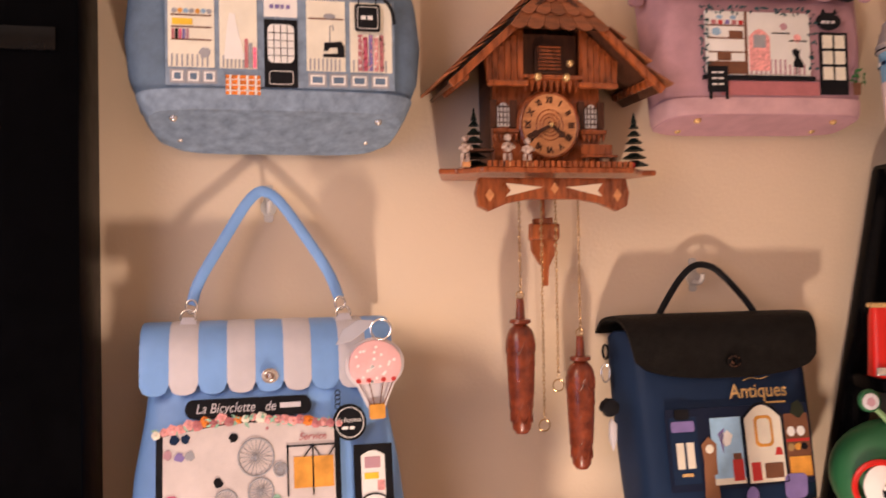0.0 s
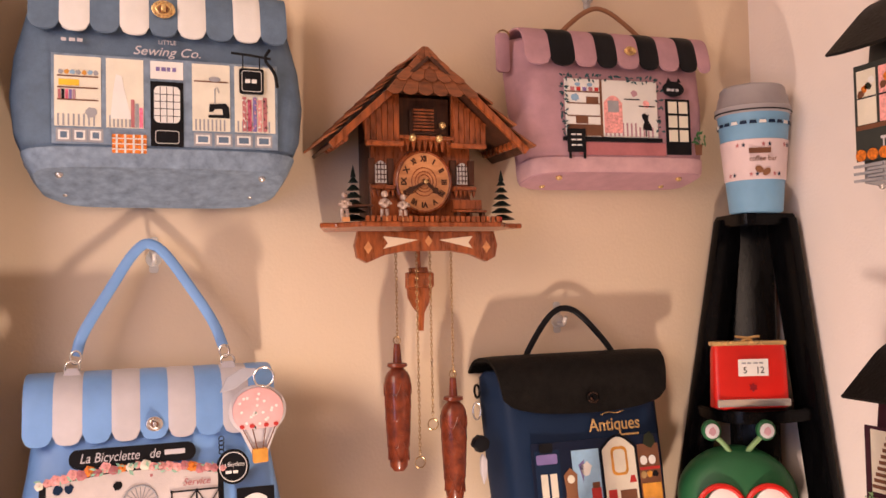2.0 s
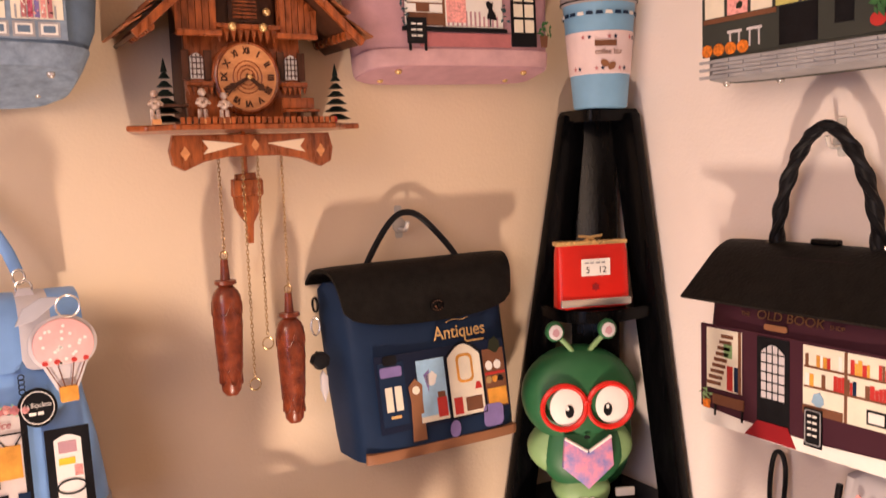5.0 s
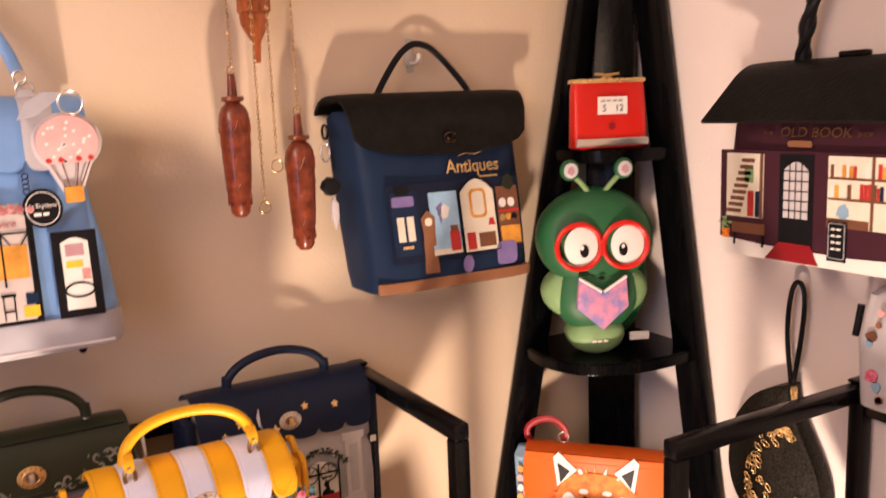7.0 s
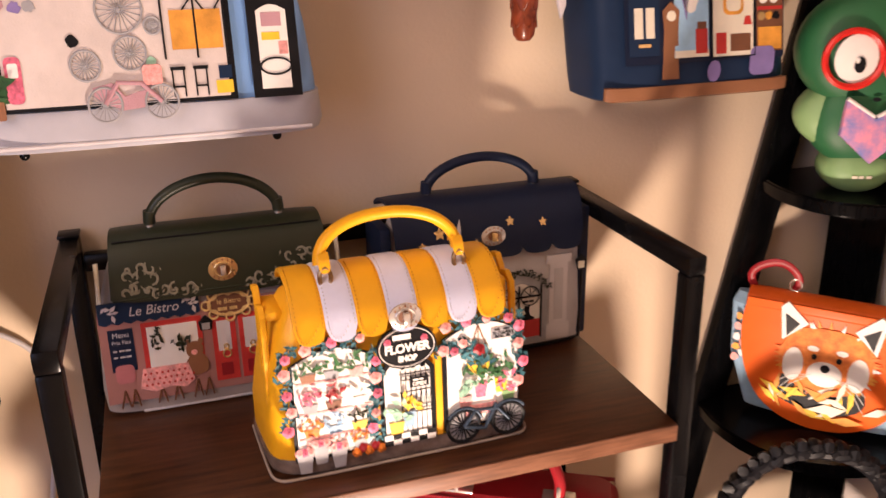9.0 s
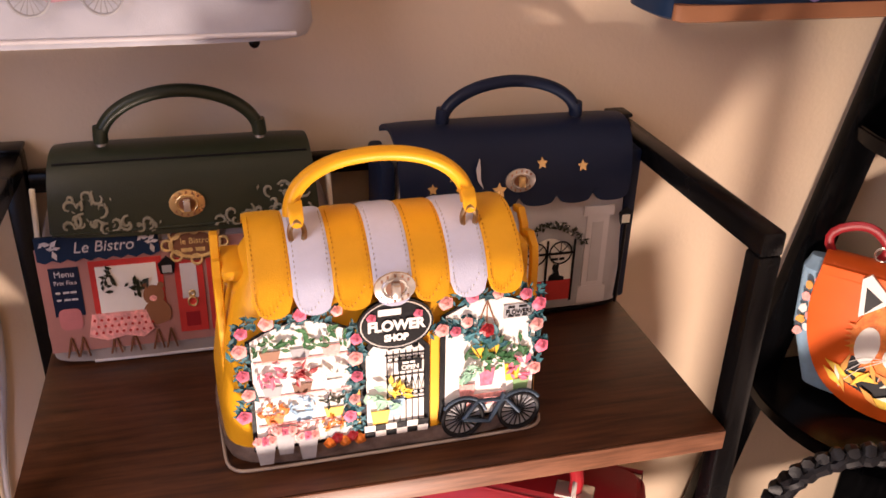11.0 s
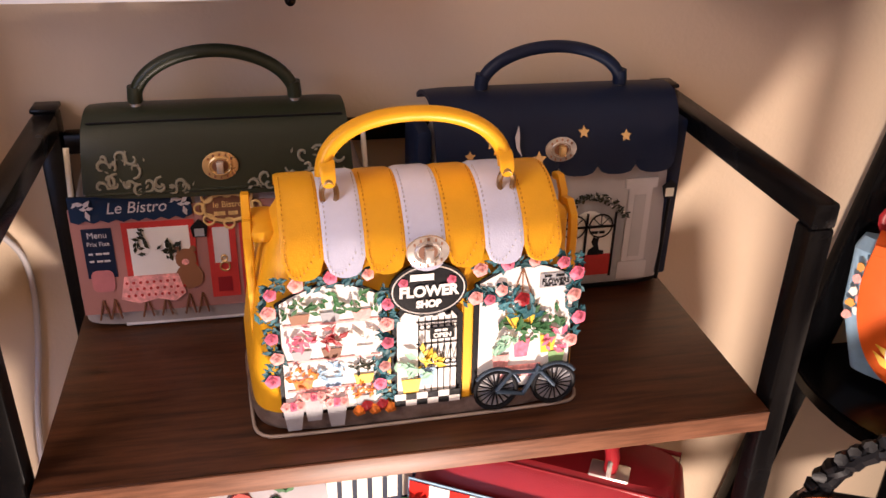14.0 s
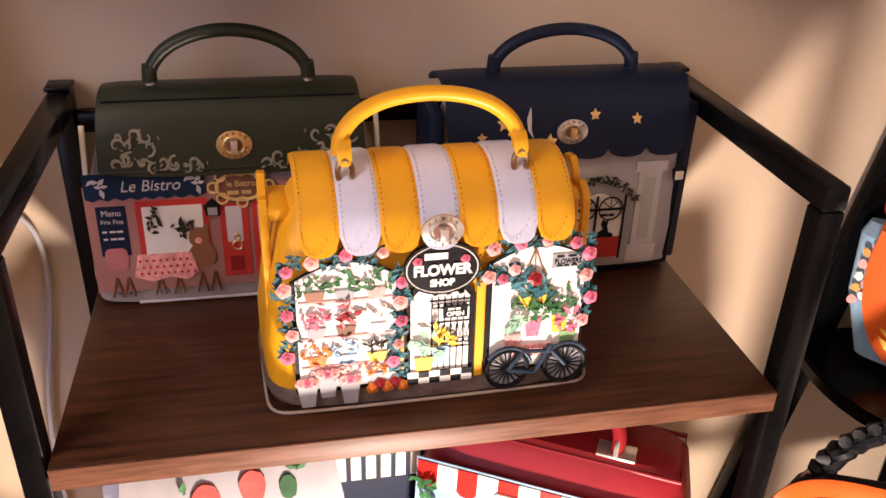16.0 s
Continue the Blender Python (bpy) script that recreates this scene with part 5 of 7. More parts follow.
    for x in (-0.063, -0.048):
        slab("door_pane", rect(x, 0.082, x + 0.011, 0.116), y - 0.001, 0.0007, CREAM, dr)
    sgn = slab("door_sign", rect(-0.068, 0.130, -0.034, 0.144, 0.003), y - 0.001, 0.0007, PURPLEP, dr)
    box("letter_plate", (-0.058, y - 0.002, 0.072), (-0.042, y - 0.001, 0.076), GOLD, dr)
    slab("lamp_print", rect(-0.062, 0.146, -0.040, 0.160, 0.004), y - 0.001, 0.0008, BLACK, dr)
    clock = slab("long_case_clock", [(-0.026, 0.034), (-0.004, 0.034), (-0.006, 0.090), (-0.004, 0.112), (-0.015, 0.122), (-0.026, 0.112), (-0.024, 0.090)], y - 0.0006, 0.0015, BROWN_L, b, "brown grandfather clock applique")
    slab("clock_face", oval(-0.015, 0.106, 0.006, 0.006, 14), y - 0.0022, 0.0006, CREAM, clock)
    slab("armchair", rect(0.094, 0.032, 0.128, 0.066, 0.008), y - 0.0008, 0.0012, PURPLEP, b, "violet armchair applique")
    slab("urn", oval(0.044, 0.040, 0.009, 0.013, 12), y - 0.0008, 0.001, PURPLEP, b)
    slab("urn", blob(0.125, 0.152, 0.011, 4), y - 0.0008, 0.001, OLIVE, b)
    stretch = Matrix.Translation((-0.118, 0, 0.04)) @ Matrix.Diagonal((1.13, 1, 1.12, 1)) @ Matrix.Translation((0.075, 0, -0.045))
    for o in b.children_recursive:
        if o.name.split(".")[0] in ("shop_front", "long_case_clock", "armchair", "urn", "clock_face") or (o.parent and o.parent != b):
            if o.parent.name.split(".")[0] not in ("turn_lock",):
                o.data.transform(stretch)
    hd = tube("handle", smooth_line([(-0.098, -0.06, 0.292), (-0.092, -0.055, 0.310), (-0.050, -0.04, 0.365), (-0.022, -0.034, 0.388), (0.000, -0.034, 0.390), (0.024, -0.036, 0.380), (0.072, -0.05, 0.325), (0.086, -0.06, 0.296)]), 0.0055, BLACK, b)
    for x in (-0.096, 0.089):
        box("handle_tab", (x - 0.008, -0.07, 0.288), (x + 0.008, -0.05, 0.310), CHARCOAL, b, 0.002)
    reshape(b, lambda p: Vector((p.x, p.y * (1 - 0.26 * min(1, max(0, (p.z - 0.05) / 0.19))), p.z)))
    # strap clips at the side
    ring("side_ring", (-0.188, -0.05, 0.255), 0.011, 0.002, BLACK_METAL, b, "x")
    cl = ring("strap_clip", (-0.197, -0.07, 0.225), 0.007, 0.0016, SILVER, b, squash=2.0)
    slab("fur_charm", blob(-0.200, 0.175, 0.014, 7, 20, 0.12), -0.085, 0.014, BLACK, b, "small black charm", 0.003)
    slab("shell_charm", [(-0.196, 0.158), (-0.188, 0.148), (-0.188, 0.125), (-0.194, 0.108), (-0.200, 0.128), (-0.200, 0.150)], -0.085, 0.006, PALEGREY, b, "pale drop charm", 0.002)
    return b


def book_bag(m):
    b = thing("bookshop_handbag", m, "plum leather handbag printed as an old bookshop", "handbag", "shop-front bags")
    loft("body", [(0.0, 0.165, 0.165, -0.10, -0.02), (0.004, 0.176, 0.178, -0.112, -0.008), (0.10, 0.174, 0.178, -0.112, -0.004), (0.22, 0.168, 0.175, -0.10, -0.004), (0.27, 0.16, 0.17, -0.08, -0.006), (0.278, 0.15, 0.16, -0.06, -0.02)], PLUM, b)
    path = [(-0.005, 0.262), (-0.03, 0.285), (-0.065, 0.278), (-0.105, 0.235), (-0.138, 0.200)]
    strip("roof_flap", -0.165, 0.165, path, CHARCOAL, b, 0.006, 0.0, "black roof-shaped flap", nx=12, x0b=-0.186, x1b=0.186)
    box("clasp", (-0.022, -0.05, 0.286), (0.022, -0.035, 0.296), BLACK_METAL, b, 0.003)
    y = -0.1125
    words("OLD BOOK", -0.012, 0.186, y + 0.0055, 0.019, BRASS, b, wide=0.112, lean=0.15)
    words("THE", -0.088, 0.184, y + 0.0055, 0.009, BRASS, b)
    words("SHOP", 0.064, 0.184, y + 0.0055, 0.009, BRASS, b)
    slab("gold_plate", rect(-0.052, 0.166, -0.012, 0.175, 0.004), y + 0.003, 0.002, BROWN_L, b)
    fr = slab("shop_front", rect(-0.170, 0.006, 0.160, 0.160, 0.002), y + 0.001, 0.0012, PLUM, b, "printed bookshop front")
    slab("snow_step", [(-0.170, 0.002), (0.165, 0.002), (0.165, 0.026), (0.05, 0.020), (-0.09, 0.022), (-0.170, 0.028)], y - 0.0006, 0.001, WHITE, b)
    l = slab("shop_window", rect(-0.158, 0.060, -0.090, 0.155), y, 0.0008, CREAM, fr)
    for k in range(9):
        z = 0.066 + k * 0.0095
        slab("stair_tread", rect(-0.157 + k * 0.0035, z, -0.130 + k * 0.003, z + 0.0055), y - 0.0008, 0.0006, BROWNP, l)
    for x in (-0.118, -0.104):
        slab("print_item", rect(x, 0.062, x + 0.011, 0.10), y - 0.0008, 0.0006, (REDP, NAVY)[x > -0.11], l)
    slab("print_picture", rect(-0.124, 0.112, -0.108, 0.134), y - 0.0008, 0.0006, LIME, l)
    box("window_mullion", (-0.096, y - 0.002, 0.060), (-0.091, y - 0.0008, 0.155), BROWNP, l)
    d = slab("shop_door", rect(-0.062, 0.016, -0.006, 0.156), y, 0.0012, BLACK, fr, "dark door with arched panes")
    p = slab("door_pane", arch(-0.054, 0.066, -0.014, 0.146, 0.012), y - 0.0012, 0.0007, PALEGREY, d)
    for k in range(3):
        box("glazing_bar", (-0.045 + k * 0.010, y - 0.0026, 0.066), (-0.0435 + k * 0.010, y - 0.0019, 0.145), BLACK, p)
    for k in range(5):
        box("glazing_bar", (-0.054, y - 0.0026, 0.076 + k * 0.014), (-0.014, y - 0.0019, 0.0775 + k * 0.014), BLACK, p)
    slab("red_carpet", [(-0.060, 0.030), (-0.008, 0.030), (0.006, 0.003), (-0.084, 0.003)], y - 0.0016, 0.0008, CRIMSON, b)
    w = slab("shop_window", rect(0.016, 0.060, 0.150, 0.156), y, 0.0008, CREAM, fr)
    g = random.Random(9)
    for z in (0.128, 0.100):
        box("print_shelf", (0.018, y - 0.0016, z - 0.003), (0.148, y - 0.0008, z), BROWNP, w)
        x = 0.020
        while x < 0.144:
            bw = g.uniform(0.004, 0.007)
            slab("print_book", rect(x, z, x + bw - 0.0006, z + g.uniform(0.014, 0.021)), y - 0.0008, 0.0007, (REDP, BROWNP, NAVY, ORANGEP, WHITE, REDP)[g.randrange(6)], w)
            x += bw + (0.012 if g.random() < 0.2 else 0)
    slab("print_globe", blob(0.040, 0.082, 0.010, 4), y - 0.0008, 0.0007, BLUEP, w)
    slab("print_counter", rect(0.016, 0.060, 0.078, 0.072), y - 0.0008, 0.0008, BROWNP, w)
    slab("print_frame", rect(0.112, 0.066, 0.140, 0.086), y - 0.0008, 0.0007, BLACK, w)
    slab("print_frame", rect(0.115, 0.069, 0.137, 0.083), y - 0.0016, 0.0006, WHITE, w)
    box("window_mullion", (0.080, y - 0.002, 0.060), (0.084, y - 0.0008, 0.156), BROWNP, w)
    cb = slab("chalkboard", rect(0.020, 0.014, 0.048, 0.068), y - 0.002, 0.002, BLACK, b, "small standing chalkboard")
    tube("board_frame", [(x, y - 0.0042, z) for x, z in rect(0.022, 0.018, 0.046, 0.066, 0.003)], 0.0009, GREYP, cb, 4, closed=True)
    for k in range(4):
        bars(0.026, 0.042, 0.058 - 0.009 * k, y - 0.004, 0.003, WHITE, cb, 2)
    bench = box("bench", (-0.145, y - 0.003, 0.036), (-0.085, y - 0.001, 0.052), BROWNP, b)
    for x in (-0.142, -0.090):
        box("bench_leg", (x, y - 0.003, 0.018), (x + 0.003, y - 0.001, 0.037), BLACK, b)
    pot(b, -0.158, 0.026, y - 0.001, 0.016, 0.014, FLAME, LIME, 5, 0.016)
    hd = tube("handle", handle_line(-0.082, 0.082, 0.285, 0.172, -0.045, power=1.7), 0.009, BLACK, b, 10, label="black twisted fabric handle")
    bm = bmesh.new()
    pts = handle_line(-0.082, 0.082, 0.285, 0.172, -0.045, power=1.7, n=60)
    for k in range(2):
        add_tube(bm, [Vector(p) + 0.0065 * Vector((math.cos(i * 0.55 + k * math.pi), math.sin(i * 0.55 + k * math.pi), 0)) for i, p in enumerate(pts)], 0.006, 7)
    part("twist", bm, BLACK, hd, smooth=True)
    for x in (-0.082, 0.082):
        ring("handle_ring", (x, -0.045, 0.284), 0.010, 0.002, SILVER, b)
    return b


def cafe_bag(m):
    b = thing("market_shop_handbag", m, "dark roofed handbag printed as a market shop", "handbag", "shop-front bags")
    loft("body", [(0.0, 0.165, 0.165, -0.10, -0.02), (0.004, 0.176, 0.178, -0.115, -0.008), (0.10, 0.175, 0.178, -0.115, -0.004), (0.22, 0.168, 0.175, -0.10, -0.004), (0.28, 0.15, 0.16, -0.06, -0.02)], leather("grey_green_leather", (0.06, 0.065, 0.055), 0.5), b)
    strip("roof_flap", -0.17, 0.17, [(-0.005, 0.27), (-0.03, 0.30), (-0.065, 0.29), (-0.105, 0.245), (-0.145, 0.200)], CHARCOAL, b, 0.006, 0.01, "black roof-shaped flap", nx=12, x0b=-0.2, x1b=0.2)
    y = -0.1155
    loft("brick_band", [(-0.001, 0.168, 0.1, -0.104, -0.06), (0.003, 0.1775, 0.1, -0.117, -0.06), (0.032, 0.1775, 0.1, -0.1175, -0.06), (0.033, 0.17, 0.1, -0.11, -0.06)], GREYP, b)
    bm = bmesh.new()
    for r in range(5):
        for k in range(6):
            x = -0.172 + k * 0.058 + (0.027 if r % 2 else 0)
            add_box(bm, (x, y - 0.0032, 0.004 + r * 0.0056), (min(0.172, x + 0.055), y - 0.001, 0.0082 + r * 0.0056))
    tagged(part("printed_bricks", bm, GREYP, b), kind="stuff")
    fr = slab("shop_front", rect(-0.168, 0.036, 0.168, 0.185), y + 0.001, 0.0014, leather("dark_slate_print", (0.045, 0.05, 0.045), 0.5), b)
    OLDGOLD = material("yellow_green_print", (0.52, 0.50, 0.16), 0.5, vary=0.15, scale=60)
    g = random.Random(5)
    for k in range(5):
        x = -0.162 + k * 0.042
        mt = (CREAM, PEACH, CREAM, OLDGOLD, OLDGOLD)[k]
        w = slab("shop_window", rect(x, 0.092, x + 0.036, 0.176), y - 0.0004, 0.0008, mt, fr)
        for j in range(4):
            slab("print_item", blob(x + 0.008 + 0.007 * j, 0.102 + g.uniform(0, 0.06), 0.006, k * 5 + j), y - 0.0012, 0.0006, (BROWNP, FLAME, OLIVE, WHITE)[j], w)
        box("window_bar", (x, y - 0.002, 0.132), (x + 0.036, y - 0.001, 0.134), BLACK, w)
    slab("shop_door", rect(-0.03, 0.038, 0.03, 0.09), y - 0.0004, 0.001, BLACK, fr)
    slab("shadowed_sill", rect(-0.165, 0.084, -0.035, 0.091), y - 0.0004, 0.0012, BROWNP, fr)
    for x in (-0.12, -0.085):
        slab("print_table", rect(x, 0.066, x + 0.026, 0.070), y - 0.0004, 0.0012, PALEGREY, fr)
        for dx in (0.004, 0.020):
            slab("print_table_leg", rect(x + dx, 0.044, x + dx + 0.0025, 0.066), y - 0.0004, 0.0012, PALEGREY, fr)
    slab("chalkboard", rect(0.055, 0.055, 0.082, 0.11), y - 0.0004, 0.0012, BLACK, fr)
    leaves(b, [(0.12, 0.08), (0.13, 0.09), (0.11, 0.075)], y - 0.002, 0.02, LEAF, 3, "printed_bush", 6)
    slab("red_tub", oval(0.115, 0.052, 0.011, 0.009), y - 0.0005, 0.0012, REDP, b)
    for k in range(4):
        slab("pumpkin", oval(-0.158 + k * 0.022, 0.045, 0.010, 0.009), y - 0.0005, 0.0014, FLAME, b)
    feet(b, [(-0.14, -0.095, -0.003), (-0.08, -0.05, -0.003), (0.14, -0.095, -0.003)], 0.006, SILVER)
    return b


def wristlet(m):
    b = thing("black_glitter_wristlet", m, "black glitter wristlet with gold chain hung on the wall", "wristlet")
    slab("pouch", smooth_line([(-0.078, 0.040), (-0.050, 0.082), (0.0, 0.112), (0.026, 0.120), (0.026, 0.112), (0.030, 0.082), (0.050, 0.045), (0.082, -0.010), (0.095, -0.060), (0.085, -0.105), (0.050, -0.135), (0.0, -0.145), (-0.050, -0.130), (-0.085, -0.090), (-0.096, -0.030), (-0.078, 0.040)])[:-1], -0.008, 0.03, material("black_glitter", (0.02, 0.018, 0.014), 0.3, vary=0.8, scale=300, bump=0.8, bump_scale=350), b, bevel=0.006)
    tube("wrist_strap", smooth_line([(0.018, -0.02, 0.115), (0.006, -0.02, 0.20), (0.014, -0.02, 0.275), (0.030, -0.02, 0.285), (0.040, -0.02, 0.26), (0.034, -0.02, 0.19), (0.022, -0.022, 0.11)]), 0.004, BLACK, b)
    box("clip", (0.014, -0.032, 0.085), (0.030, -0.018, 0.115), GOLD, b, 0.003)
    bm = bmesh.new()
    g = random.Random(2)
    x, z = -0.02, 0.03
    for i in range(130):
        x = min(0.055, max(-0.045, x + g.uniform(-0.020, 0.020)))
        z = min(0.045, max(-0.115, z + g.uniform(-0.016, 0.0145)))
        a = g.uniform(0, 3.14)
        add_tube(bm, [(x + 0.008 * math.cos(t) * math.cos(a) - 0.004 * math.sin(t) * math.sin(a), -0.042 - 0.002 * math.cos(t), z + 0.008 * math.cos(t) * math.sin(a) + 0.004 * math.sin(t) * math.cos(a)) for t in [k * 0.785 for k in range(8)]], 0.0011, 4, closed=True)
    part("gold_chain", bm, GOLD, b, "tangled gold chain", smooth=True)
    return b


def floral_pouch(m):
    b = thing("floral_pouch", m, "pale floral pouch with dark zip hung on the wall", "pouch")
    loft("body", [(0.0, 0.05, 0.05, -0.05, -0.02), (0.005, 0.066, 0.066, -0.066, -0.01), (0.10, 0.072, 0.072, -0.07, -0.006), (0.165, 0.062, 0.062, -0.06, -0.008), (0.18, 0.04, 0.04, -0.045, -0.02)], PALEGREY, b, power=3.5)
    g = random.Random(8)
    for k in range(22):
        slab("printed_flower", blob(g.uniform(-0.05, 0.05), g.uniform(0.02, 0.15), g.uniform(0.004, 0.010), k), -0.0695, 0.0015, (PEACH, BROWNP, ROSE, BLUEP, BROWN_L)[k % 5], b)
    tube("zip", smooth_line([(-0.070, -0.035, 0.10), (-0.062, -0.03, 0.165), (0, -0.03, 0.186), (0.062, -0.03, 0.165)]), 0.004, BLACK, b)
    tube("zip_pull", [(-0.074, -0.045, 0.145), (-0.078, -0.05, 0.10)], 0.005, BLACK, b)
    return b


sewing_bag(pose(-0.391, 0, 1.865) @ Matrix.Diagonal((0.94, 0.97, 0.945, 1)))
pink_bag(pose(0.387, 0, 1.879, 0, -1, 0) @ Matrix.Diagonal((1.08, 0.98, 0.92, 1)))
bicycle_bag(pose(-0.408, -0.002, 1.257) @ Matrix.Diagonal((0.90, 0.90, 1, 1)))
balloon_charm(pose(-0.268, -0.152, 1.519, 0, -2, 0))
antique_bag(pose(0.299, -0.004, 1.256, 0, 0, 0))
book_bag(pose(WX - 0.004, -0.540, 1.303, 0, 0, -90))
cafe_bag(pose(WX - 0.004, -0.547, 1.833, 0, 0, -90))
wristlet(pose(WX - 0.002, -0.416, 0.972, 0, 0, -90))
floral_pouch(pose(WX - 0.002, -0.64, 1.10, 0, 0, -90))
clear_hook(-0.404, 1.742)
clear_hook(0.292, 1.622)
clear_hook(0.372, 2.225)
clear_hook(0, 0, pose(WX, -0.532, 1.737, 0, 0, -90))

# ---- on the corner shelf ----
def cup_bag(m):
    c = thing("coffee_cup_bag", m, "powder blue handbag shaped like a takeaway coffee cup", "novelty bag")
    def lathe(name, rows, mat, parent, label="", n=40):
        bm = bmesh.new()
        rings = [[bm.verts.new((r * math.cos(a), r * math.sin(a), z)) for a in [2 * math.pi * j / n for j in range(n)]] for z, r in rows]
        for a, b2 in zip(rings, rings[1:]):
            for j in range(n):
                bm.faces.new((a[j], a[(j + 1) % n], b2[(j + 1) % n], b2[j]))
        bm.faces.new(rings[0]), bm.faces.new(rings[-1])
        return part(name, bm, mat, parent, label, smooth=True)
    CUP = leather("powder_blue_leather", (0.20, 0.40, 0.60), 0.5)
    LIDM = leather("taupe_grey_leather", (0.36, 0.33, 0.34), 0.5)
    SLEEVE = leather("pale_pink_leather", (0.78, 0.62, 0.62), 0.5)
    lathe("cup", [(0, 0.054), (0.002, 0.057), (0.19, 0.077), (0.192, 0.074)], CUP, c)
    sl = lathe("sleeve", [(0.060, 0.0632), (0.061, 0.0648), (0.135, 0.0725), (0.136, 0.071)], SLEEVE, c, "pale pink printed sleeve")
    lid = lathe("lid", [(0.186, 0.077), (0.190, 0.081), (0.200, 0.082), (0.204, 0.078), (0.222, 0.074), (0.226, 0.071), (0.238, 0.069), (0.242, 0.064)], LIDM, c, "grey domed lid")
    ring("zip_line", (0, 0, 0.1905), 0.0815, 0.0014, BLACK, lid, "z", n=40)
    for k in range(24):
        a = 2 * math.pi * k / 24
        r = 0.0762
        slab("scallop_mark", [(-0.008, 0.164), (0.008, 0.164), (0.006, 0.170), (-0.006, 0.170)], 0, 0.0015, NAVY if k % 3 else WHITE, c).matrix_local = Matrix.Rotation(a, 4, "Z") @ Matrix.Translation((0, -r, 0))
    ob = words("coffee bar", 0, 0.098, -0.0705, 0.0145, BROWNP, sl)
    bars(-0.030, 0.030, 0.113, -0.0722, 0.010, BROWNP, sl, 1)
    for x, t in ((-0.008, 20), (0.007, -35)):
        bean = slab("coffee_bean", oval(0, 0, 0.009, 0.006), 0, 0.0016, BROWN_L, sl)
        bean.matrix_local = Matrix.Translation((x, -0.0678, 0.078 - (0.005 if x > 0 else 0))) @ Matrix.Rotation(radians(t), 4, "Y")
    g = random.Random(3)
    for k in range(12):
        a = radians(-65 + 11 * k)
        st = slab("printed_star", star(0, 0, 0.005), 0, 0.001, (PINK_D, NAVY)[k % 2], sl)
        zz = g.choice((0.070, 0.125))
        st.matrix_local = Matrix.Rotation(a, 4, "Z") @ Matrix.Translation((0, -0.0655 - (zz - 0.07) * 0.11, zz))
    return c


cup_bag(pose(0.657, -0.108, 1.8125, 0, 0, -25) @ Matrix.Diagonal((0.835, 0.835, 0.965, 1)))


def red_purse(m):
    b = thing("red_clasp_purse", m, "bright red clasp purse with a white price label", "purse")
    loft("body", [(0.0, 0.060, 0.060, -0.035, -0.0), (0.004, 0.068, 0.068, -0.042, 0.0), (0.10, 0.066, 0.066, -0.036, -0.004), (0.116, 0.064, 0.064, -0.028, -0.01)], RED, b)
    box("base_bar", (-0.066, -0.046, 0.006), (0.066, -0.040, 0.020), SILVER, b, 0.003, "silver metal bar")
    box("clasp_frame", (-0.067, -0.030, 0.113), (0.067, -0.006, 0.121), GOLD, b, 0.002, "gold clasp frame")
    for x in (-0.01, 0.01):
        tube("clasp_lever", [(x, -0.018, 0.120), (-x * 0.3, -0.020, 0.127), (-x * 2.2, -0.020, 0.129)], 0.0025, GOLD, b)
    lb = slab("price_label", rect(-0.026, 0.060, 0.028, 0.090, 0.001), -0.0405, 0.001, WHITE, b, "white price label")
    words("5", -0.014, 0.070, -0.0418, 0.016, BLACK, lb)
    words("12", 0.013, 0.070, -0.0418, 0.016, BLACK, lb)
    bars(-0.020, 0.022, 0.083, -0.0415, 0.003, GREYP, lb, 4)
    slab("emblem", star(0.0, 0.040, 0.008, 6, 0.6), -0.0408, 0.001, CRIMSON, b)
    return b


red_purse(pose(0.612, -0.115, 1.4585, 0, 0, -18))


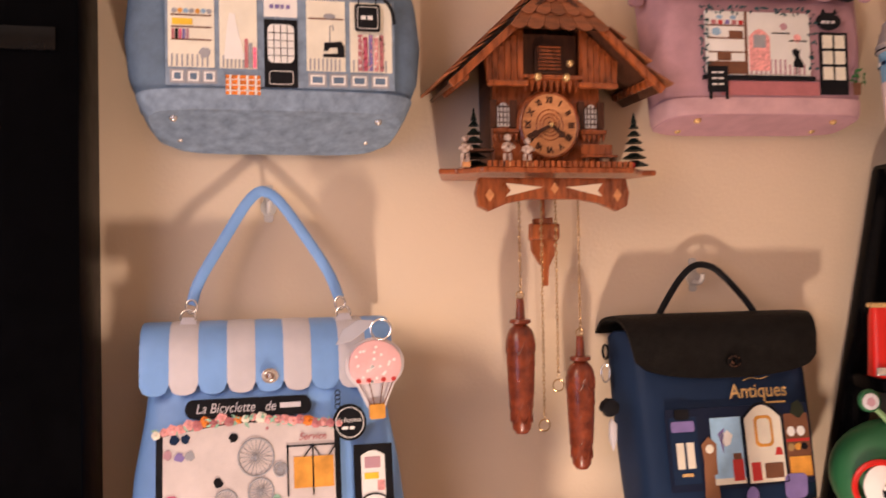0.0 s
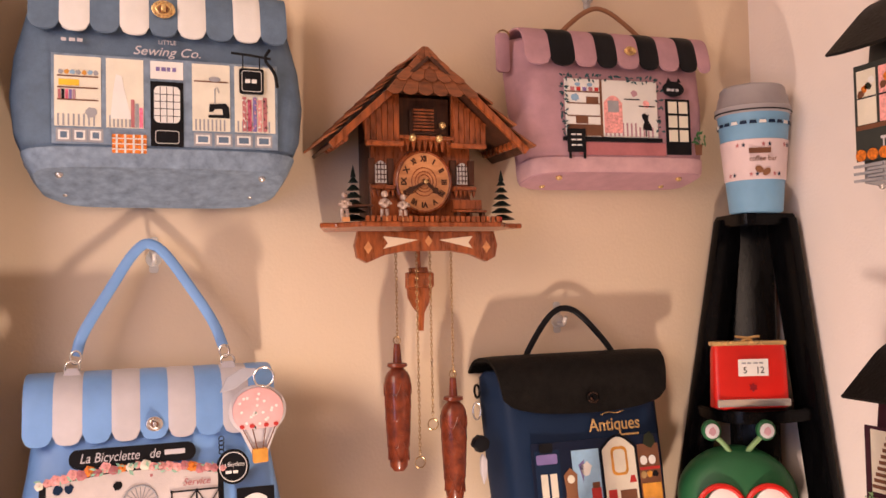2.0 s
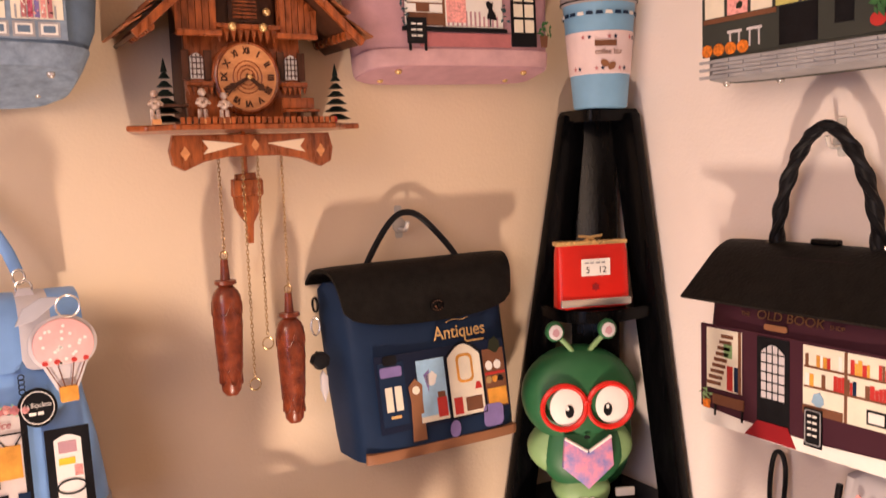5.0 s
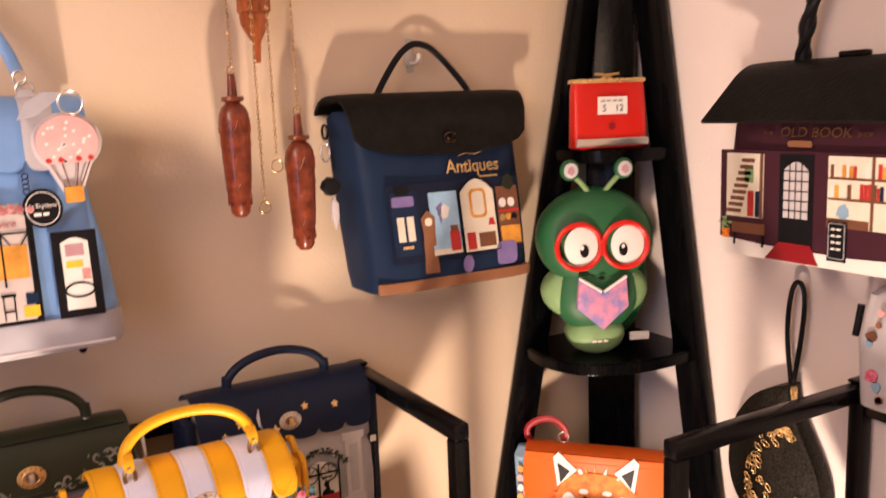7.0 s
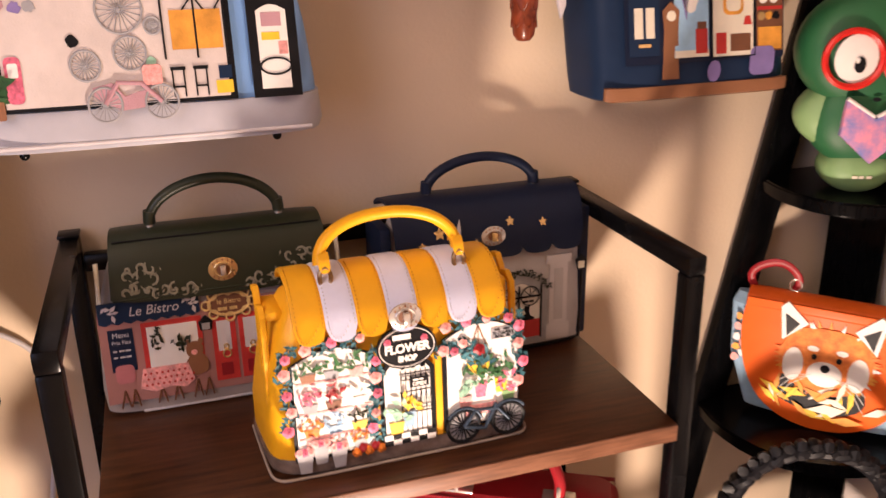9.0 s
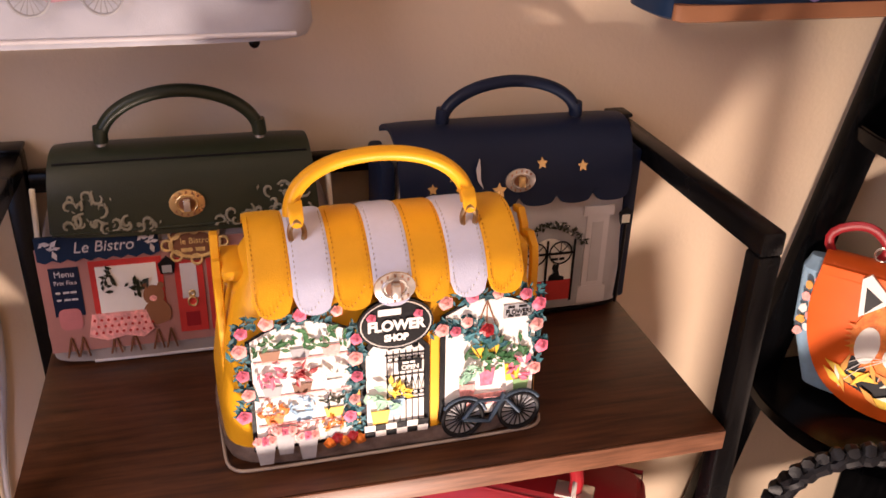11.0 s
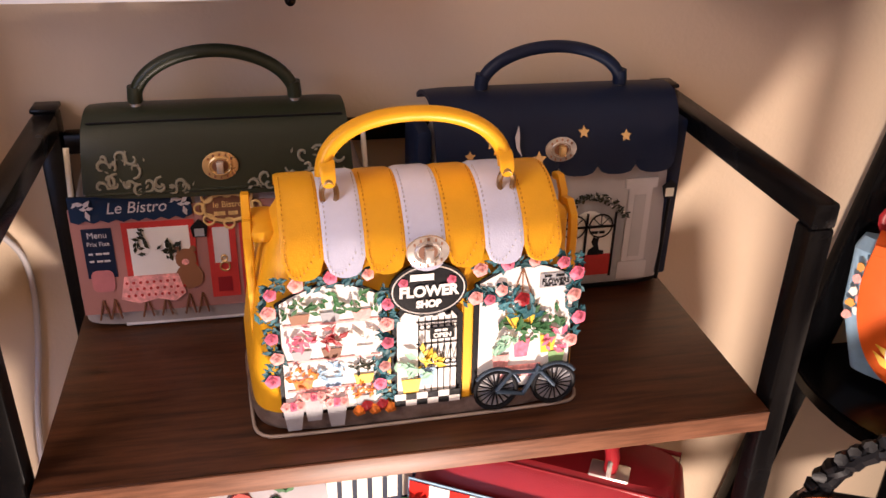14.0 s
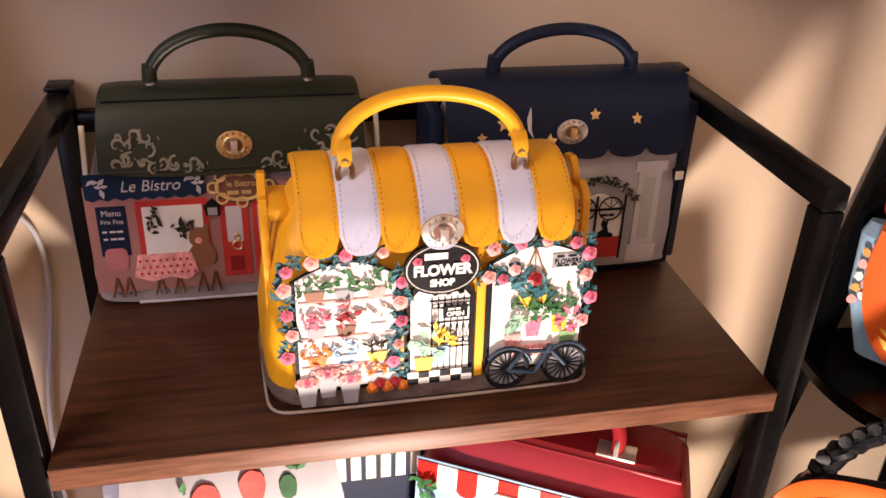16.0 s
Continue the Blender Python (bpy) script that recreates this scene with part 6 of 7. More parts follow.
def caterpillar_bag(m):
    b = thing("green_bug_backpack", m, "bottle green novelty backpack with red round spectacles", "novelty bag")
    def puff(name, cx, cz, rx, rz, d, mat, y=0.0, label=""):
        bm = bmesh.new()
        bmesh.ops.create_uvsphere(bm, u_segments=28, v_segments=18, radius=1)
        for v in bm.verts:
            s = v.co.copy()
            v.co = Vector((cx + rx * s.x, y + d * math.copysign(abs(s.y) ** 0.6, s.y), cz + rz * s.z))
        return part(name, bm, mat, b, label, smooth=True)
    puff("foot_pad", 0, 0.034, 0.055, 0.036, 0.045, LIME)
    puff("arms_pad", 0, 0.112, 0.102, 0.058, 0.040, LIME)
    puff("belly", 0, 0.108, 0.083, 0.072, 0.050, GREEN)
    puff("head", 0, 0.205, 0.110, 0.088, 0.055, GREEN)
    puff("back_pocket", 0.055, 0.12, 0.058, 0.10, 0.05, GREEN, 0.045)
    for sx in (-1, 1):
        x = sx * 0.043
        slab("eye", oval(x + 0.005, 0.198, 0.031, 0.034), -0.052, 0.004, WHITE, b, bevel=0.001)
        slab("pupil", oval(x + 0.014 * 0.6 + (0.002 if sx < 0 else -0.012), 0.190, 0.008, 0.011), -0.056, 0.002, BLACK, b)
        slab("glint", oval(x + 0.004 + (0.002 if sx < 0 else -0.008), 0.196, 0.003, 0.004), -0.058, 0.0008, WHITE, b)
        ring("spectacle_rim", (x, -0.058, 0.198), 0.041, 0.0050, RED, b, n=32, squash=0.93, label="red round spectacle rim")
        tube("feeler", smooth_line([(sx * 0.010, -0.02, 0.278), (sx * 0.024, -0.025, 0.298), (sx * 0.046, -0.025, 0.318)]), 0.005, LIME, b)
        puff("feeler_tip", sx * 0.050, 0.325, 0.018, 0.018, 0.010, GREEN, -0.025)
        slab("feeler_disc", oval(sx * 0.050, 0.325, 0.013, 0.013), -0.034, 0.003, PALEGREY, b, bevel=0.001)
        slab("feeler_dot", blob(sx * 0.050, 0.325, 0.007, 4), -0.037, 0.0008, PINK, b)
    tube("spectacle_bridge", [(-0.006, -0.058, 0.204), (0, -0.060, 0.207), (0.006, -0.058, 0.204)], 0.0045, RED, b)
    slab("mouth", oval(0, 0.142, 0.006, 0.003), -0.052, 0.002, BLACK, b)
    bk = slab("book", [(-0.048, 0.092), (-0.044, 0.142), (0.0, 0.116), (0.044, 0.142), (0.048, 0.092), (0.0, 0.052)], -0.052, 0.010, material("marbled_paper", (0.65, 0.22, 0.28), 0.5, dark=(0.12, 0.20, 0.50), scale=45, vary=0.3), b, "open patterned book", 0.001)
    for sx in (-1, 1):
        tube("page_edge", [(sx * 0.002, -0.060, 0.119), (sx * 0.044, -0.060, 0.144)], 0.003, WHITE, bk)
    bars(-0.016, 0.016, 0.028, -0.046, 0.004, CREAM, b, 3)
    box("strap_tag", (0.062, -0.03, 0.022), (0.098, -0.022, 0.036), WHITE, b, 0.001)
    return b


caterpillar_bag(pose(0.569, -0.138, 1.1025, 0, 0, -25) @ Matrix.Diagonal((0.93, 1, 1, 1)))


def panda_bag(m):
    b = thing("red_panda_handbag", m, "burnt orange saddle bag with a red panda applique", "handbag")
    loft("body", [(0.0, 0.10, 0.10, -0.03, 0.0), (0.01, 0.13, 0.13, -0.045, 0.0), (0.10, 0.165, 0.165, -0.05, 0.0), (0.185, 0.172, 0.172, -0.045, 0.0), (0.20, 0.165, 0.165, -0.03, -0.005)], BLUEP, b, power=4, label="pale blue floral side")
    out = [(-0.165, 0.205)] + [(-0.172 + 0.0, 0.15), (-0.160, 0.09), (-0.125, 0.035), (-0.07, 0.006), (0.0, -0.004), (0.07, 0.006), (0.125, 0.035), (0.160, 0.09), (0.172, 0.15), (0.165, 0.205)]
    fl = slab("flap", smooth_line(out), -0.050, 0.006, ORANGE, b, "burnt orange half-moon flap", 0.002)
    strip("flap_top", -0.166, 0.166, [(0.0, 0.203), (-0.025, 0.212), (-0.048, 0.206), (-0.054, 0.19)], ORANGE, b, 0.003)
    y = -0.0562
    FUR = material("red_panda_fur_print", (0.72, 0.24, 0.05), 0.6, dark=(0.45, 0.10, 0.02), scale=60, vary=0.3)
    hd = slab("panda_head", smooth_line([(-0.075, 0.135), (-0.060, 0.165), (-0.03, 0.175), (0.03, 0.175), (0.060, 0.165), (0.075, 0.135), (0.070, 0.105), (0.03, 0.080), (-0.03, 0.080), (-0.070, 0.105)]), y, 0.003, FUR, b, "plain panda head shape", 0.001)
    for sx in (-1, 1):
        slab("ear", [(sx * 0.072, 0.150), (sx * 0.080, 0.196), (sx * 0.070, 0.204), (sx * 0.035, 0.178)], y, 0.004, WHITE, b)
        slab("ear_inner", [(sx * 0.066, 0.156), (sx * 0.072, 0.188), (sx * 0.048, 0.176)], y - 0.004, 0.001, BLACK, b)
        slab("cheek", oval(sx * 0.050, 0.118, 0.016, 0.024), y - 0.003, 0.001, WHITE, b)
        slab("brow", oval(sx * 0.022, 0.145, 0.009, 0.004), y - 0.003, 0.001, WHITE, b)
        slab("eye", oval(sx * 0.019, 0.134, 0.0042, 0.004), y - 0.004, 0.001, BLACK, b)
    g = random.Random(17)
    for k in range(44):
        a = g.uniform(0, 2 * math.pi)
        cx, cz = 0.070 * math.cos(a), 0.130 + 0.046 * math.sin(a)
        ux, uz = math.cos(a), math.sin(a)
        slab("fur_tuft", [(cx - uz * 0.003, cz + ux * 0.003), (cx + ux * 0.013, cz + uz * 0.011), (cx + uz * 0.003, cz - ux * 0.003)], y - 0.001 - 0.00004 * k, 0.0012, (FUR, WHITE, FUR, ORANGEP)[k % 4], hd)
    slab("muzzle", oval(0, 0.111, 0.027, 0.018), y - 0.0032, 0.0018, WHITE, b)
    slab("nose", oval(0, 0.120, 0.007, 0.0055), y - 0.005, 0.0018, BLACK, b)
    slab("chest", smooth_line([(-0.080, 0.085), (-0.03, 0.096), (0.0, 0.090), (0.03, 0.096), (0.080, 0.085), (0.085, 0.045), (0.0, 0.022), (-0.085, 0.045)]), y, 0.002, BLACK, b)
    g = random.Random(6)
    for k in range(26):
        x, z, a, L = g.uniform(-0.09, 0.09), g.uniform(0.02, 0.06), g.uniform(-0.2, 3.3), g.uniform(0.04, 0.07)
        dx, dz = math.cos(a) * L, math.sin(a) * L * 0.7
        slab("bamboo_leaf", [(x, z), (x + dx * 0.5 - dz * 0.12, z + dz * 0.5 + dx * 0.12), (x + dx, z + dz), (x + dx * 0.5 + dz * 0.12, z + dz * 0.5 - dx * 0.12)], y - 0.002 - 0.0002 * k, 0.001, (YELP, ORANGEP, CREAM)[k % 3], b)
    for sx in (-1, 1):
        for k in range(3):
            tube("whisker", [(sx * 0.02, y - 0.006, 0.108), (sx * 0.05, y - 0.006, 0.104 - 0.008 * k), (sx * 0.066, y - 0.006, 0.092 - 0.012 * k)], 0.0005, WHITE, b, 4)
    for k in range(10):
        slab("printed_leaf", blob(-0.154 + (k % 2) * 0.012, 0.095 + 0.009 * k, 0.0065, k), -0.0485, 0.0018, (PEACH, WHITE, ORANGEP)[k % 3], b)
    grow = Matrix.Translation((0, 0, 0.128)) @ Matrix.Diagonal((1.22, 1, 1.18, 1)) @ Matrix.Translation((0, 0, -0.135))
    for o in b.children_recursive:
        if o.name.split(".")[0] in ("panda_head", "fur_tuft", "ear", "ear_inner", "cheek", "brow", "eye", "muzzle", "nose", "whisker"):
            o.data.transform(grow)
    slim = Matrix.Diagonal((0.87, 1, 1, 1))
    for o in b.children_recursive:
        if o.name.split(".")[0] not in ("body", "printed_leaf"):
            o.data.transform(slim)
    tube("strap", smooth_line([(-0.13, -0.015, 0.195), (-0.155, -0.02, 0.235), (-0.10, -0.02, 0.262), (-0.06, -0.02, 0.235), (-0.075, -0.015, 0.205)]), 0.007, CRIMSON, b, flat=0.4, label="red leather strap")
    ring("strap_ring", (-0.070, -0.02, 0.222), 0.010, 0.002, SILVER, b)
    return b


panda_bag(pose(0.567, -0.146, 0.7205, 0, 1, -46) @ Matrix.Diagonal((0.88, 1, 1, 1)))


def braided_bag(m):
    b = thing("black_braided_handbag", m, "black leather handbag with a braided top handle", "handbag")
    loft("body", [(0.0, 0.12, 0.10, -0.05, 0.03), (0.006, 0.135, 0.12, -0.06, 0.04), (0.10, 0.130, 0.11, -0.055, 0.035), (0.14, 0.12, 0.10, -0.03, 0.01), (0.145, 0.11, 0.09, -0.02, 0.0)], leather("black_soft_leather", (0.012, 0.012, 0.014), 0.38), b)
    bm = bmesh.new()
    pts = handle_line(-0.092, 0.092, 0.138, 0.095, -0.012, n=70, power=2.0)
    for k in range(3):
        add_tube(bm, [Vector(p) + Vector((0.007 * math.cos(i * 0.6 + k * 2.094), 0.006 * math.sin(2 * (i * 0.6 + k * 2.094)), 0.007 * math.sin(i * 0.6 + k * 2.094))) for i, p in enumerate(pts)], 0.0065, 7)
    part("braided_handle", bm, BLACK, b, "black braided leather handle", smooth=True)
    for x in (-0.092, 0.092):
        ring("clasp", (x, -0.012, 0.142), 0.011, 0.003, SILVER, b)
    slab("front_panel", rect(-0.09, 0.02, 0.09, 0.10, 0.02), -0.060, 0.003, CHARCOAL, b, bevel=0.001)
    orange = tube("shoulder_strap", smooth_line([(-0.128, -0.052, 0.118), (-0.122, -0.046, 0.140), (-0.100, -0.036, 0.149), (-0.070, -0.032, 0.151), (-0.030, -0.036, 0.150), (0.010, -0.034, 0.1515), (0.050, -0.040, 0.150)]), 0.010, ORANGE, b, 10, 0.35, label="orange leather strap with violet stitching")
    for k in range(9):
        box("stitch", (-0.095 + k * 0.016, -0.030, 0.1535), (-0.089 + k * 0.016, -0.027, 0.1550), PURPLEP, orange)
    return b


braided_bag(pose(0.428, -0.292, 0.5005, 0, 0, -24) @ Matrix.Diagonal((1.28, 1, 1.20, 1)))
st = thing("low_stool", pose(0.428, -0.292, 0, 0, 0, -24), "small black stool in front of the corner shelf", "stool")
box("stool_top", (-0.19, -0.10, 0.471), (0.19, 0.065, 0.4998), BLACK_WOOD, st, 0.004)
for x in (-0.172, 0.172):
    for y in (-0.085, 0.05):
        box("stool_leg", (x - 0.012, y - 0.012, 0), (x + 0.012, y + 0.012, 0.471), BLACK_WOOD, st, 0.002)

# ---- on the rack's upper shelf ----
def flower_bag(m):
    b = thing("flower_shop_handbag", m, "marigold leather handbag printed as a flower shop", "handbag", "shop-front bags")
    loft("body", [(0.0, 0.135, 0.140, -0.125, -0.015), (0.004, 0.148, 0.155, -0.137, -0.004), (0.014, 0.150, 0.160, -0.140, 0.0), (0.06, 0.149, 0.160, -0.138, 0.0), (0.12, 0.143, 0.150, -0.134, -0.012), (0.160, 0.132, 0.138, -0.128, -0.026), (0.186, 0.118, 0.122, -0.108, -0.040), (0.193, 0.108, 0.111, -0.098, -0.048)], YELLOW, b, power=6)
    loft("base_band", [(-0.0005, 0.137, 0.142, -0.127, -0.013), (0.0035, 0.1505, 0.1575, -0.1395, -0.002), (0.012, 0.1525, 0.1625, -0.1425, 0.002), (0.022, 0.1523, 0.1623, -0.142, 0.002), (0.0225, 0.147, 0.156, -0.135, -0.004)], material("brown_print_leather", (0.26, 0.20, 0.17), 0.35, dark=(0.07, 0.045, 0.035), scale=35), b, "printed brown base band")
    tube("piping", smooth_line([(-0.158, -0.010, 0.003), (-0.1555, -0.100, 0.003), (-0.152, -0.1395, 0.003), (-0.120, -0.1425, 0.003), (0.0, -0.143, 0.003), (0.120, -0.1425, 0.003), (0.152, -0.1395, 0.003), (0.1555, -0.100, 0.003), (0.158, -0.010, 0.003)]), 0.0016, material("tan_piping", (0.42, 0.34, 0.28), 0.45), b)
    # gusset folds at the sides
    for sx in (-1, 1):
        for k in range(2):
            strip("gusset", sx * 0.145 - 0.004, sx * 0.145 + 0.004, [(-0.045 - 0.03 * k, 0.186 - 0.012 * k), (-0.055 - 0.03 * k, 0.190 - 0.012 * k), (-0.066 - 0.03 * k, 0.182 - 0.01 * k), (-0.070 - 0.028 * k, 0.15), (-0.075 - 0.026 * k, 0.02)], YELLOW, b, 0.006)
        box("gusset_rail", (sx * 0.130 - 0.012, -0.100, 0.168), (sx * 0.130 + 0.008, -0.045, 0.179), YELLOW, b, 0.004)
    path = [(-0.038, 0.194), (-0.046, 0.204), (-0.075, 0.210), (-0.102, 0.206), (-0.130, 0.186), (-0.1450, 0.155)]
    xs = [-0.120 + 0.240 * i / 7 for i in range(8)]
    STITCH_Y = material("amber_thread", (0.58, 0.25, 0.01), 0.7)
    STITCH_W = material("grey_thread", (0.50, 0.48, 0.52), 0.7)
    awning(b, xs, [YELLOW, LILAC_W], path, 0.016, 0.005, -0.01, stitch=(STITCH_Y, STITCH_W))
    turn_lock(b, 0.0, -0.1460, 0.173, 1.15, SILVER, SILVER)
    hd = tube("handle", handle_line(-0.080, 0.078, 0.222, 0.044, -0.096, power=2.2, lean=0.014), 0.0066, YELLOW, b, 14, 1.35)
    for x in (-0.076, 0.076):
        ring("handle_ring", (x, -0.108, 0.212), 0.0062, 0.0026, BRASS, hd, squash=1.7)
        strip("handle_tab", x - 0.0062, x + 0.0062, [(-0.088, 0.228), (-0.097, 0.236), (-0.106, 0.229), (-0.109, 0.217)], YELLOW, hd, 0.0022, 0.006)
    # the printed front, leaning back a little
    sl = 0.055
    y0 = -0.1425
    def yy(z):
        return y0 + sl * (z - 0.022)
    def lay(name, outline, up, thick, mat, parent, label=""):
        return slab(name, outline, y0 - up, thick, mat, parent, label, slope=sl, z_ref=0.022)
    L = lay("shop_window", arch(-0.128, 0.024, -0.034, 0.148, 0.016), 0, 0.0014, BLACK, b, "white printed flower window")
    lay("window_ground", arch(-0.124, 0.028, -0.038, 0.146, 0.014), 0.0014, 0.0008, WHITE, L)
    R = lay("shop_window", arch(0.044, 0.026, 0.137, 0.150, 0.016), 0, 0.0014, BLACK, b, "white printed flower window")
    lay("window_ground", arch(0.049, 0.030, 0.135, 0.148, 0.014), 0.0014, 0.0008, WHITE, R)
    D = lay("shop_door", arch(-0.030, 0.022, 0.034, 0.130, 0.022), 0, 0.002, BLACK, b, "arched shop door with black frame")
    lay("door_ground", arch(-0.025, 0.034, 0.029, 0.126, 0.020), 0.002, 0.0008, WHITE, D)
    lay("door_jamb", rect(0.035, 0.024, 0.042, 0.120), 0, 0.0018, YELLOW, b)
    u = 0.0023
    for z in (0.112, 0.078, 0.050):
        box("print_shelf", (-0.122, yy(z) - u - 0.001, z - 0.0014), (-0.040, yy(z) - u, z + 0.0008), PEACH, L)
    k = 0
    for z, hh in ((0.112, 0.018), (0.078, 0.020), (0.050, 0.016), (0.029, 0.014)):
        for x in (-0.108, -0.082, -0.055):
            k += 1
            mt = (BROWN_L, GREYP, PEACH, GREYP, BROWNP, WHITE, FLAME, BLUEP, YELP, GREYP, GREYP, GREYP)[k - 1]
            pl = (LEAF, LEAF, LEAF, ROSE, CRIMSON, WHITE, FLAME, BLUEP, OLIVE, PEACH, PEACH, FLAME)[k - 1]
            pot(L, x, z, yy(z) - u, 0.018, 0.010, mt, pl, k, hh)
    for x, z, mt, pl, s in ((0.070, 0.046, PEACH, MINT, 1), (0.089, 0.060, ROSE, LEAF, 2), (0.114, 0.062, YELP, LEAF, 3), (0.123, 0.045, LIME, ROSE, 4)):
        pot(R, x, z, yy(z) - u, 0.016, 0.018, mt, pl, s + 20, 0.022)
    leaves(R, [(0.075 + 0.008 * j, 0.090 + 0.004 * (j % 3)) for j in range(7)], yy(0.09) - u, 0.013, LEAF, 31, "printed_leaves", 3)
    box("bench", (0.070, yy(0.04) - u - 0.0012, 0.040), (0.108, yy(0.04) - u, 0.052), PEACH, R)
    sgn = lay("flowers_sign", rect(0.103, 0.126, 0.132, 0.139), u, 0.001, GREYP, R, "small flowers sign")
    words("FLOWERS", 0.1175, 0.1315, yy(0.1315) - u - 0.0014, 0.0068, BLACK, sgn, wide=0.025, bold=0.0001)
    bars(0.107, 0.128, 0.1367, yy(0.1367) - u - 0.001, 0.0018, BLACK, sgn, 2)
    bars(0.107, 0.128, 0.128, yy(0.128) - u - 0.001, 0.0014, BLACK, sgn, 3)
    # wrought iron door
    y = yy(0.07) - 0.0034
    for i in range(7):
        x = -0.006 + i * 0.0058
        tube("iron_bar", [(x, yy(0.036) - 0.0034, 0.036), (x, yy(0.108) - 0.0034, 0.108)], 0.0005, BLACK, D, 4)
    for z in (0.058, 0.083, 0.104):
        tube("iron_rail", [(-0.008, yy(z) - 0.0034, z), (0.029, yy(z) - 0.0034, z)], 0.0006, BLACK, D, 4)
    for i in range(6):
        x = -0.003 + i * 0.0058
        ring("iron_scroll", (x, yy(0.064) - 0.0036, 0.064), 0.0026, 0.0004, BLACK, D, n=10)
        ring("iron_scroll", (x, yy(0.099) - 0.0036, 0.099), 0.0026, 0.0004, BLACK, D, n=10)
        tube("iron_spear", [(x - 0.0025, yy(0.08) - 0.0036, 0.080), (x, yy(0.07) - 0.0036, 0.068), (x + 0.0025, yy(0.08) - 0.0036, 0.080)], 0.0004, BLACK, D, 4)
        if i % 2 == 0:
            flower(D, x, yy(0.112) - 0.0034, 0.112, 0.003, BLACK, "iron_rosette")
    op = lay("open_sign", rect(0.004, 0.088, 0.026, 0.099), 0.0042, 0.001, BLACK, D, "black open sign")
    words("OPEN", 0.015, 0.0915, yy(0.0915) - 0.0054, 0.0062, WHITE, op, bold=0.0002)
    bars(0.008, 0.022, 0.0965, yy(0.0965) - 0.0052, 0.002, WHITE, op, 2)
    pot(D, -0.013, 0.034, yy(0.034) - 0.003, 0.018, 0.016, YELP, MINT, 51, 0.026)
    pot(D, 0.002, 0.042, yy(0.042) - 0.003, 0.015, 0.018, BLUEP, YELP, 52, 0.022)
    for i in range(6):
        for j in range(2):
            lay("check_tile", rect(-0.028 + i * 0.010, 0.024 + j * 0.006, -0.018 + i * 0.010, 0.030 + j * 0.006), 0.0042, 0.001, (BLACK, WHITE)[(i + j) % 2], b)
    # name sign
    N = lay("name_sign", oval(0.002, 0.136, 0.034, 0.024, 32), 0.003, 0.004, BLACK, b, "black oval flower shop sign")
    tube("sign_border", [(x, yy(z) - 0.0073, z) for x, z in oval(0.002, 0.136, 0.0315, 0.0215, 32)], 0.0006, WHITE, N, 4, closed=True)
    words("FLOWER", 0.002, 0.135, yy(0.135) - 0.0078, 0.0135, WHITE, N, wide=0.052, bold=0.0006)
    words("SHOP", 0.002, 0.1235, yy(0.1235) - 0.0078, 0.009, WHITE, N, wide=0.022, bold=0.0005)
    bars(-0.014, 0.018, 0.148, yy(0.148) - 0.0072, 0.006, WHITE, N, 1)
    for x in (-0.020, 0.022):
        flower(N, x, yy(0.144) - 0.0078, 0.144, 0.004, ROSE)
    # garlands of leaves and roses
    g = random.Random(11)
    left = [(-0.132 + g.uniform(-0.006, 0.004), 0.064 + 0.010 * i) for i in range(9)] + [(-0.122 + 0.014 * i, 0.150 + 0.002 * (i % 2)) for i in range(6)] + [(-0.036 + g.uniform(-0.004, 0.004), 0.038 + 0.010 * i) for i in range(11)]
    right = [(0.050 + 0.012 * i, 0.152) for i in range(8)] + [(0.139 + g.uniform(-0.004, 0.004), 0.075 + 0.011 * i) for i in range(7)] + [(0.040 + 0.006 * i, 0.122 + 0.003 * (i % 3)) for i in range(7)]
    for i, (x, z) in enumerate(left + right):
        leaves(b, [(x, z)], yy(z) - 0.002, 0.0095, TEAL, i, "garland_leaves", 10)
        if i % 2 == 0:
            flower(b, x + g.uniform(-0.003, 0.003), yy(z) - 0.0062, z + g.uniform(-0.003, 0.003), g.uniform(0.0048, 0.0066), (ROSE, PEACH)[i % 4 // 2])
    bk = lay("hanging_basket", [(0.072, 0.104), (0.102, 0.104), (0.096, 0.092), (0.087, 0.088), (0.078, 0.092)], 0.003, 0.002, YELP, b, "yellow hanging basket")
    for i in range(3):
        tube("basket_line", [(0.074 + i * 0.010, yy(0.104) - 0.0054, 0.104), (0.082 + i * 0.007, yy(0.09) - 0.0054, 0.090)], 0.0005, BROWNP, bk, 4)
    for dx in (-0.012, 0, 0.012):
        tube("basket_cord", [(0.087, yy(0.146) - 0.003, 0.146), (0.087 + dx, yy(0.112) - 0.004, 0.112)], 0.0006, BROWN_L, bk, 4)
    leaves(b, [(0.076 + 0.007 * j, 0.110) for j in range(4)], yy(0.11) - 0.004, 0.012, TEAL, 77, "basket_plant", 8)
    flower(b, 0.087, yy(0.118) - 0.006, 0.118, 0.007, CRIMSON, "basket_flower")
    # bicycle at the foot of the front
    DARKB = material("slate_blue_enamel", (0.035, 0.055, 0.085), 0.35, 0.3)
    for x in (0.066, 0.122):
        w = wheel(b, x, 0.030, yy(0.03) - 0.005, 0.0195, BLACK, 9, 0.0022, "bicycle_wheel")
        lay("wheel_disc", oval(x, 0.030, 0.018, 0.018), 0.002, 0.001, GREYP, w)
    tube("bicycle_frame", [(0.066, yy(0.03) - 0.007, 0.030), (0.080, yy(0.04) - 0.007, 0.048), (0.108, yy(0.04) - 0.007, 0.046), (0.122, yy(0.03) - 0.007, 0.030)], 0.0022, DARKB, b)
